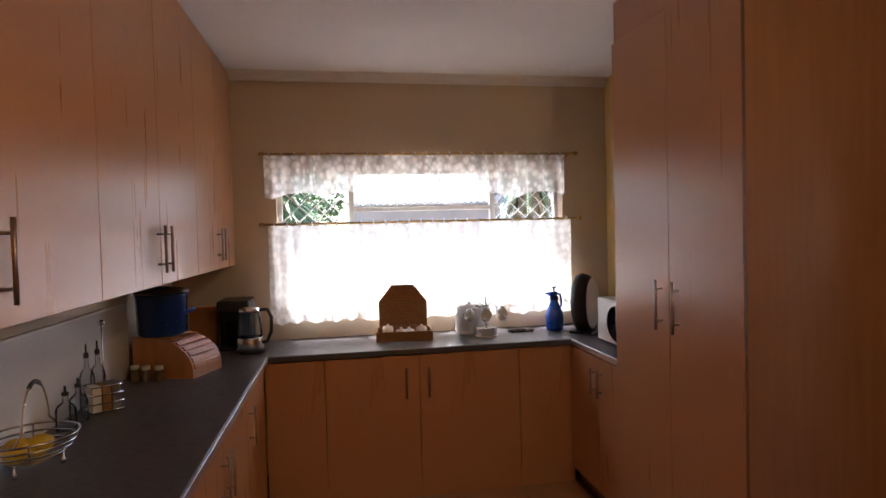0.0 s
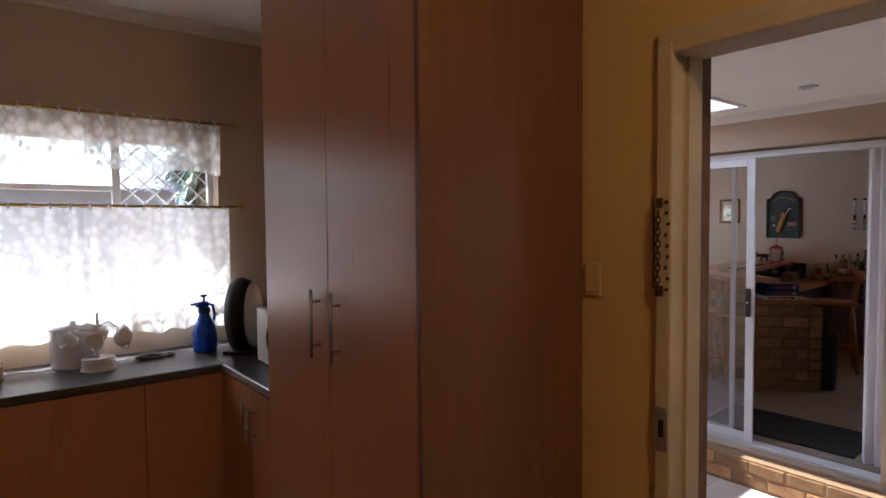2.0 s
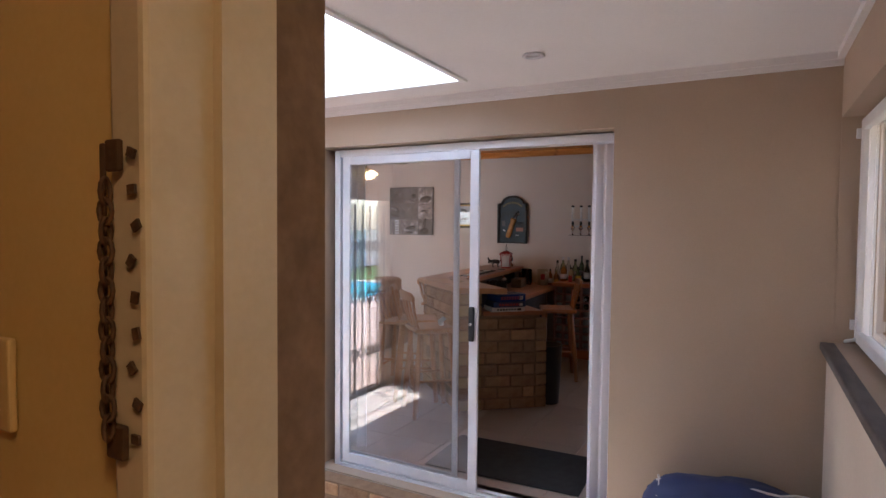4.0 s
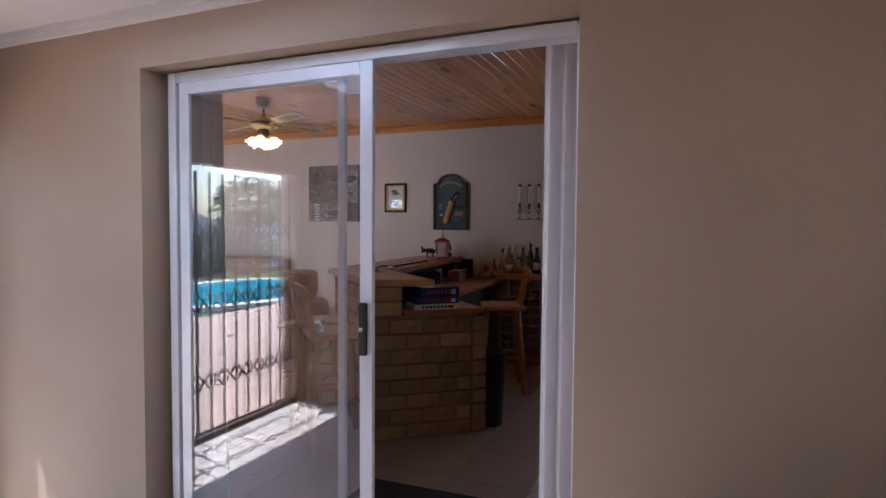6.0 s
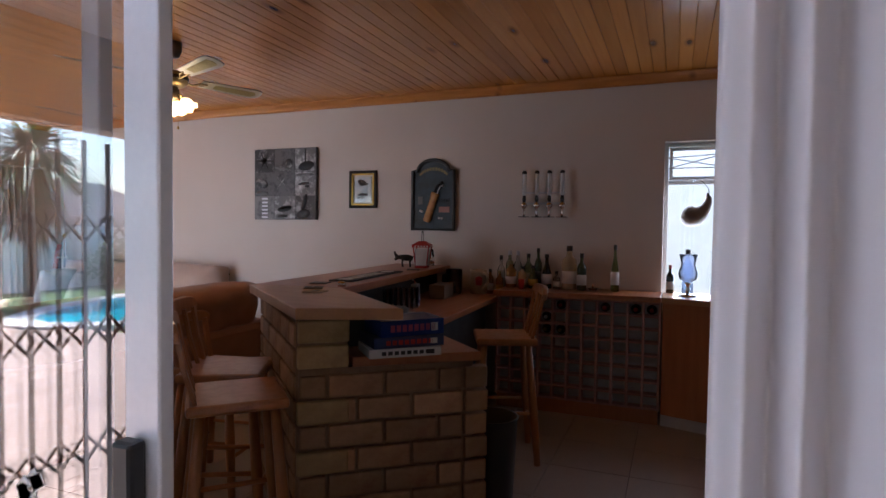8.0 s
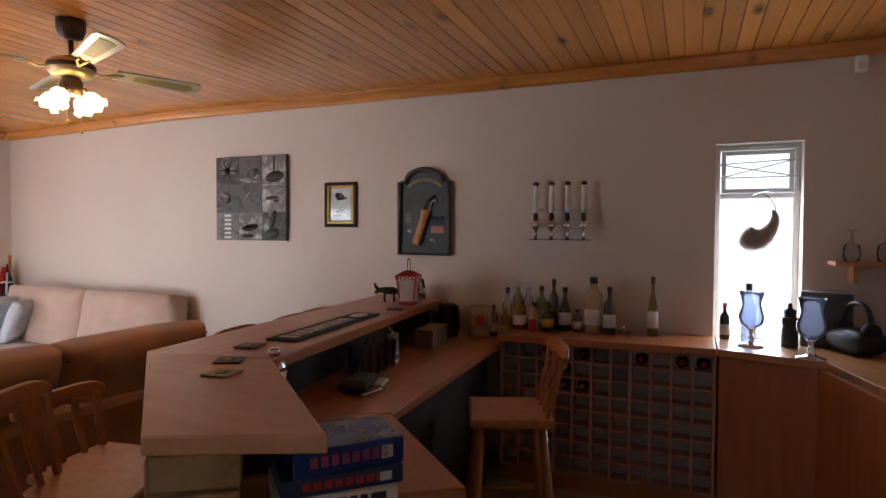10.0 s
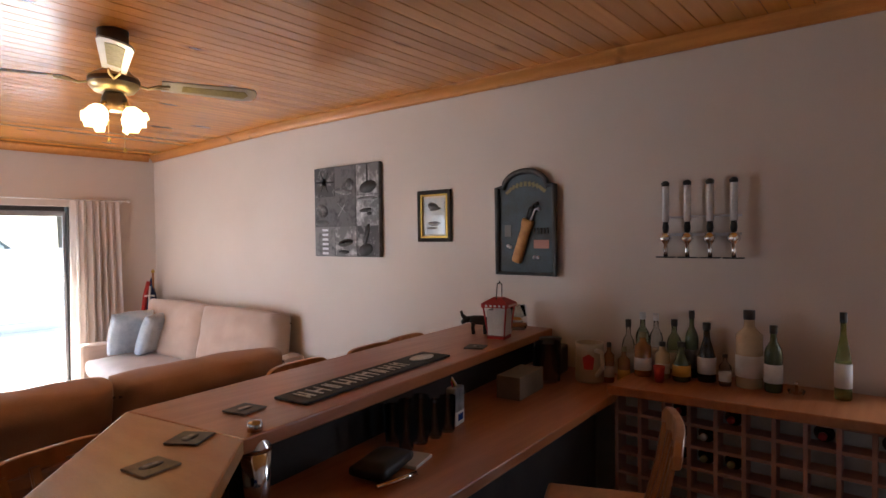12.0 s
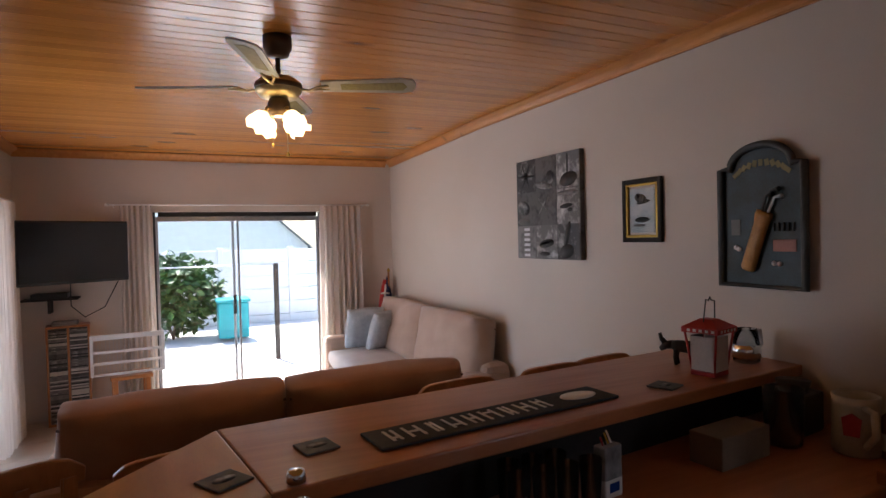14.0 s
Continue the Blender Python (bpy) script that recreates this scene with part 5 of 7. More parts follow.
def lay(parent, a, d, inward, length, z0, z1, seed):
    """Courses of brick in running bond along d from a; the face looks away from inward."""
    rnd = random.Random(seed)
    ang = math.degrees(math.atan2(d.y, d.x))
    flip = d.x * inward.y - d.y * inward.x < 0
    k, z = 0, z0
    while z + BRICK_H <= z1 + 0.03:
        s = 0.0
        first = k % 2
        while s < length - 0.02:
            full = not (first and s == 0.0) and s + BRICK_L <= length + 0.02
            me, w = (brick_mesh, BRICK_L) if full else (half_mesh, 0.10)
            p = a + d * (s if not flip else s + w)
            ob = new("brick", me)
            ob.parent = parent
            ob.matrix_basis = pose(p.x, p.y, z, rnd.uniform(-.6, .6), 0, ang + (180 if flip else 0) + rnd.uniform(-.5, .5))
            s += w + JOINT
        k, z = k + 1, z + BRICK_H + JOINT


lay(bar, W1 + d1 * 0.02, d1, n1, (W2 - W1).length - 0.02, 0.006, 0.98, 2)
lay(bar, E1 + de * 0.015, de, ne, (E2 - E1).length, 0.006, 0.77, 3)
lay(bar, A1, da, na, (A2 - A1).length, 0.006, 0.98, 5)
for k, z in enumerate((0.821, 0.911)):
    piece("brick", yellow_mesh, bar, pose(E1.x + 0.004 * k, E1.y - 0.004, z + (0.012 if k else 0.002), 0, 0, math.degrees(math.atan2(de.y, de.x))))
for k in range(8):
    if k % 2 == 0:
        piece("brick", yellow_mesh, bar, pose(E1.x - 0.006, E1.y - 0.008, 0.005 + k * 0.10, 0, 0, math.degrees(math.atan2(de.y, de.x))))

# back counter along the east wall
BK = LT + 0.06
bk = thing("back_counter", "reddish wooden back counter with a corner cupboard", "counter", (0, 0, 0))
bm = bmesh.new()
prism(bm, [(9.01, 2.105), (9.427, 2.105), (9.427, 3.296), (8.93, 3.296)], BK - 0.04, BK + 0.0005, 0.005)
part("counter_top", bm, BAR_WOOD, bk)
bm = bmesh.new()
prism(bm, [(9.01, 2.10), (8.88, 1.63), (8.30, 1.50), (8.10, 1.48), (8.10, 0.885), (9.427, 0.885), (9.427, 2.10)], BK - 0.04, BK, 0.005)
part("counter_top", bm, BAR_WOOD_LIGHT, bk, "paler wooden corner counter top")
bm = bmesh.new()
prism(bm, [(9.04, 2.09), (8.92, 1.66), (8.33, 1.53), (8.13, 1.5), (8.13, 0.89), (9.42, 0.89), (9.42, 2.09)], 0.09, BK - 0.041)
part("cupboard", bm, BAR_PANEL, bk, "brown wood-panelled corner cupboard")
bm = bmesh.new()
prism(bm, [(9.08, 2.09), (8.97, 1.71), (8.36, 1.58), (8.16, 1.55), (8.16, 0.89), (9.42, 0.89), (9.42, 2.09)], 0.0, 0.089)
part("plinth", bm, LABEL_WHITE, bk, "pale plinth")

wr = thing("wine_rack", "wooden pigeon-hole wine rack with a few bottles", "wine rack", (9.045, 2.11, 0))
wr.scale.z = 1.075
NY, NZ, RW = 11, 8, 1.19
cw, ch = RW / NY, 0.70 / NZ
part("back", B((0.096, 0, 0.10, 0.115, RW, 0.81)), RACK_BACK, wr)
part("base", B((0.03, 0, 0.0, 0.30, RW, 0.095)), BAR_PANEL, wr)
for i in range(NY + 1):
    part("upright", B((0.0, i * cw - 0.008, 0.10, 0.095, i * cw + 0.008, 0.815)), RACK, wr)
for k in range(NZ + 1):
    for i in range(NY):
        part("shelf", B((0.002, i * cw + 0.0085, 0.10 + k * ch, 0.095, (i + 1) * cw - 0.0085, 0.113 + k * ch)), RACK, wr)
for i, k in ((3, 7), (6, 7), (8, 7), (7, 6), (8, 6), (6, 5), (7, 5), (8, 5), (1, 7), (0, 7)):
    wb = thing("wine_bottle", "dark wine bottle lying in the rack", "bottle", (9.065, 2.11 + (i + 0.5) * cw, (0.10 + 0.0135 + k * ch) * 1.075 + 0.036), group="bottles in the wine rack")
    wb.scale.x = 0.66
    part("glass_body", L([(0.0, 0.108), (0.035, 0.105), (0.036, 0.085), (0.03, 0.07), (0.014, 0.055), (0.013, 0.0), (0, 0)], 14, m=pose(0, 0, 0, 0, 90, 0)), SMOKE_GLASS, wb)
    part("capsule", L([(0.0145, 0.03), (0.0145, -0.001), (0.0, -0.002)], 12, m=pose(0, 0, 0, 0, 90, 0)), [ALU, RED_PAINT, GOLD_DULL][k % 3], wb)


# ---- stools ----
def bar_stool(at, rz, label="pine bar stool with a curved low back"):
    s = thing("bar_stool", label, "bar stool", at, rz, group="bar stools")
    part("seat", B((-0.185, -0.18, 0.70, 0.185, 0.18, 0.74), bevel=0.014), PINE, s)
    for x, y in ((-1, -1), (1, -1), (1, 1), (-1, 1)):
        part("leg", T([(x * 0.13, y * 0.13, 0.705), (x * 0.162, y * 0.162, 0.3), (x * 0.185, y * 0.185, 0.0)], r=[0.018, 0.025, 0.019], segs=10), PINE, s)
    for x0, y0, x1, y1, z in ((-1, -1, 1, -1, 0.22), (-1, 1, 1, 1, 0.22), (-1, -1, -1, 1, 0.30), (1, -1, 1, 1, 0.30)):
        q = 0.13 + 0.055 * (0.705 - z) / 0.705
        part("stretcher", T([(x0 * q, y0 * q, z), (x1 * q, y1 * q, z)], r=0.011, segs=6), PINE, s)
    # the back stands at -y
    for x in (-0.14, -0.05, 0.05, 0.14):
        sl = bmesh.new()
        w0, w1 = (0.016, 0.021) if abs(x) > 0.1 else (0.012, 0.017)
        xt, yt = x * 1.2, -0.205 - 0.012 * (1 - abs(x) / 0.14)
        rows = [[sl.verts.new((cx + sx * w, cy + sy * 0.008, cz)) for sx, sy in ((-1, -1), (1, -1), (1, 1), (-1, 1))]
                for cx, cy, cz, w in ((x, -0.145, 0.73, w0), ((x + xt) / 2, (yt - 0.145) / 2 - 0.006, 0.86, w1), (xt, yt, 0.99, w1))]
        for lo_, hi_ in zip(rows, rows[1:]):
            for i in range(4):
                sl.faces.new((lo_[i], lo_[(i + 1) % 4], hi_[(i + 1) % 4], hi_[i]))
        sl.faces.new(rows[0][::-1]), sl.faces.new(rows[-1])
        bmesh.ops.bevel(sl, geom=[e for e in sl.edges if abs(e.verts[0].co.z - e.verts[1].co.z) > 0.05], offset=0.005, segments=2, affect="EDGES")
        part("slat", sl, PINE, s)
    bm = bmesh.new()
    pr = []
    for k in range(13):
        u = -1 + k / 6
        y = -0.23 + 0.024 * u * u
        h = 0.058 - 0.034 * u ** 8
        pr.append([bm.verts.new((u * 0.205, y - 0.012, 0.97)), bm.verts.new((u * 0.205, y + 0.012, 0.97)), bm.verts.new((u * 0.21, y + 0.008, 0.985 + h)), bm.verts.new((u * 0.21, y - 0.018, 0.985 + h))])
    for a, b in zip(pr, pr[1:]):
        for i in range(4):
            bm.faces.new((a[i], a[(i + 1) % 4], b[(i + 1) % 4], b[i]))
    bm.faces.new(pr[0]), bm.faces.new(pr[-1][::-1])
    bmesh.ops.recalc_face_normals(bm, faces=bm.faces)
    bmesh.ops.bevel(bm, geom=bm.edges[:], offset=0.004, segments=1, affect="EDGES")
    part("back_rail", bm, PINE, s)
    return s


stool = bar_stool((6.475, 3.59, 0.0), 226)
for x, y, r in ((6.79, 3.91, 208), (7.16, 4.30, 190), (8.30, 4.47, 186), (8.84, 4.50, 186), (9.20, 4.55, 186)):
    other = copy_thing(stool, pose(x, y, 0, 0, 0, r))
    if x > 7:
        other.scale.z = 0.925 if x > 8 else 0.86
inner = copy_thing(stool, pose(8.13, 2.98, 0, 0, 0, 22))
tagged(inner, "pine bar stool standing behind the bar")


# ---- sofas ----
PIPING = mat("dark_piping", (0.12, 0.06, 0.035), (0.08, 0.04, 0.025), rough=0.8, bump=0.1)


def sofa(at, rz, w, cloth, label, back_cloth=None):
    """Looks along -y; the back stands at +y."""
    s = thing("sofa", label, "sofa", at, rz)
    part("base", smooth(B((-w / 2 + 0.02, -0.42, 0.06, w / 2 - 0.02, 0.40, 0.30), bevel=0.03), False), cloth, s)
    for sx in (-1, 1):
        x0, x1 = sorted((sx * w / 2, sx * (w / 2 - 0.20)))
        part("arm", B((x0, -0.44, 0.05, x1, 0.44, 0.60), bevel=0.05), cloth, s)
    part("back_frame", B((-w / 2 + 0.02, 0.22, 0.05, w / 2 - 0.02, 0.45, 0.66), bevel=0.06), back_cloth or cloth, s)
    n, iw = 2, w - 0.42
    for i in range(n):
        cx = -iw / 2 + iw * (i + 0.5) / n
        part("seat_cushion", turned(pillow(iw / n * 0.99, 0.66, 0.20, i + 3, crown=0.75), pose(cx, -0.12, 0.40)), cloth if cloth is not SUEDE else SEAT_PALE, s)
        c = part("back_cushion", turned(pillow(iw / n * 1.12, 0.58, 0.32, i + 9, crown=0.66, wrinkle=0.026), pose(cx * 1.08, 0.26, 0.71, 80, 0, 0)), cloth, s)
        part("piping", T([(cx * 1.08 + iw / n * 0.52 * q / 8, 0.315, 0.985 - 0.0011 * q * q) for q in range(-8, 9)], r=0.008, segs=6), PIPING, c)
        part("piping", T([(cx * 1.08 + iw / n * 0.53 * q / 8, 0.415 - 0.0006 * q * q, 0.905 + 0.006 * math.sin(q * 1.3 + i)) for q in range(-8, 9)], r=0.007, segs=6), PIPING, c)
    for x in (-1, 1):
        for y in (-0.36, 0.36):
            part("foot", L([(0.02, 0), (0.028, 0.06)], 10, (x * (w / 2 - 0.1), y, 0)), DARK_WOOD_AND_SHADE, s)
    return s


sofa((8.965, 7.28, 0), -90, 2.45, SUEDE, "beige suede two-seater sofa against the wall")
low = sofa((7.60, 5.57, 0), 180, 2.20, SUEDE_BROWN, "brown suede sofa turned with its back to the bar", SUEDE_BROWN)
low.scale.z = 0.94
solid("scatter_cushion", turned(pillow(0.42, 0.42, 0.15, 2), pose(0, 0, 0.21, 75, 0, 0)), CUSHION_BLUE, "pale blue mottled scatter cushion on the beige sofa", "cushion", at=(8.88, 8.10, 0.50), rz=-172)
solid("scatter_cushion", turned(pillow(0.40, 0.40, 0.14, 6), pose(0, 0, 0.20, 70, 0, 0)), CUSHION_BLUE, "pale blue mottled cushion leaning on the sofa arm", "cushion", at=(9.03, 7.93, 0.50), rz=-150)

# ---- pictures on the east wall ----
X = 9.43
cp = thing("canvas_print", "square black-and-white photo collage canvas", "picture", (X, 5.565, 1.80))
part("stretcher", B((-0.035, -0.362, -0.345, -0.002, 0.362, 0.345), bevel=0.002), GREYS[0], cp, "dark canvas edge")
rnd = random.Random(11)
ycut, zcut = [-0.36, -0.12, 0.12, 0.36], [-0.343, -0.115, 0.115, 0.343]
cells = [(0, 0, 2), (1, 0, 3), (2, 0, 1), (0, 1, 3), (0, 2, 3), (1, 2, 0), (2, 2, 2)]
for i, k, g in cells:
    part("photo", B((-0.0375, ycut[i] + 0.002, zcut[k] + 0.002, -0.0352, ycut[i + 1] - 0.002, zcut[k + 1] - 0.002)), GREYS[g], cp)
part("photo", B((-0.0375, -0.118, -0.113, -0.0352, 0.358, 0.113)), GREYS[0], cp)
for k in range(6):
    part("stripe", B((-0.0385, 0.20, -0.33 + k * 0.036, -0.0376, 0.27, -0.312 + k * 0.036)), CERAMIC, cp)


def blob(parent, y, z, w, h, material, rot=0, x=-0.0382):
    bm = L([(0, 0), (1, 0), (1, 0.001), (0, 0.001)], 16)
    bmesh.ops.transform(bm, matrix=pose(x, y, z, rot, 0, 0) @ Matrix.Diagonal((1, w / 2, h / 2, 1)) @ pose(0, 0, 0, 0, -90, 0), verts=bm.verts)
    return part("motif", bm, material, parent)


for y, z, w, h, g, r in ((0.24, 0.23, 0.23, 0.018, 4, 2), (0.24, 0.23, 0.19, 0.016, 4, 62), (0.24, 0.23, 0.19, 0.016, 4, -58), (0.24, 0.23, 0.06, 0.06, 4, 0),
                         (0.02, 0.15, 0.20, 0.05, 3, 8), (-0.05, 0.20, 0.09, 0.09, 2, 30), (-0.24, 0.26, 0.02, 0.15, 4, 0), (-0.25, 0.17, 0.18, 0.09, 4, -8),
                         (0.27, 0.01, 0.15, 0.10, 2, 15), (0.27, -0.085, 0.16, 0.05, 3, 0), (0.03, 0.02, 0.15, 0.012, 3, 40), (0.03, 0.02, 0.15, 0.012, 3, -50),
                         (-0.22, 0.0, 0.13, 0.03, 4, -5), (-0.26, -0.025, 0.05, 0.025, 4, 0), (-0.24, 0.085, 0.22, 0.03, 1, 0),
                         (0.0, -0.24, 0.17, 0.055, 4, -8), (0.0, -0.235, 0.13, 0.02, 2, -8), (0.02, -0.31, 0.12, 0.03, 4, 0), (-0.23, -0.18, 0.05, 0.17, 4, 18), (-0.22, -0.29, 0.15, 0.09, 4, -12)):
    blob(cp, y, z, w, h, PHOTO_BLACK if g == 4 else GREYS[g], r)

sp_ = thing("framed_print", "small print in a gilt and black frame", "picture", (X, 4.71, 1.737))
part("outer_frame", B((-0.022, -0.143, -0.172, -0.002, -0.118, 0.172), (-0.022, 0.118, -0.172, -0.002, 0.143, 0.172), (-0.022, -0.118, 0.147, -0.002, 0.118, 0.172), (-0.022, -0.118, -0.172, -0.002, 0.118, -0.147), bevel=0.004), DARK_WOOD_AND_SHADE, sp_)
part("inner_frame", B((-0.019, -0.1175, -0.1465, -0.004, -0.103, 0.1465), (-0.019, 0.103, -0.1465, -0.004, 0.1175, 0.1465), (-0.019, -0.103, 0.132, -0.004, 0.103, 0.1465), (-0.019, -0.103, -0.1465, -0.004, 0.103, -0.132), bevel=0.003), GOLD, sp_, "gilt inner frame")
part("print", B((-0.010, -0.0898, -0.1198, -0.006, 0.0898, 0.1198)), PAPER, sp_)
for y, z, w, h, g, r in ((0.01, 0.065, 0.09, 0.05, 0, 15), (-0.01, 0.045, 0.10, 0.02, 0, -8), (0.03, 0.075, 0.03, 0.04, 1, 0), (0.0, -0.05, 0.11, 0.03, 2, 0), (0.02, -0.08, 0.09, 0.015, 1, 0)):
    blob(sp_, y, z, w, h, GREYS[g], r, -0.0112)
p = part("glass_front", B((-0.0135, -0.0898, -0.1198, -0.0125, 0.0898, 0.1198)), PANE, sp_)
p.visible_shadow = False

pq = thing("golf_plaque", "dark blue arched wooden plaque with a carved golf bag", "wall plaque", (X, 4.0, 1.375))


def arch(hw, shoulder, top, inset=0.0):
    pts = [(-hw, 0 + inset), (hw, 0 + inset), (hw, shoulder)]
    r = hw * 0.74
    pts += [(r, shoulder)] + [(r * math.cos(a), shoulder + (top - shoulder) * math.sin(a)) for a in [math.pi * k / 16 for k in range(1, 16)]] + [(-r, shoulder), (-hw, shoulder)]
    return pts


def upright_slab(pts, x0, x1):
    bm = bmesh.new()
    a = [bm.verts.new((x0, y, z)) for y, z in pts]
    b = [bm.verts.new((x1, y, z)) for y, z in pts]
    bm.faces.new(a), bm.faces.new(b[::-1])
    n = len(pts)
    for i in range(n):
        bm.faces.new((a[i], b[i], b[(i + 1) % n], a[(i + 1) % n]))
    bmesh.ops.recalc_face_normals(bm, faces=bm.faces)
    return bm


part("board", upright_slab(arch(0.195, 0.515, 0.605), -0.022, -0.002), PLAQUE_BLUE, pq)
rim = [(-0.03, y, z) for y, z in arch(0.195, 0.515, 0.605)]
part("rim", T(rim, r=0.017, segs=8, closed=True), PLAQUE_RIM, pq)
bgm = pose(-0.035, 0.0125, 0.205, 19, 0, 0)
part("golf_bag", turned(L([(0.026, -0.145), (0.034, -0.135), (0.032, 0.06), (0.04, 0.10), (0.037, 0.12), (0, 0.12)], 16), bgm @ Matrix.Diagonal((0.6, 1, 1, 1))), TANLEATHER, pq, "carved tan golf bag")
for dy, h in ((-0.022, 0.19), (0.0, 0.215), (0.018, 0.185)):
    part("club", turned(T([(0, dy * 0.6, 0.10), (0, dy, h), (0, dy - 0.03, h + 0.012)], r=[0.006, 0.006, 0.012]), bgm), [PLAQUE_RIM, CERAMIC, CERAMIC][int(h * 100) % 3], pq)
letters = bmesh.new()
for k in range(11):
    a = math.pi * (0.80 - 0.06 * k)
    box(letters, -0.002, -0.010, -0.014, 0.0, 0.010, 0.014, m=pose(-0.0225, -0.15 * math.cos(a) * -1, 0.425 + 0.105 * math.sin(a), 90 - math.degrees(a), 0, 0))
part("arched_lettering", letters, GOLD_DULL, pq, "faded gilt lettering in an arc")
part("card", B((-0.026, 0.10, 0.22, -0.0225, 0.145, 0.29)), GREYS[3], pq)
part("card", B((-0.026, -0.155, 0.150, -0.0225, -0.055, 0.20)), mat("pink_card", (0.42, 0.2, 0.16), rough=0.7), pq)
for k in range(5):
    part("tee", T([(-0.026, -0.06 - 0.022 * k, 0.235), (-0.026, -0.06 - 0.022 * k, 0.27)], r=0.004, segs=6), PLAQUE_RIM, pq)
for y, z in ((0.12, 0.165), (0.105, 0.158), (-0.06, 0.10), (-0.085, 0.098)):
    part("golf_ball", L([(0, -0.011), (0.008, -0.008), (0.011, 0), (0.008, 0.008), (0, 0.011)], 10, (-0.028, y, z)), CERAMIC, pq)

op = thing("optic_dispenser", "row of four chrome spirit optics with clear tubes", "spirit dispenser", (X, 3.02, 1.49))
part("bracket", B((-0.05, -0.175, 0.10, -0.002, 0.175, 0.115), (-0.05, -0.175, 0.19, -0.002, 0.175, 0.20), bevel=0.002), ALU, op)
for k in range(4):
    y = -0.155 + 0.103 * k
    o = part("optic", L([(0.010, 0.0), (0.012, 0.03), (0.010, 0.06), (0.026, 0.075), (0.030, 0.09), (0.022, 0.11), (0.014, 0.12), (0, 0.12)], 14, (-0.07, y, 0.0)), CHROME, op)
    part("spout_bar", B((-0.085, y - 0.045, -0.006, -0.055, y + 0.045, 0.0), bevel=0.002), BLACK, o)
    part("stopper", L([(0.013, 0.12), (0.016, 0.14), (0.012, 0.17), (0, 0.17)], 12, (-0.07, y, 0)), BLACK, o)
    part("tube", L([(0.016, 0.17), (0.016, 0.345), (0.015, 0.347)], 14, (-0.07, y, 0)), mat("clear_plastic_tube", (0.86, 0.85, 0.84), rough=0.2, bump=0) if k == 0 else bpy.data.materials["clear_plastic_tube"], o)
    part("cap", L([(0.0175, 0.345), (0.020, 0.36), (0.012, 0.37), (0, 0.372)], 14, (-0.072, y, 0)), BLACK, o)


# ---- things on the bar top ----
mt_ = thing("bar_mat", "long black rubber bar mat with pale raised lettering", "bar mat", (8.02, 3.857, BT + 0.0005), 6)
part("mat", B((-0.435, -0.075, 0, 0.435, 0.075, 0.009), bevel=0.003), RUBBER, mt_)
for k in range(9):
    x = -0.37 + k * 0.066
    w = (0.016, 0.024, 0.012, 0.022, 0.018, 0.024, 0.014, 0.022, 0.018)[k]
    part("letter_bar", B((x - w, -0.042, 0.0095, x - w + 0.009, 0.042, 0.0112), (x + w - 0.009, -0.042, 0.0095, x + w, 0.042, 0.0112), (x - w + 0.009, -0.006 + 0.02 * (k % 3 - 1), 0.0095, x + w - 0.009, 0.006 + 0.02 * (k % 3 - 1), 0.0112)), LABEL_WHITE, mt_)
part("emblem", turned(L([(0, 0.0095), (0.045, 0.0095), (0.045, 0.0115), (0, 0.0115)], 20), Matrix.Translation((0.32, 0, 0)) @ Matrix.Diagonal((1.6, 0.9, 1, 1))), LABEL_WHITE, mt_)
for x, y, r, g in ((7.45, 3.855, 12, 1), (7.21, 3.735, 30, 1), (7.055, 3.62, 8, 3), (8.70, 3.86, 20, 1)):
    c = thing("coaster", "square printed drinks coaster on the bar top", "coaster", (x, y, BT + 0.001), r, group="coasters")
    part("board", B((-0.048, -0.048, 0, 0.048, 0.048, 0.006), bevel=0.003), GREYS[0] if g != 3 else mat("buff_card", (0.36, 0.29, 0.2), (0.25, 0.2, 0.13), rough=0.7, scale=20), c)
    part("print", turned(L([(0, 0.006), (0.030, 0.006), (0.030, 0.0066), (0, 0.0066)], 14), Matrix.Diagonal((1, 0.6, 1, 1))), GREYS[2], c)
sh = thing("cocktail_shaker", "chrome cocktail shaker on the work shelf", "cocktail shaker", (7.36, 3.66, LT))
part("cup", L([(0.034, 0), (0.036, 0.004), (0.046, 0.15), (0.0, 0.151)], 22), CHROME, sh)
part("shoulder", L([(0.047, 0.151), (0.046, 0.165), (0.026, 0.195), (0.024, 0.20), (0, 0.2)], 22), CHROME, sh)
part("cap", L([(0.022, 0.2005), (0.023, 0.222), (0.018, 0.232), (0, 0.234)], 18), CHROME, sh)

ln = thing("red_lantern", "red metal lantern with glass sides and a wire handle", "lantern", (8.98, 3.91, BT + 0.001), 12)
ln.scale = (0.8, 0.8, 1.0)
part("base", B((-0.062, -0.062, 0, 0.062, 0.062, 0.015), bevel=0.003), RED_PAINT, ln)
for x, y in ((-1, -1), (1, -1), (1, 1), (-1, 1)):
    part("post", T([(x * 0.055, y * 0.055, 0.015), (x * 0.078, y * 0.078, 0.165)], r=0.006, segs=5), RED_PAINT, ln)
bm = bmesh.new()
q0 = [bm.verts.new((x * 0.09, y * 0.09, 0.165)) for x, y in ((-1, -1), (1, -1), (1, 1), (-1, 1))]
q1 = [bm.verts.new((x * 0.09, y * 0.09, 0.185)) for x, y in ((-1, -1), (1, -1), (1, 1), (-1, 1))]
q2 = [bm.verts.new((x * 0.03, y * 0.03, 0.215)) for x, y in ((-1, -1), (1, -1), (1, 1), (-1, 1))]
for a, b in ((q0, q1), (q1, q2)):
    for i in range(4):
        bm.faces.new((a[i], a[(i + 1) % 4], b[(i + 1) % 4], b[i]))
bm.faces.new(q0[::-1]), bm.faces.new(q2)
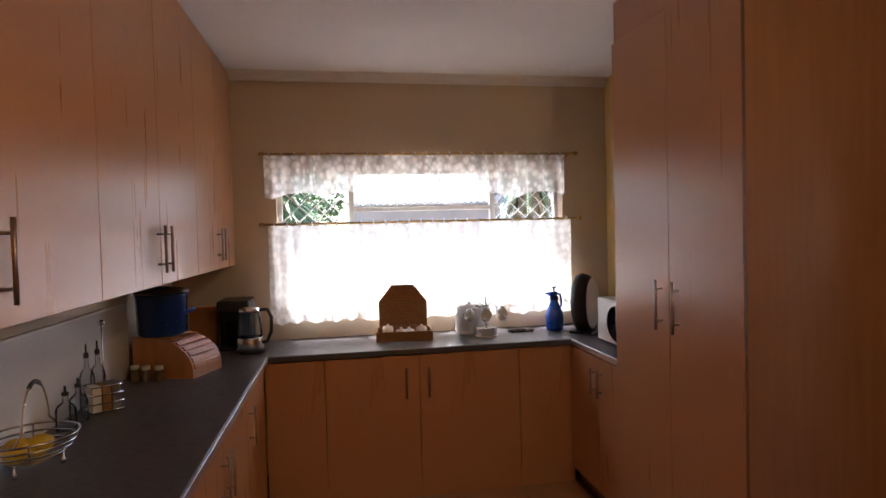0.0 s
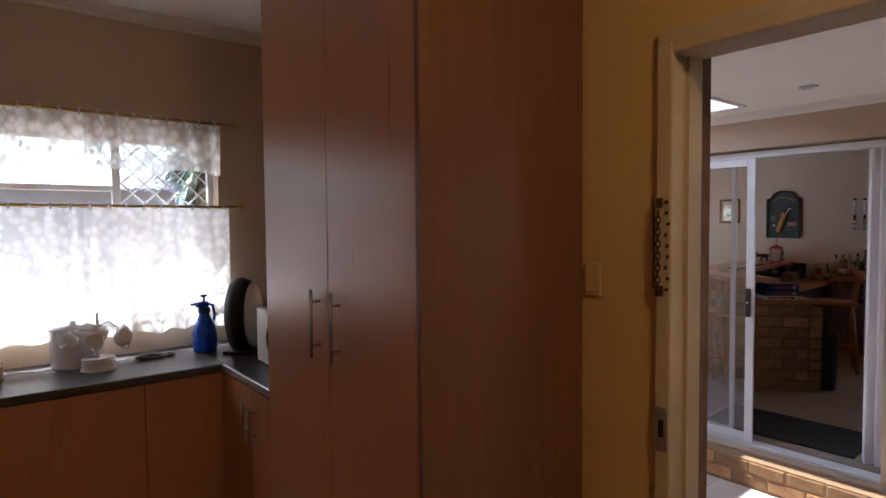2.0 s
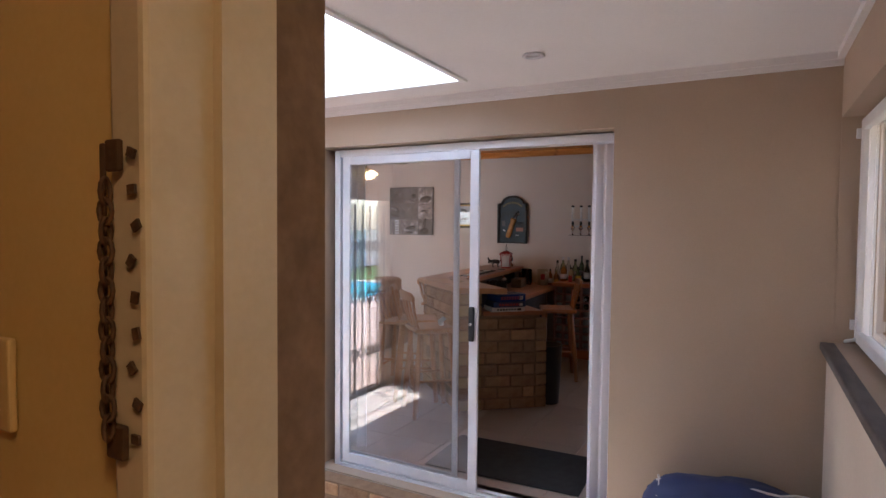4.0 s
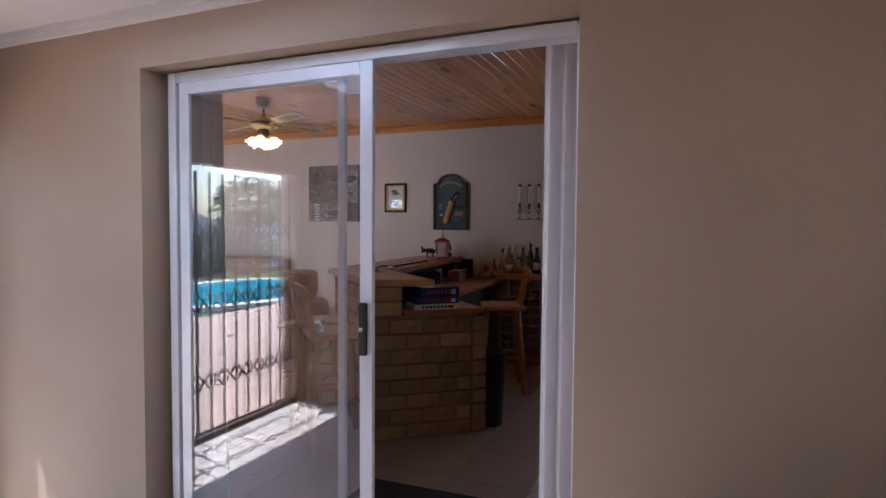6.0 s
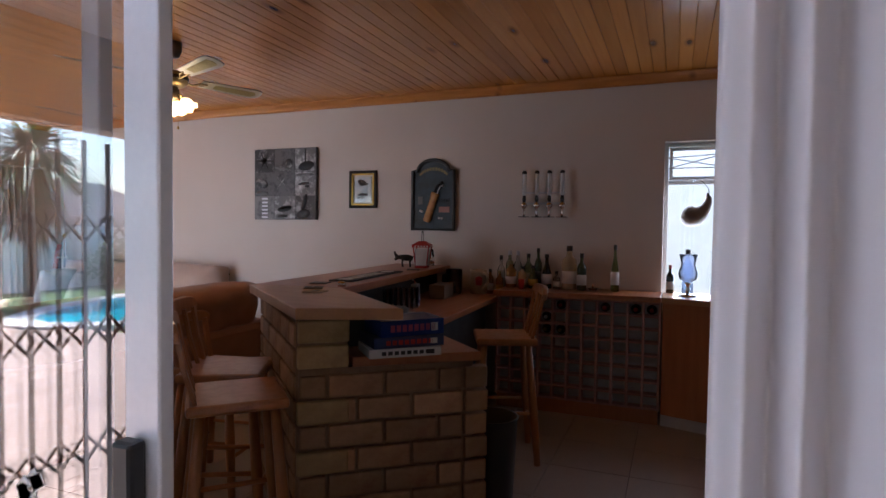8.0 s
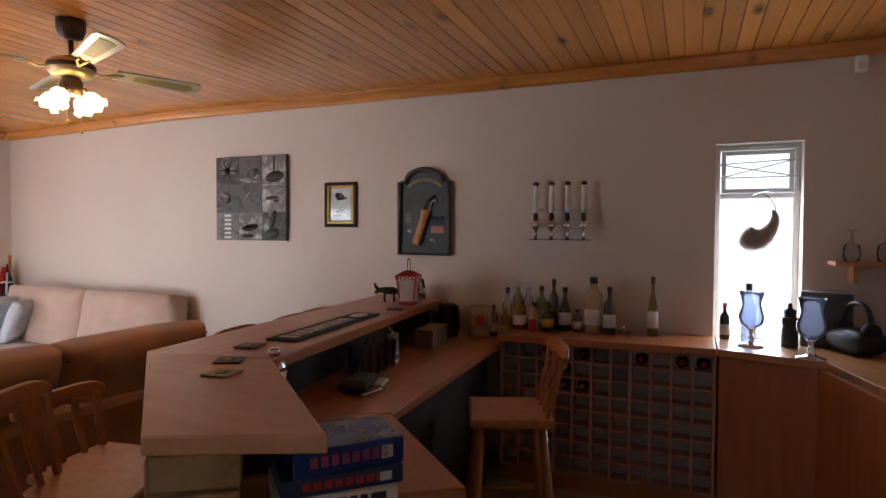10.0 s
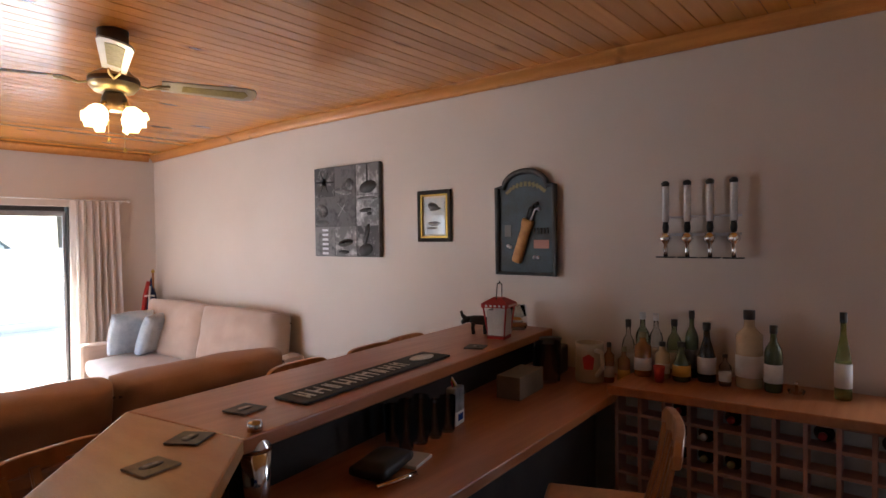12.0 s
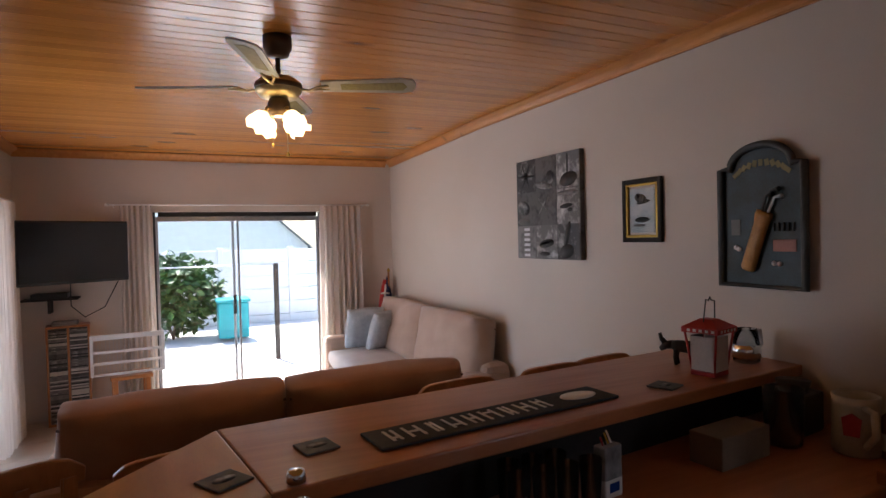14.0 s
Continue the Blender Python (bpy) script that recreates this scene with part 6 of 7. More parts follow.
part("roof", bm, RED_PAINT, ln)
for x, y, r in ((0, -1, 0), (1, 0, 90), (0, 1, 180), (-1, 0, 270)):
    p = part("glass_side", B((-0.055, -0.001, 0.02, 0.055, 0.001, 0.15)), mat("frosted_lantern_glass", (0.62, 0.56, 0.52), rough=0.3, bump=0) if r == 0 else bpy.data.materials["frosted_lantern_glass"], ln)
    p.matrix_basis = pose(x * 0.063, y * 0.063, 0, 0, 0, r)
    part("vent_row", B(*[(-0.06 + 0.03 * k, -0.0915, 0.170, -0.045 + 0.03 * k, -0.0905, 0.180) for k in range(5)]), LABEL_WHITE, ln).matrix_basis = pose(0, 0, 0, 0, 0, r)
part("wire_handle", T([(-0.05, 0, 0.20), (-0.025, 0, 0.29), (0.0, 0, 0.285), (0.012, 0, 0.297), (0.025, 0, 0.285), (0.055, 0, 0.28), (0.055, 0, 0.20)], r=0.003, segs=6), BLACK_IRON, ln)
fig = bmesh.new()
tube(fig, [(-0.07, 0, 0.075), (-0.03, 0, 0.082), (0.03, 0, 0.085), (0.06, 0, 0.09)], [0.02, 0.03, 0.028, 0.02], 10)
for x, y in ((-0.045, 0.016), (-0.05, -0.016), (0.035, 0.016), (0.03, -0.016)):
    tube(fig, [(x, y, 0.07), (x + 0.006, y, 0.035), (x, y, 0.0)], [0.013, 0.009, 0.010], 7)
tube(fig, [(0.055, 0, 0.09), (0.09, 0, 0.085), (0.115, 0, 0.065)], [0.02, 0.02, 0.011], 8)
tube(fig, [(0.085, 0, 0.09), (0.11, 0, 0.115), (0.118, 0, 0.14)], [0.017, 0.012, 0.009], 8)
tube(fig, [(-0.07, 0, 0.085), (-0.095, 0, 0.105), (-0.09, 0, 0.125)], [0.006, 0.004, 0.003], 6)
solid("animal_figurine", fig, BLACK_IRON, "small black cast animal figurine on the bar top", "figurine", at=(9.03, 4.08, BT), rz=125).scale = (0.8, 0.9, 0.9)
tk = thing("tankard", "glass beer tankard with a pewter handle", "tankard", (9.29, 3.99, BT))
part("glass_body", L([(0.05, 0), (0.052, 0.01), (0.055, 0.06), (0.042, 0.14), (0.038, 0.14), (0.05, 0.06), (0.045, 0.012), (0, 0.012)], 18), CLEAR, tk)
part("metal_band", L([(0.0565, 0.02), (0.057, 0.05), (0.053, 0.075)], 18), CHROME, tk)
part("handle", T([(0.04, 0, 0.13), (0.085, 0, 0.125), (0.095, 0, 0.07), (0.056, 0, 0.035)], r=0.008), ALU, tk)


# ---- ceiling fan ----
fan = thing("ceiling_fan", "brass ceiling fan with cane blades and lit tulip shades", "ceiling fan", (7.585, 5.10, -0.03))
part("canopy", L([(0.02, 2.50), (0.05, 2.51), (0.066, 2.55), (0.066, BC + 0.03)], 24), FAN_BROWN, fan)
part("down_rod", T([(0, 0, 2.36), (0, 0, 2.51)], r=0.012, segs=10), FAN_BROWN, fan)
part("motor", L([(0.05, 2.315), (0.085, 2.32), (0.105, 2.345), (0.105, 2.385), (0.07, 2.41), (0.02, 2.415)], 28), FAN_BRASS, fan)
part("motor_band", L([(0.107, 2.355), (0.109, 2.36), (0.109, 2.372), (0.107, 2.378)], 28), FAN_BROWN, fan)
part("switch_cup", L([(0.0, 2.225), (0.04, 2.23), (0.052, 2.25), (0.052, 2.29), (0.04, 2.315)], 22), FAN_BROWN, fan)
for k in range(4):
    a = -21 + k * 90
    blade_m = pose(0, 0, 2.36, 0, 0, a)
    bm = bmesh.new()
    outline = [(0.20, -0.048), (0.58, -0.066), (0.625, -0.055), (0.64, -0.02), (0.64, 0.02), (0.625, 0.055), (0.58, 0.066), (0.20, 0.048)]
    prism(bm, outline, -0.004, 0.004, 0.002)
    turned(bm, pose(0, 0, 0.01, -14, 0, 0))
    b = part("blade", bm, OLIVE_BLADE, fan)
    b.matrix_basis = blade_m
    bm = bmesh.new()
    prism(bm, [(0.29, -0.026), (0.58, -0.036), (0.60, 0.0), (0.58, 0.036), (0.29, 0.026)], -0.0062, -0.0045)
    part("cane_panel", turned(bm, pose(0, 0, 0.01, -14, 0, 0)), CANE, b, "woven cane panel")
    part("blade_iron", T([(0.09, 0, 0.0), (0.14, 0.0, -0.012), (0.18, 0.02, 0.0), (0.235, 0.022, 0.004)], [(0.09, 0, 0.0), (0.14, 0.0, -0.012), (0.18, -0.02, 0.0), (0.235, -0.022, 0.004)], r=0.006, segs=6), FAN_BRASS, b)
for k in range(4):
    a = math.radians(25 + 90 * k)
    arm = part("lamp_arm", T([(0.045 * math.cos(a), 0.045 * math.sin(a), 2.26), (0.065 * math.cos(a), 0.065 * math.sin(a), 2.262), (0.075 * math.cos(a), 0.075 * math.sin(a), 2.235)], r=0.008, segs=7), BRASS, fan)
    bm = bmesh.new()
    segs, prof = 24, [(0.022, 0.0), (0.045, -0.02), (0.056, -0.05), (0.056, -0.075), (0.070, -0.10)]
    rings = []
    for j, (r, z) in enumerate(prof):
        rings.append([bm.verts.new(((r * (1 + (0.10 * math.sin(6 * 2 * math.pi * i / segs) if j == 4 else 0.0))) * math.cos(2 * math.pi * i / segs), r * math.sin(2 * math.pi * i / segs), z + (0.012 * math.sin(6 * 2 * math.pi * i / segs) if j == 4 else 0))) for i in range(segs)])
    for p_, q_ in zip(rings, rings[1:]):
        for i in range(segs):
            f = bm.faces.new((p_[i], p_[(i + 1) % segs], q_[(i + 1) % segs], q_[i]))
            f.smooth = True
    sd_ = part("shade", bm, SHADE, arm, "lit frosted tulip glass shade")
    sd_.matrix_basis = Matrix.Translation((0.075 * math.cos(a), 0.075 * math.sin(a), 2.235)) @ pose(0, 0, 0, 0, 0, math.degrees(a)) @ pose(0, 0, 0, 0, -38, 0) @ Matrix.Scale(0.78, 4)
for x, y, z in ((0.03, -0.03, 2.06), (-0.035, -0.02, 2.10)):
    part("pull_chain", T([(x, y, 2.24), (x, y, z)], r=0.0015, segs=5), BRASS, fan)
    part("pull_knob", L([(0, 0), (0.008, 0.004), (0.005, 0.02), (0, 0.022)], 10, (x, y, z - 0.02)), GOLD, fan)
lamp = new("fan_light", bpy.data.lights.new("fan_light", "POINT"))
lamp.data.energy, lamp.data.color, lamp.data.shadow_soft_size = 1.0, (1.0, 0.72, 0.4), 0.025
lamp.location = (7.585, 5.10, 2.17)

# unseen kitchen ceiling lamp, added behind the first step of the walk for warmth
kl = thing("ceiling_lamp", "added round opal glass ceiling lamp, lit, out of view", "ceiling light", (1.55, 0.25, KC))
part("base", L([(0.13, -0.02), (0.13, 0.0)], 28), WHITE_PAINT, kl)
part("bowl", smooth(L([(0.0, -0.11), (0.06, -0.102), (0.11, -0.075), (0.14, -0.03), (0.14, -0.021), (0, -0.0205)], 28)), glow("lit_opal_bowl", (1.0, 0.66, 0.32), 18.0), kl)


# ---- bottles on the back counter ----
def bottle(x, y, h, r, body, cap, label_mat=None, kind=0, z=LT, name="bottle", label="glass spirits bottle with a paper label"):
    if y < 3.29 and z == LT:
        z, h = BK + 0.0005, h - 0.03
    b = thing(name, label, "bottle", (x, y, z), group="bottles on the back counter")
    if kind == 0:
        prof = [(r * 0.92, 0), (r, 0.006), (r, h * 0.58), (r * 0.85, h * 0.66), (r * 0.38, h * 0.76), (r * 0.34, h * 0.90)]
    elif kind == 1:
        prof = [(r * 0.95, 0), (r, 0.006), (r, h * 0.68), (r * 0.5, h * 0.76), (r * 0.40, h * 0.80), (r * 0.40, h * 0.90)]
    else:
        prof = [(r * 0.9, 0), (r, 0.006), (r * 0.96, h * 0.42), (r * 0.6, h * 0.62), (r * 0.36, h * 0.74), (r * 0.32, h * 0.90)]
    part("glass_body", L(prof, 18), body, b)
    part("cap", L([(r * 0.42, h * 0.88), (r * 0.44, h * 0.89), (r * 0.44, h), (0, h)], 14), cap, b)
    if label_mat:
        part("paper_label", L([(r * 1.012, h * 0.14), (r * 1.012, h * 0.42)], 18), label_mat, b)
    return b


RED_CAP, BLUE_CAP = RED_PAINT, BLUE_ENAMEL
LIQ_AMBER = mat("amber_spirit", (0.26, 0.115, 0.03), (0.18, 0.07, 0.018), rough=0.08, bump=0, coat=0.5)
LIQ_DARK = mat("dark_bottle_glass", (0.012, 0.012, 0.010), (0.02, 0.018, 0.012), rough=0.08, bump=0, coat=0.5)
LIQ_GREEN = mat("green_bottle_glass", (0.06, 0.085, 0.04), (0.035, 0.05, 0.022), rough=0.08, bump=0, coat=0.5)
LIQ_PALE = mat("pale_liqueur", (0.46, 0.36, 0.23), (0.36, 0.27, 0.16), rough=0.12, bump=0, coat=0.4)
YLABEL = mat("yellow_label", (0.5, 0.3, 0.03), (0.4, 0.22, 0.02), rough=0.6, bump=0)
PALE_GREEN = thin_glass("pale_green_glass", (0.62, 0.64, 0.36), 0.3, (0.42, 0.42, 0.2))
TINTED = thin_glass("faint_green_glass", (0.72, 0.80, 0.66), 0.08, (0.4, 0.42, 0.3))
for spec in (
        (9.22, 3.41, 0.20, 0.026, LIQ_AMBER, BLACK, LABEL_WHITE, 1), (9.31, 3.345, 0.31, 0.032, CLEAR, BLACK, LABEL_WHITE, 0), (9.20, 3.325, 0.19, 0.030, LIQ_AMBER, GOLD_DULL, YLABEL, 1),
        (9.32, 3.275, 0.32, 0.034, TINTED, ALU, LABEL_WHITE, 0), (9.31, 3.205, 0.32, 0.032, CLEAR, ALU, LABEL_WHITE, 0), (9.21, 3.235, 0.24, 0.040, LIQ_AMBER, GOLD_DULL, LABEL_WHITE, 1),
        (9.30, 3.115, 0.30, 0.034, TINTED, BLACK, LABEL_WHITE, 0), (9.22, 3.145, 0.20, 0.034, LIQ_PALE, BLACK, LABEL_WHITE, 1), (9.32, 3.04, 0.345, 0.030, LIQ_GREEN, BLACK, GREYS[2], 0),
        (9.21, 3.055, 0.21, 0.040, LIQ_GREEN, BLACK, YLABEL, 2), (9.27, 2.96, 0.30, 0.040, LIQ_DARK, BLACK, LABEL_WHITE, 2), (9.24, 2.875, 0.17, 0.026, CLEAR, BLACK, LABEL_WHITE, 0),
        (9.28, 2.785, 0.37, 0.055, LIQ_PALE, BLACK, LABEL_WHITE, 1), (9.25, 2.685, 0.315, 0.036, LIQ_GREEN, BLACK, LABEL_WHITE, 0)):
    bottle(*spec)
bottle(9.28, 2.44, 0.385, 0.031, PALE_GREEN, BLACK, LABEL_WHITE, 2, label="pale green wine bottle standing on the back counter")
cup = thing("shot_cup", "small red plastic cup", "cup", (9.13, 3.13, BK))
part("cup_wall", L([(0.02, 0), (0.026, 0.075), (0.023, 0.075), (0.018, 0.005), (0, 0.005)], 16), RED_PAINT, cup)
bj = thing("stopper_dish", "small glass dish with a bottle stopper", "dish", (9.25, 2.60, BK))
part("dish", L([(0.025, 0), (0.034, 0.02), (0.03, 0.02), (0.02, 0.005), (0, 0.005)], 16), CLEAR, bj)
part("stopper", L([(0.006, 0.006), (0.006, 0.04), (0.012, 0.05), (0, 0.058)], 10), CHROME, bj)
mg = thing("beer_mug", "cream pottery beer mug with a painted crest", "mug", (9.19, 3.50, LT), -160)
mg.scale = (1.1, 1.1, 1.18)
part("body", L([(0.06, 0), (0.066, 0.01), (0.062, 0.14), (0.066, 0.165), (0.058, 0.165), (0.055, 0.02), (0, 0.02)], 22), mat("cream_pottery", (0.46, 0.38, 0.27), (0.36, 0.28, 0.19), rough=0.35, scale=12, bump=0.05), mg)
part("handle", T([(0.05, 0.03, 0.14), (0.09, 0.06, 0.14), (0.10, 0.065, 0.08), (0.055, 0.035, 0.035)], r=0.010), bpy.data.materials["cream_pottery"], mg)
part("crest", upright_slab([(-0.02, 0.06), (0.02, 0.06), (0.026, 0.11), (0, 0.125), (-0.026, 0.11)], 0.0645, 0.067), RED_PAINT, mg)
bl = thing("blender_jug", "clear blender jug standing in the bar corner", "jug", (9.05, 3.66, LT))
part("jug", L([(0.05, 0), (0.06, 0.01), (0.066, 0.20), (0.062, 0.20), (0.05, 0.015), (0, 0.015)], 20), CLEAR, bl)
part("filling", L([(0.045, 0.016), (0.052, 0.10), (0, 0.10)], 18), GREYS[2], bl)
solid("cardboard_box", B((-0.13, -0.06, 0, 0.13, 0.06, 0.105), bevel=0.004), mat("grey_brown_card", (0.2, 0.15, 0.11), (0.15, 0.11, 0.08), rough=0.8), "brown cardboard box on the work shelf", "box", at=(8.78, 3.66, LT), rz=6)
ap = thing("black_appliance", "black coffee machine in the bar corner", "appliance", (9.22, 3.74, LT), 8)
part("body", B((-0.09, -0.07, 0, 0.09, 0.07, 0.15), bevel=0.012), BLACK, ap)
part("hopper", L([(0.05, 0.15), (0.06, 0.19), (0, 0.191)], 16), BLACK, ap)
for k in range(7):
    x, y = 7.92 + 0.078 * (k % 4) + 0.02 * (k // 4), 3.60 + 0.085 * (k // 4)
    g = thing("tall_glass", "clear tall drinking glass on the work shelf", "glass", (x, y, LT), group="glasses under the bar top")
    part("tumbler", L([(0.024, 0), (0.026, 0.003), (0.032, 0.135), (0.030, 0.135), (0.024, 0.008), (0, 0.008)], 16), CLEAR, g)
tin = thing("snack_tin", "printed white and blue snack tin", "tin", (8.24, 3.63, LT), 10)
part("can", B((-0.038, -0.022, 0, 0.038, 0.022, 0.15), bevel=0.006), GREYS[1], tin)
part("printed_band", B((-0.0385, -0.0225, 0.0, 0.0385, 0.0225, 0.06), bevel=0.006), LABEL_WHITE, tin)
part("printed_motif", B((-0.02, -0.0232, 0.018, 0.022, -0.0226, 0.045)), BLUE_ENAMEL, tin)
for k in range(4):
    part("straw", T([(-0.02 + 0.012 * k, 0, 0.15), (-0.03 + 0.02 * k, 0.01 * k, 0.175)], r=0.003, segs=6), [RED_PAINT, GREEN_GLASS, YLABEL, LABEL_WHITE][k], tin)
gd = thing("gadget_pile", "black bar gadgets heaped on the work shelf", "bar tools", (7.72, 3.52, LT), 15)
part("case", smooth(pillow(0.20, 0.13, 0.06, 3, 8), True), BLACK, gd).matrix_basis = pose(0, 0, 0.031)
part("booklet", B((0.06, -0.09, 0, 0.18, -0.01, 0.012), bevel=0.002), LABEL_WHITE, gd)
part("opener", T([(-0.12, -0.05, 0.01), (-0.02, -0.10, 0.012), (0.02, -0.11, 0.01)], r=0.008), CHROME, gd)
solid("magazine", B((-0.07, -0.09, 0, 0.07, 0.09, 0.008), bevel=0.002), BLUE_ENAMEL, "blue magazine lying on the bar shelf", "magazine", at=(7.10, 3.16, LT + 0.0005), rz=40)
solid("magazine", B((-0.10, -0.13, 0, 0.10, 0.13, 0.007), bevel=0.002), GREYS[2], "grey magazine lying on the bar shelf", "magazine", at=(7.23, 3.32, LT + 0.0005), rz=62)

# board games on the wing shelf
for k, (w, d, h, m_, band, lbl) in enumerate(((0.30, 0.21, 0.036, LABEL_WHITE, BLACK, "white board game box with dark lettering"), (0.30, 0.20, 0.044, NAVY, RED_PAINT, "dark navy board game box"), (0.28, 0.19, 0.065, BLUE_ENAMEL, mat("pink_print", (0.3, 0.05, 0.12), rough=0.5), "blue board game box"))):
    gz = LT + 0.0005 + (0, 0.0365, 0.081)[k]
    g = thing("board_game", lbl + " stacked on the bar shelf", "board game", (6.87 + 0.01 * k, 3.08 - 0.006 * k, gz), -48 + 4 * k, group="board games")
    part("box_body", B((-w / 2, -d / 2, 0, w / 2, d / 2, h), bevel=0.002), m_, g)
    part("lettering", B(*[(-0.10 + 0.026 * q, -d / 2 - 0.0012, h * 0.3, -0.082 + 0.026 * q, -d / 2 - 0.0002, h * 0.72) for q in range(8)]), band, g)
    part("emblem", B((w / 2 - 0.06, -d / 2 - 0.0012, h * 0.25, w / 2 - 0.03, -d / 2 - 0.0002, h * 0.75)), LABEL_WHITE if k else BLACK, g)
solid("black_speaker", B((-0.10, -0.07, 0, 0.10, 0.07, 0.15), bevel=0.006), BLACK, "black box speaker on the bar shelf", "speaker", at=(6.95, 3.38, LT + 0.0005), rz=45)
bn = thing("waste_bin", "black plastic bin beside the brick pier", "bin", (7.22, 2.78 + 0.0, 0))
part("bucket", L([(0.09, 0), (0.095, 0.005), (0.12, 0.52), (0.125, 0.53), (0.115, 0.53), (0.09, 0.02), (0, 0.02)], 22), BLACK, bn)


# ---- corner counter by the window ----
LILAC_GLASS = thin_glass("pale_lilac_glass", (0.82, 0.85, 0.91), 0.10)


def goblet(x, y, h, rz=0):
    g = thing("glass_goblet", "large hurricane glass on a chrome foot", "glass", (x, y, BK), group="goblets by the window")
    part("foot", L([(0.065, 0), (0.066, 0.006), (0.03, 0.018), (0.012, 0.03), (0.018, 0.05), (0.011, 0.065), (0.014, 0.085), (0.03, 0.10)], 22), CHROME, g)
    part("bowl", L([(0.025, 0.10), (0.058, 0.125), (0.066, 0.165), (0.052, 0.21), (0.046, 0.235), (0.064, h), (0.062, h), (0.043, 0.235), (0.049, 0.21), (0.063, 0.165), (0.055, 0.128), (0.02, 0.104)], 26), LILAC_GLASS, g)


goblet(9.17, 1.93, 0.30), goblet(8.93, 1.66 + 0.03, 0.30)
bottle(9.36, 2.05, 0.24, 0.028, LIQ_DARK, RED_CAP, LABEL_WHITE, 0, label="brown beer bottle on the window counter")
bottle(9.33, 1.93, 0.36, 0.040, thin_glass("blue_grey_bottle", (0.42, 0.48, 0.60), 0.25, (0.35, 0.4, 0.5)), BLACK, None, 0, label="blue-grey glass bottle in front of the window")
wb = thing("water_bottle", "black plastic sports bottle", "bottle", (9.24, 1.74, BK))
part("body", L([(0.04, 0), (0.042, 0.005), (0.042, 0.10), (0.036, 0.115), (0.042, 0.13), (0.042, 0.16), (0.03, 0.165)], 18), BLACK, wb)
part("cap", L([(0.03, 0.165), (0.032, 0.20), (0.012, 0.21), (0.012, 0.235), (0, 0.24)], 16), BLACK, wb)
solid("black_case", B((-0.12, -0.06, 0, 0.12, 0.06, 0.30), bevel=0.01), mat("grey_case", (0.12, 0.11, 0.12), (0.08, 0.075, 0.08), rough=0.7), "dark grey case in the corner by the window", "case", at=(9.34, 1.56, BK), rz=85)
hp = thing("head_phones", "black headphones and gear heaped on the counter", "headphones", (9.18, 1.45, BK), 30)
part("band", T([(0.085 * math.cos(a), 0, 0.16 + 0.10 * math.sin(a)) for a in [k * math.pi / 10 for k in range(11)]], r=0.014), BLACK, hp)
for x in (-0.085, 0.085):
    part("cup", L([(0.045, -0.02), (0.05, 0.0), (0.045, 0.02), (0, 0.02)], 18, m=pose(x, 0, 0.12, 0, 90, 0)), BLACK, hp)
part("pouch", turned(pillow(0.24, 0.18, 0.13, 5, 8), pose(0, 0, 0.065)), BLACK, hp)
sf = thing("glass_shelf", "short pine wall shelf with upturned glasses", "shelf", (X, 1.25, 1.365))
part("board", B((-0.20, -0.33, 0, -0.001, 0.29, 0.022), bevel=0.003), PINE, sf)
part("bracket", B((-0.15, 0.18, -0.09, -0.002, 0.20, -0.001)), PINE, sf)
for y in (0.20, 0.05, -0.10):
    g = thing("wine_glass", "clear wine glass on the wall shelf", "glass", (X - 0.11, 1.25 + y, 1.388), group="glasses on the shelf")
    part("bowl", L([(0.034, 0.0), (0.042, 0.04), (0.036, 0.085), (0.006, 0.105), (0.004, 0.16), (0.03, 0.168), (0.0, 0.17)], 18), CLEAR, g)

gr = bmesh.new()
tube(gr, [(0, 0.10, -0.095), (0, 0.088, -0.098), (0, 0.06, -0.10), (0, 0.025, -0.10), (0, -0.01, -0.095), (0, -0.04, -0.075), (0, -0.068, -0.04), (0, -0.085, 0.0), (0, -0.088, 0.035), (0, -0.08, 0.06), (0, -0.075, 0.07)], [0.012, 0.046, 0.074, 0.080, 0.073, 0.055, 0.038, 0.028, 0.021, 0.012, 0.005], 16)
gourd = thing("hanging_gourd", "dried brown calabash gourd hung in the window", "gourd", (9.44, 1.885, 1.60))
part("gourd_body", gr, mat("dried_gourd", (0.30, 0.23, 0.19), (0.2, 0.145, 0.115), rough=0.5, scale=14, bump=0.3), gourd)
part("cord", T([(0, -0.09, 0.06), (0, -0.085, 0.10), (0, -0.05, 0.15), (0.02, -0.03, 0.165), (0.06, -0.02, 0.16)], r=0.003, segs=5), BARK, gourd)

fr = thing("fridge", "tall silver-grey fridge freezer beside the bar", "fridge", (7.06, 1.36, 0))
part("cabinet", B((-0.33, -0.40, 0.03, 0.33, 0.325, 1.78), bevel=0.012), FRIDGE_GREY, fr)
for z0, z1, hz in ((0.06, 0.66, 0.46), (0.67, 1.77, 0.74)):
    dr = part("door", B((-0.33, 0.328, z0, 0.33, 0.385, z1), bevel=0.014), FRIDGE_GREY, fr)
    part("handle", T([(0.28, 0.386, hz), (0.28, 0.415, hz + 0.02), (0.28, 0.415, hz + 0.16), (0.28, 0.386, hz + 0.18)], r=0.009), WHITE_PLASTIC, dr)
for x in (-0.28, 0.28):
    for y in (-0.34, 0.27):
        part("foot", L([(0.02, 0), (0.02, 0.03)], 10, (x, y, 0)), BLACK, fr)
sn = thing("alarm_sensor", "small white alarm sensor high on the wall", "sensor", (9.429, 1.41, 2.45))
part("case", B((-0.045, -0.03, -0.045, 0, 0.03, 0.045), bevel=0.012), WHITE_PLASTIC, sn)
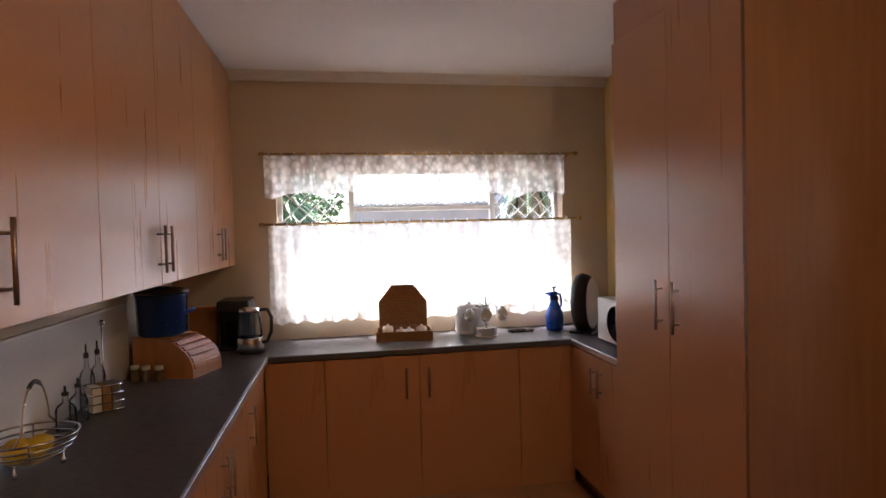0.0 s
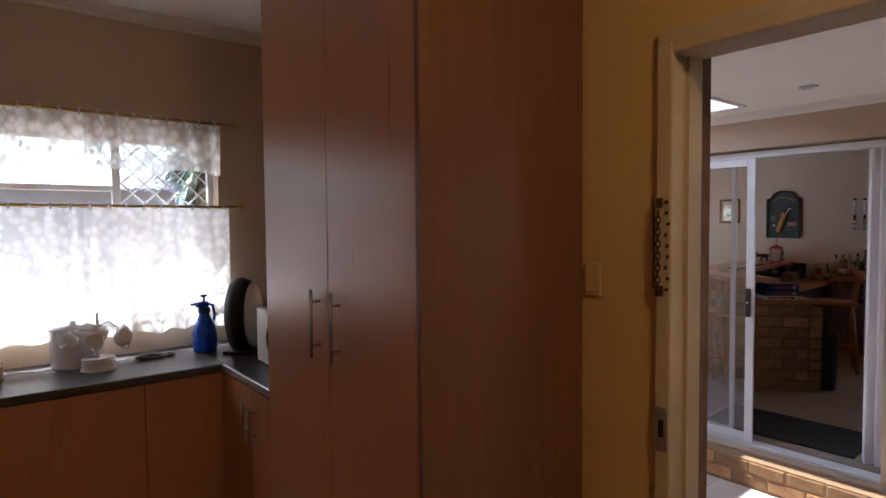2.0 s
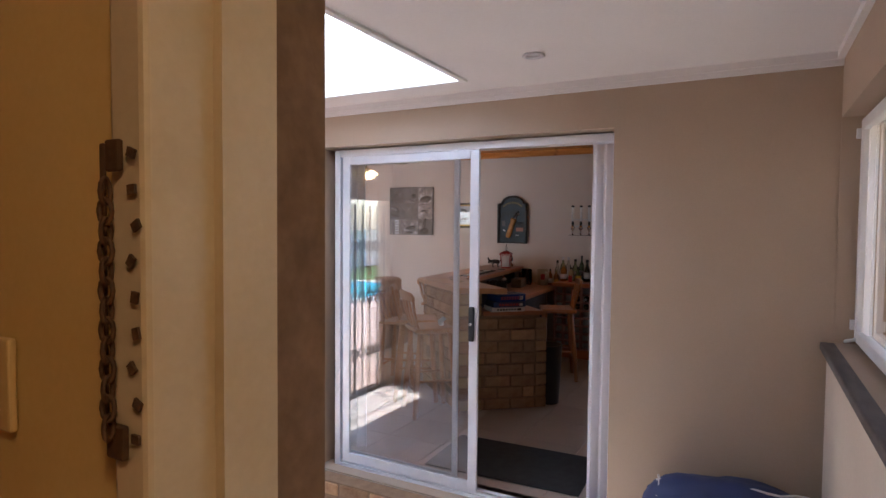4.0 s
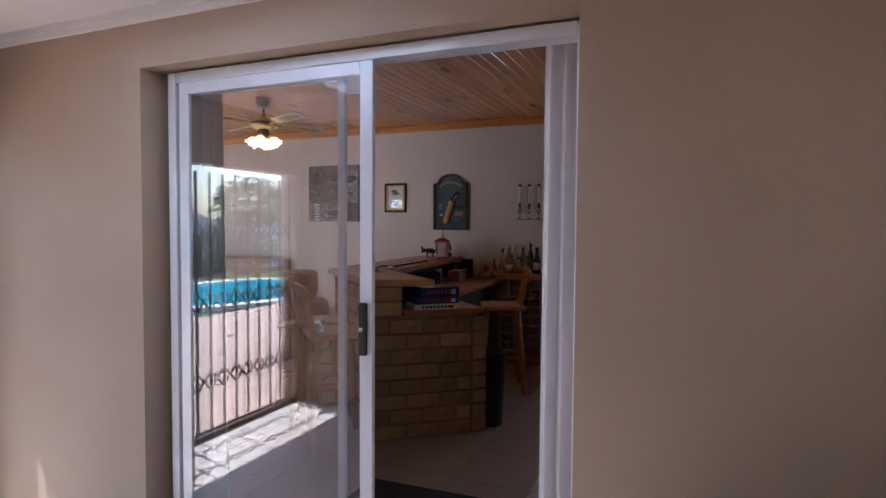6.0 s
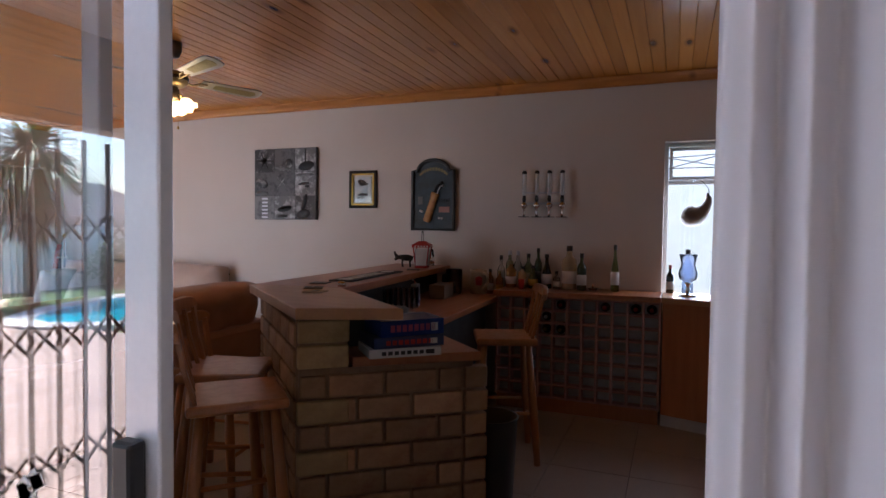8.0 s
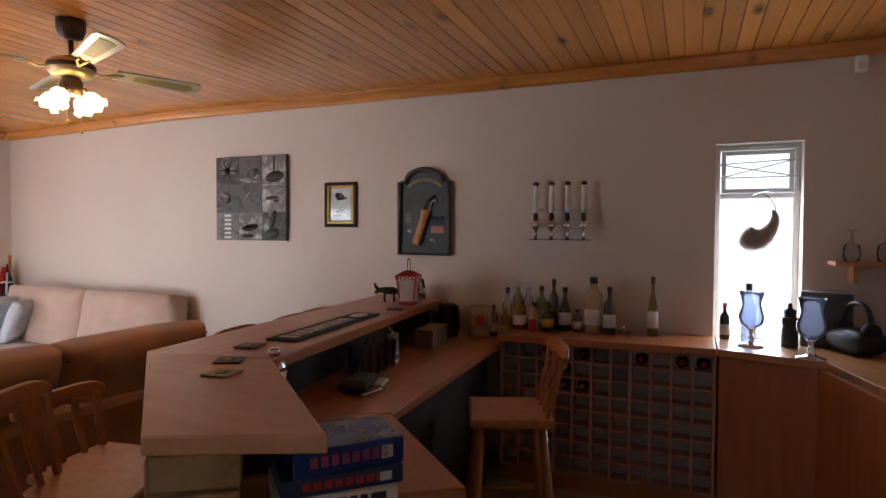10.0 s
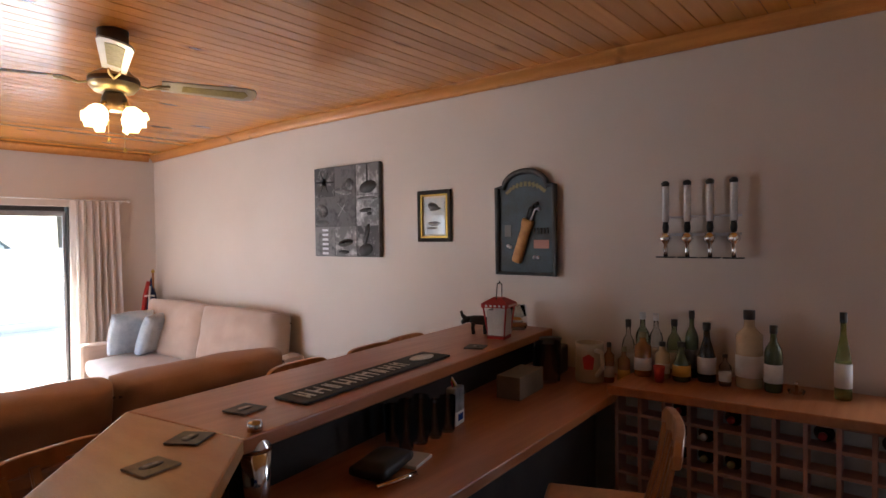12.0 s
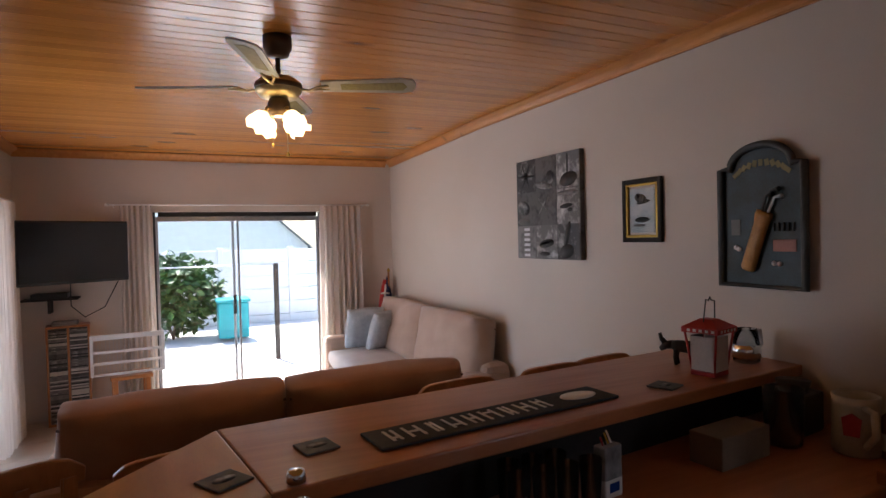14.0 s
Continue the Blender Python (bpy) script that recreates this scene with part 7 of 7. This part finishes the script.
part("lens", B((-0.049, -0.02, -0.03, -0.0455, 0.02, 0.005), bevel=0.0015), LABEL_WHITE, sn)

# ---- north end of the room ----
tvs = thing("television", "flat black television hung on the wall", "television", (6.30, 8.45, 1.56), 32)
part("case", B((-0.475, -0.05, -0.275, 0.475, -0.01, 0.285), bevel=0.008), BLACK, tvs)
part("screen", B((-0.46, -0.053, -0.25, 0.46, -0.0505, 0.27)), mat("screen_black", (0.012, 0.012, 0.014), rough=0.12, bump=0), tvs)
part("wall_bracket", B((-0.10, -0.01, -0.10, 0.10, 0.03, 0.10), (-0.02, 0.03, -0.03, 0.02, 0.31, 0.03)), BLACK, tvs)
part("cable", T([(-0.05, -0.02, -0.27), (-0.02, 0.05, -0.48), (0.12, 0.10, -0.60), (0.28, 0.06, -0.52), (0.38, -0.02, -0.26)], r=0.005), BLACK, tvs)
ws = thing("wall_shelf", "small dark wall shelf with a decoder box", "shelf", (6.08, 8.735, 1.13))
part("board", B((-0.22, -0.20, 0, 0.22, 0, 0.018), bevel=0.002), DARK_WOOD_AND_SHADE, ws)
part("bracket", B((-0.02, -0.15, -0.12, 0.0, 0, -0.001)), DARK_WOOD_AND_SHADE, ws)
solid("decoder", B((-0.14, -0.09, 0, 0.14, 0.09, 0.045), bevel=0.004), BLACK, "black decoder box on the wall shelf", "decoder", at=(6.08, 8.63, 1.149))
cd = thing("cd_tower", "pine CD tower packed with discs", "CD tower", (6.21, 8.60, 0.0), 6)
part("frame", B((-0.17, -0.09, 0, -0.152, 0.09, 0.90), (0.152, -0.09, 0, 0.17, 0.09, 0.90), (-0.009, -0.09, 0.02, 0.009, 0.09, 0.88), (-0.152, -0.09, 0, 0.152, 0.09, 0.02), (-0.152, -0.09, 0.88, 0.152, 0.09, 0.90), (-0.15, 0.08, 0.02, 0.15, 0.09, 0.88)), PINE, cd)
cdm = [mesh_of("cd_case", B((-0.068, -0.085, 0, 0.068, 0.06, 0.0095)), m_) for m_ in (GREYS[0], GREYS[3], LABEL_WHITE, BLACK, GREYS[1])]
rnd = random.Random(8)
for col in (-0.0805, 0.0805):
    for k in range(70):
        piece("disc_case", rnd.choice(cdm), cd, pose(col, rnd.uniform(-0.004, 0.004), 0.021 + k * 0.0121))
solid("router", B((-0.10, -0.06, 0, 0.10, 0.06, 0.035), bevel=0.005), GREYS[1], "grey set-top box on the CD tower", "router", at=(6.19, 8.60, 0.901))

ps = thing("pine_stool", "low square pine stool", "stool", (6.72, 8.36, 0), 8)
part("seat", B((-0.17, -0.15, 0.41, 0.17, 0.15, 0.445), bevel=0.008), PINE, ps)
for x in (-0.13, 0.13):
    for y in (-0.11, 0.11):
        part("leg", B((x - 0.02, y - 0.02, 0, x + 0.02, y + 0.02, 0.409), bevel=0.003), PINE, ps)
hr = thing("wire_rack", "white metal folding rack leaning on the stool", "rack", (6.71, 8.32, 0.446), 4)
part("frame", B((-0.30, -0.015, 0, -0.275, 0.015, 0.37), (0.275, -0.015, 0, 0.30, 0.015, 0.37), (-0.275, -0.015, 0.325, 0.275, 0.015, 0.37), (-0.275, -0.015, 0, 0.275, 0.015, 0.02), bevel=0.004), WHITE_PAINT, hr)
for k in range(2):
    part("slat", B((-0.275, -0.008, 0.10 + 0.10 * k, 0.275, 0.008, 0.125 + 0.10 * k), bevel=0.003), WHITE_PAINT, hr)
part("mesh_panel", B(*[(-0.27 + 0.03 * k, 0.009, 0.02, -0.266 + 0.03 * k, 0.011, 0.325) for k in range(18)]), ALU, hr)
fl = thing("flag", "rolled red and blue flag on a pole in the corner", "flag", (9.33, 8.60, 0))
part("pole", T([(0, 0, 0), (0.0, 0, 1.24)], r=0.012), PINE, fl)
cl = bmesh.new()
hang = []
for k in range(9):
    v = k / 8
    hang.append([cl.verts.new((-0.012 - 0.075 * v ** 0.8 * math.cos(q * math.pi / 8) * (1 + 0.25 * (q % 2)), 0.02 - 0.085 * v ** 0.8 * math.sin(q * math.pi / 8) * (1 + 0.25 * (q % 2)), 1.20 - 0.50 * v)) for q in range(-2, 11)])
for p_, q_ in zip(hang, hang[1:]):
    for i in range(12):
        cl.faces.new((p_[i], p_[i + 1], q_[i + 1], q_[i])).smooth = True
bmesh.ops.solidify(cl, geom=cl.faces[:], thickness=0.003)
part("cloth", cl, NAVY, fl, "navy cloth of the flag")
for pts in ([(-0.055, -0.05, 1.10), (-0.075, -0.075, 1.00), (-0.085, -0.085, 0.88)], [(-0.10, -0.025, 1.0), (-0.078, -0.078, 1.01), (-0.03, -0.10, 1.0)]):
    part("stripe", T(pts, r=0.010, segs=6), LABEL_WHITE, fl, "white cross on the flag")
part("stripe", T([(-0.03, 0.03, 1.15), (-0.07, 0.035, 1.0), (-0.10, 0.03, 0.8)], r=0.026, segs=8), RED_PAINT, fl, "red edge of the flag")
part("finial", L([(0.012, 1.24), (0.02, 1.25), (0.012, 1.27), (0, 1.285)], 12), GOLD, fl)


def long_curtain(x, y, w, rz, seed, h=2.0, folds=6, label="beige lined curtain hanging to the floor"):
    c = thing("curtain", label, "curtain", (x, y, 0.03), rz, group="bar room curtains")
    part("cloth", drape(-w / 2, w / 2, 0, h - 0.03, 0.035, folds, seed, n=110, rows=18, flare=0.10), CURTAIN_BEIGE, c)


long_curtain(6.79, 8.66, 0.29, 0, 21), long_curtain(8.80, 8.66, 0.48, 0, 22, folds=7)
long_curtain(5.90, 7.95, 0.60, 90, 23, 2.0, 9)
long_curtain(5.90, 5.72, 0.35, 90, 24, 2.0, 6)
curtain_rail("curtain_rail", 6.55, 9.12, 8.66, 2.005, WHITE_PAINT, "white curtain rail above the patio door")
cr3 = thing("curtain_rail", "white curtain rail on the side wall", "curtain rail", (5.88, 5.5, 2.01))
part("rod", T([(0, 0, 0), (0, 2.8, 0)], r=0.011, segs=10), WHITE_PAINT, cr3)
for y in (0.05, 2.75):
    part("bracket", T([(0, y, 0), (-0.08, y, 0)], r=0.007), WHITE_PAINT, cr3)

# ---- outside ----
g = bmesh.new()
box(g, -60, 4.93, -0.45, 5.29, 80, -0.30)
box(g, 5.29, 8.98, -0.45, 80, 80, -0.30)
box(g, 9.66, -40, -0.45, 80, 8.979, -0.30)
box(g, -60, -40, -0.45, -0.92, 4.929, -0.30)
box(g, -0.919, -40, -0.45, 9.659, -2.01, -0.30)
setting("ground", g, LAWN, "short green lawn")
setting("patio", B((5.85, 8.975, -0.299, 13, 15.6, -0.16)), CONCRETE, "pale concrete patio outside the bar room")
setting("pavement", B((-7.5, 4.93, -0.299, 5.28, 9.4, -0.235), (-0.6, 9.401, -0.299, 5.28, 12.4, -0.235)), PAVER, "brick-paved yard beyond the gate")
# pool with a paved edge
pool_pts = [(-4.2 + 3.1 * math.cos(a) + 0.5 * math.cos(2 * a), 11.5 + 2.0 * math.sin(a)) for a in [k * 2 * math.pi / 40 for k in range(40)]]
edge = [(-4.2 + 3.55 * math.cos(a) + 0.55 * math.cos(2 * a), 11.5 + 2.42 * math.sin(a)) for a in [k * 2 * math.pi / 40 for k in range(40)]]
pl = thing("swimming_pool", "bright blue swimming pool with a paved coping", "swimming pool", (0, 0, 0), kind="structure")
bm = bmesh.new()
prism(bm, pool_pts, -0.298, -0.225)
part("water", bm, POOL_WATER, pl)
bm = bmesh.new()
ri = [[bm.verts.new((x, y, z)) for x, y in pts] for pts, z in ((pool_pts, -0.29), (pool_pts, -0.19), (edge, -0.19), (edge, -0.29))]
for a, b in zip(ri, ri[1:]):
    for i in range(40):
        bm.faces.new((a[i], a[(i + 1) % 40], b[(i + 1) % 40], b[i]))
bmesh.ops.recalc_face_normals(bm, faces=bm.faces)
part("coping", bm, CONCRETE, pl)


def garden_wall(name, x0, x1, y, z1, label, panels=0):
    w = thing(name, label, "wall", (0, y, 0), kind="structure")
    if not panels:
        part("wall_panel", B((x0, 0, -0.3, x1, 0.2, z1)), WHITE_PAINT, w)
    else:
        h = (z1 + 0.3) / panels
        n = int((x1 - x0) / 1.5)
        for i in range(n):
            part("post", B((x0 + i * 1.5 - 0.06, -0.03, -0.3, x0 + i * 1.5 + 0.06, 0.13, z1 + 0.05), bevel=0.01), WHITE_PAINT, w)
            for k in range(panels):
                part("slab", B((x0 + i * 1.5 + 0.061, 0, -0.3 + k * h + 0.006, x0 + i * 1.5 + 1.439, 0.06, -0.3 + (k + 1) * h - 0.006), bevel=0.008), WHITE_PAINT, w)
    return w


garden_wall("wall_garden_back", -16, 2.5, 17.0, 1.35, "white garden boundary wall beyond the pool")
garden_wall("wall_garden_patio", 5.0, 15.4, 15.7, 1.45, "white precast panel fence beyond the patio", 6)
# added wall: fills the small bar window with bright white
setting("wall_added_side", B((10.9, -3, -0.3, 11.05, 12.5, 2.6)), WHITE_PAINT, "white wall added beside the house to whiten the small window's view")
ngl = thing("glass_balustrade", "frameless patio screen with a dark steel post", "balustrade", (8.50, 11.37, -0.16))
part("post", B((-0.035, -0.03, 0, 0.035, 0.03, 1.45), bevel=0.004), BRONZE_FRAME, ngl)
part("top_rail", T([(-1.7, 0, 1.44), (0, 0, 1.44)], r=0.010), ALU, ngl)
wbn = thing("wheelie_bin", "teal plastic wheelie bin", "bin", (8.05, 13.6, -0.16))
part("bucket", turned(B((-0.26, -0.26, 0.06, 0.26, 0.26, 0.70), bevel=0.03), Matrix.Identity(4)), TEAL, wbn)
part("lid", B((-0.29, -0.30, 0.701, 0.29, 0.28, 0.76), bevel=0.02), TEAL, wbn)
for x in (-0.22, 0.22):
    part("wheel", L([(0, -0.02), (0.09, -0.02), (0.10, 0), (0.09, 0.02), (0, 0.02)], 18, m=pose(x, 0.25, 0.10, 0, 90, 0)), BLACK, wbn)


def leafy(parent, center, size, n, seed, material, w=0.05, l=0.16):
    """Many small leaves through an uneven crown."""
    rnd = random.Random(seed)
    verts, faces = [], []
    for i in range(n):
        while True:
            p = Vector((rnd.uniform(-1, 1), rnd.uniform(-1, 1), rnd.uniform(-1, 1)))
            if p.length < 1 and p.length > 0.35 and noise.noise(p * 2.2 + Vector((seed, 0, 0))) > -0.22:
                break
        c = Vector(center) + Vector((p.x * size[0], p.y * size[1], p.z * size[2]))
        m = pose(0, 0, 0, rnd.uniform(-60, 60), rnd.uniform(-60, 60), rnd.uniform(0, 360)).to_3x3()
        k = rnd.uniform(0.7, 1.3)
        q = [m @ Vector(v) * k + c for v in ((0, 0, 0), (w, l * 0.45, 0.01), (0, l, -0.02), (-w, l * 0.45, 0.01))]
        b = len(verts)
        verts += [tuple(v) for v in q]
        faces.append((b, b + 1, b + 2, b + 3))
    me = bpy.data.meshes.new("crown")
    me.from_pydata(verts, [], faces)
    me.materials.append(material)
    ob = new("crown", me)
    ob.parent = parent
    ob["kind"] = "stuff"
    return ob


def tree(name, x, y, h, crown, n, seed, label):
    t = thing(name, label, "tree", (x, y, -0.3))
    part("trunk", T([(0, 0, 0), (0.05, 0.03, h * 0.35), (-0.03, 0.05, h * 0.7), (0.02, 0, h)], r=[0.16, 0.12, 0.09, 0.04], segs=9), BARK, t)
    for k in range(5):
        a = k * 1.26 + seed
        part("limb", T([(0, 0, h * (0.45 + 0.08 * k)), (crown[0] * 0.4 * math.cos(a), crown[1] * 0.4 * math.sin(a), h * (0.6 + 0.08 * k)), (crown[0] * 0.75 * math.cos(a), crown[1] * 0.75 * math.sin(a), h * (0.7 + 0.09 * k))], r=[0.06, 0.04, 0.015], segs=6), BARK, t)
    leafy(t, (0, 0, h), crown, n, seed, LEAF)
    return t


tree("garden_tree", -1.3, 9.0 + 9.5, 3.2, (2.0, 1.8, 1.6), 4200, 3, "leafy green garden tree behind the boundary wall")
tree("garden_tree", -12.2, 18.5, 2.4, (1.7, 1.6, 1.3), 3200, 7, "broad green tree beyond the pool")
tree("garden_tree", 11.5, 18.0, 4.2, (1.9, 1.8, 1.4), 2600, 5, "green tree rising behind the patio fence")
sh_ = thing("patio_shrub", "leafy green shrub beside the patio", "shrub", (7.05, 14.2, -0.16))
part("stem", T([(0, 0, 0), (0.05, 0.0, 0.5), (0.0, 0.05, 1.0)], [(0, 0, 0), (-0.15, 0.05, 0.6), (-0.3, 0.05, 1.1)], r=0.02), BARK, sh_)
leafy(sh_, (0.1, 0, 0.85), (0.85, 0.5, 0.75), 1500, 9, LEAF, 0.06, 0.17)
hd = thing("hedge", "clipped green hedge along the boundary wall", "hedge", (-8.0, 16.2, -0.3))
leafy(hd, (0, 0, 0.7), (3.2, 0.6, 0.9), 3500, 13, LEAF)

# palms by the pool, with a skirt of dry leaves
def palm(x, y, h, seed):
    t = thing("palm_tree", "palm tree with a skirt of dry hanging leaves", "palm tree", (x, y, -0.3), group="palms by the pool")
    part("trunk", T([(0, 0, 0), (0.03, 0, h * 0.5), (0, 0.03, h)], r=[0.16, 0.11, 0.10], segs=10), BARK, t)
    rnd = random.Random(seed)
    for nm, cnt, m_, lo, hi, ln_ in (("skirt", 260, PALM, -80, -40, 1.0), ("frond_crown", 260, LEAF, -25, 70, 1.5)):
        verts, faces = [], []
        for i in range(cnt):
            a, e = rnd.uniform(0, 6.283), radians(rnd.uniform(lo, hi))
            d = Vector((math.cos(a) * math.cos(e), math.sin(a) * math.cos(e), math.sin(e)))
            s = d.cross(Vector((0, 0, 1))).normalized() * 0.035
            p0 = Vector((0, 0, h + rnd.uniform(-0.7, 0.0) if nm == "skirt" else h))
            L_ = ln_ * rnd.uniform(0.7, 1.2)
            pts = [p0 + d * L_ * u - Vector((0, 0, 0.5 * u * u * L_)) for u in (0, 0.35, 0.7, 1.0)]
            b = len(verts)
            for k, pt in enumerate(pts):
                wd = (1.0, 1.3, 0.9, 0.1)[k]
                verts += [tuple(pt - s * wd), tuple(pt + s * wd)]
            faces += [(b + 2 * k, b + 2 * k + 1, b + 2 * k + 3, b + 2 * k + 2) for k in range(3)]
        me = bpy.data.meshes.new(nm)
        me.from_pydata(verts, [], faces)
        me.materials.append(m_)
        ob = new(nm, me)
        ob.parent = t
        ob["kind"] = "stuff"


palm(-1.0, 14.6, 2.9, 4), palm(-2.3, 14.4, 3.2, 6), palm(4.75, 12.9, 3.5, 9)

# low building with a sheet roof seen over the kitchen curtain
sh2 = thing("outbuilding", "low white outbuilding, wall greyed as in shade, with a corrugated grey roof", "building", (0, 0, 0))
# the wall's grey carries the shade on its south face
part("wall", B((0.75, 12.8, -0.3, 4.0, 13.8, 2.26)), mat("shaded_plaster", (0.24, 0.23, 0.23), (0.19, 0.18, 0.18), rough=0.85, scale=3, bump=0.2), sh2)
bm = bmesh.new()
prev = None
for i in range(120):
    x = 0.6 + i * 3.6 / 119
    z = 0.02 * math.sin(i * 1.3)
    cur = [bm.verts.new((x, 12.5, 2.28 + z)), bm.verts.new((x, 14.1, 2.62 + z)), bm.verts.new((x, 14.1, 2.58 + z)), bm.verts.new((x, 12.5, 2.24 + z))]
    if prev:
        for k in range(4):
            bm.faces.new((prev[k], cur[k], cur[(k + 1) % 4], prev[(k + 1) % 4]))
    prev = cur
part("roof", bm, ROOF_GREY, sh2)
# white gabled outbuilding behind the patio fence
ng = thing("gabled_garage", "white gabled garage wall behind the patio fence", "building", (0, 18.5, -0.3))
bm = bmesh.new()
gable = [(2.5, 0.0), (10.47, 0.0), (10.47, 1.77), (7.0, 4.92), (2.5, 0.83)]
lo, hi = [bm.verts.new((x, 0, z)) for x, z in gable], [bm.verts.new((x, 4.0, z)) for x, z in gable]
bm.faces.new(lo), bm.faces.new(hi[::-1])
for i in range(5):
    bm.faces.new((lo[i], hi[i], hi[(i + 1) % 5], lo[(i + 1) % 5]))
bmesh.ops.recalc_face_normals(bm, faces=bm.faces)
part("wall", bm, WHITE_PAINT, ng)
for sx, xe in ((1, 10.47), (-1, 2.5)):
    zr = 4.92
    ze = zr - 0.909 * abs(xe - 7.0)
    bm = bmesh.new()
    v = [bm.verts.new(c) for c in ((7.0, -0.15, zr + 0.005), (xe + 0.2 * sx, -0.15, ze + 0.005 - 0.182), (xe + 0.2 * sx, 4.2, ze + 0.005 - 0.182), (7.0, 4.2, zr + 0.005))]
    w = [bm.verts.new((q.co.x, q.co.y, q.co.z + 0.05)) for q in v]
    bm.faces.new(v), bm.faces.new(w[::-1])
    for i in range(4):
        bm.faces.new((v[i], w[i], w[(i + 1) % 4], v[(i + 1) % 4]))
    bmesh.ops.recalc_face_normals(bm, faces=bm.faces)
    part("roof", bm, ROOF_GREY, ng)
hs = thing("neighbour_house", "neighbouring house with a grey tiled hipped roof", "house", (-9, 29, -2.2))
part("wall", B((-9, -4, 0, 9, 4, 3.0)), WHITE_PAINT, hs)
rf = part("roof", B((-9.2, -4.2, 3.0, 9.2, 4.2, 3.1)), ROOF_TILE, hs)
bm = bmesh.new()
NR = 22
for sgn in (-1, 1):
    for k in range(NR):
        y0, y1 = 4.4 * (1 - k / NR), 4.4 * (1 - (k + 1) / NR)
        z0, z1 = 3.1 + 2.6 * k / NR, 3.1 + 2.6 * (k + 1) / NR
        w0, w1 = 9.3 - 3.2 * k / NR, 9.3 - 3.2 * (k + 1) / NR
        v = [bm.verts.new(c) for c in ((-w0, sgn * y0, z0 + 0.05), (w0, sgn * y0, z0 + 0.05), (w1, sgn * y1, z1), (-w1, sgn * y1, z1), (-w0, sgn * y0, z0), (w0, sgn * y0, z0))]
        bm.faces.new(v[:4]), bm.faces.new((v[4], v[5], v[1], v[0]))
for sgn in (-1, 1):
    v = [bm.verts.new(c) for c in ((sgn * 9.3, -4.4, 3.1), (sgn * 9.3, 4.4, 3.1), (sgn * 6.1, 0, 5.7))]
    bm.faces.new(v)
bmesh.ops.recalc_face_normals(bm, faces=bm.faces)
part("tiles", bm, ROOF_TILE, rf)
for x in (-6, -2, 2, 6):
    wn_ = part("window", B((x - 0.7, -4.05, 1.0, x + 0.7, -3.99, 2.2), bevel=0.02), BRONZE_FRAME, hs)

# ---- floor pieces ----
def tiles(parent, x0, y0, x1, y1, size, z, material, gap=0.004, skip=None):
    me = mesh_of("tile", B((gap / 2, gap / 2, -0.011, size - gap / 2, size - gap / 2, 0.0), bevel=0.002), material)
    nx, ny = math.ceil((x1 - x0) / size), math.ceil((y1 - y0) / size)
    for i in range(nx):
        for j in range(ny):
            wx, wy = min(size, x1 - x0 - i * size), min(size, y1 - y0 - j * size)
            if wx < 0.02 or wy < 0.02:
                continue
            o = me if wx > size - 0.01 and wy > size - 0.01 else mesh_of("cut_tile", B((gap / 2, gap / 2, -0.011, wx - gap / 2, wy - gap / 2, 0.0)), material)
            piece("tile", o, parent, Matrix.Translation((x0 + i * size, y0 + j * size, z)))


tiles(bpy.data.objects["floor_kitchen"], -0.02, -1.8, 1.95, 3.80, 0.40, KF, KITCHEN_TILE)
tiles(bpy.data.objects["floor_passage"], 2.737, 0.886, 4.98, 4.75, 0.45, PF, PASSAGE_FLOOR)
tiles(bpy.data.objects["floor_bar"], 5.38, 0.88, 9.43, 8.74, 0.45, BF, FLOOR_TILE)
setting("threshold", B((5.225, 1.78, -0.19, 5.379, 3.72, 0.0)), FLOOR_TILE, "tiled threshold of the sliding door")
sill = bpy.data.objects["sill_mortar"]
sm = mesh_of("sill_brick", B((0, 0, 0, 0.118, 0.215, 0.075), bevel=0.008), BRICK)
rnd = random.Random(15)
for row, z in ((0, PF + 0.012), (1, PF + 0.10)):
    yy = 1.70 - 0.11 * row
    while yy < 3.6:
        piece("brick", sm, sill, pose(4.982 + rnd.uniform(-0.004, 0.004), yy, z + rnd.uniform(0, 0.003), 0, 0, rnd.uniform(-1, 1)))
        yy += 0.228
pv = mesh_of("paver", B((0.003, 0.003, -0.03, 0.357, 0.177, 0.0), bevel=0.004), PAVER)
yard = bpy.data.objects["pavement"]
for i in range(-5, 12):
    for j in range(0, 16):
        x = 5.0 - i * 0.36 - (0.18 if j % 2 else 0) - 0.36
        if -6 < x < 4.9:
            piece("paver", pv, yard, Matrix.Translation((x, 4.94 + j * 0.18, -0.205)))
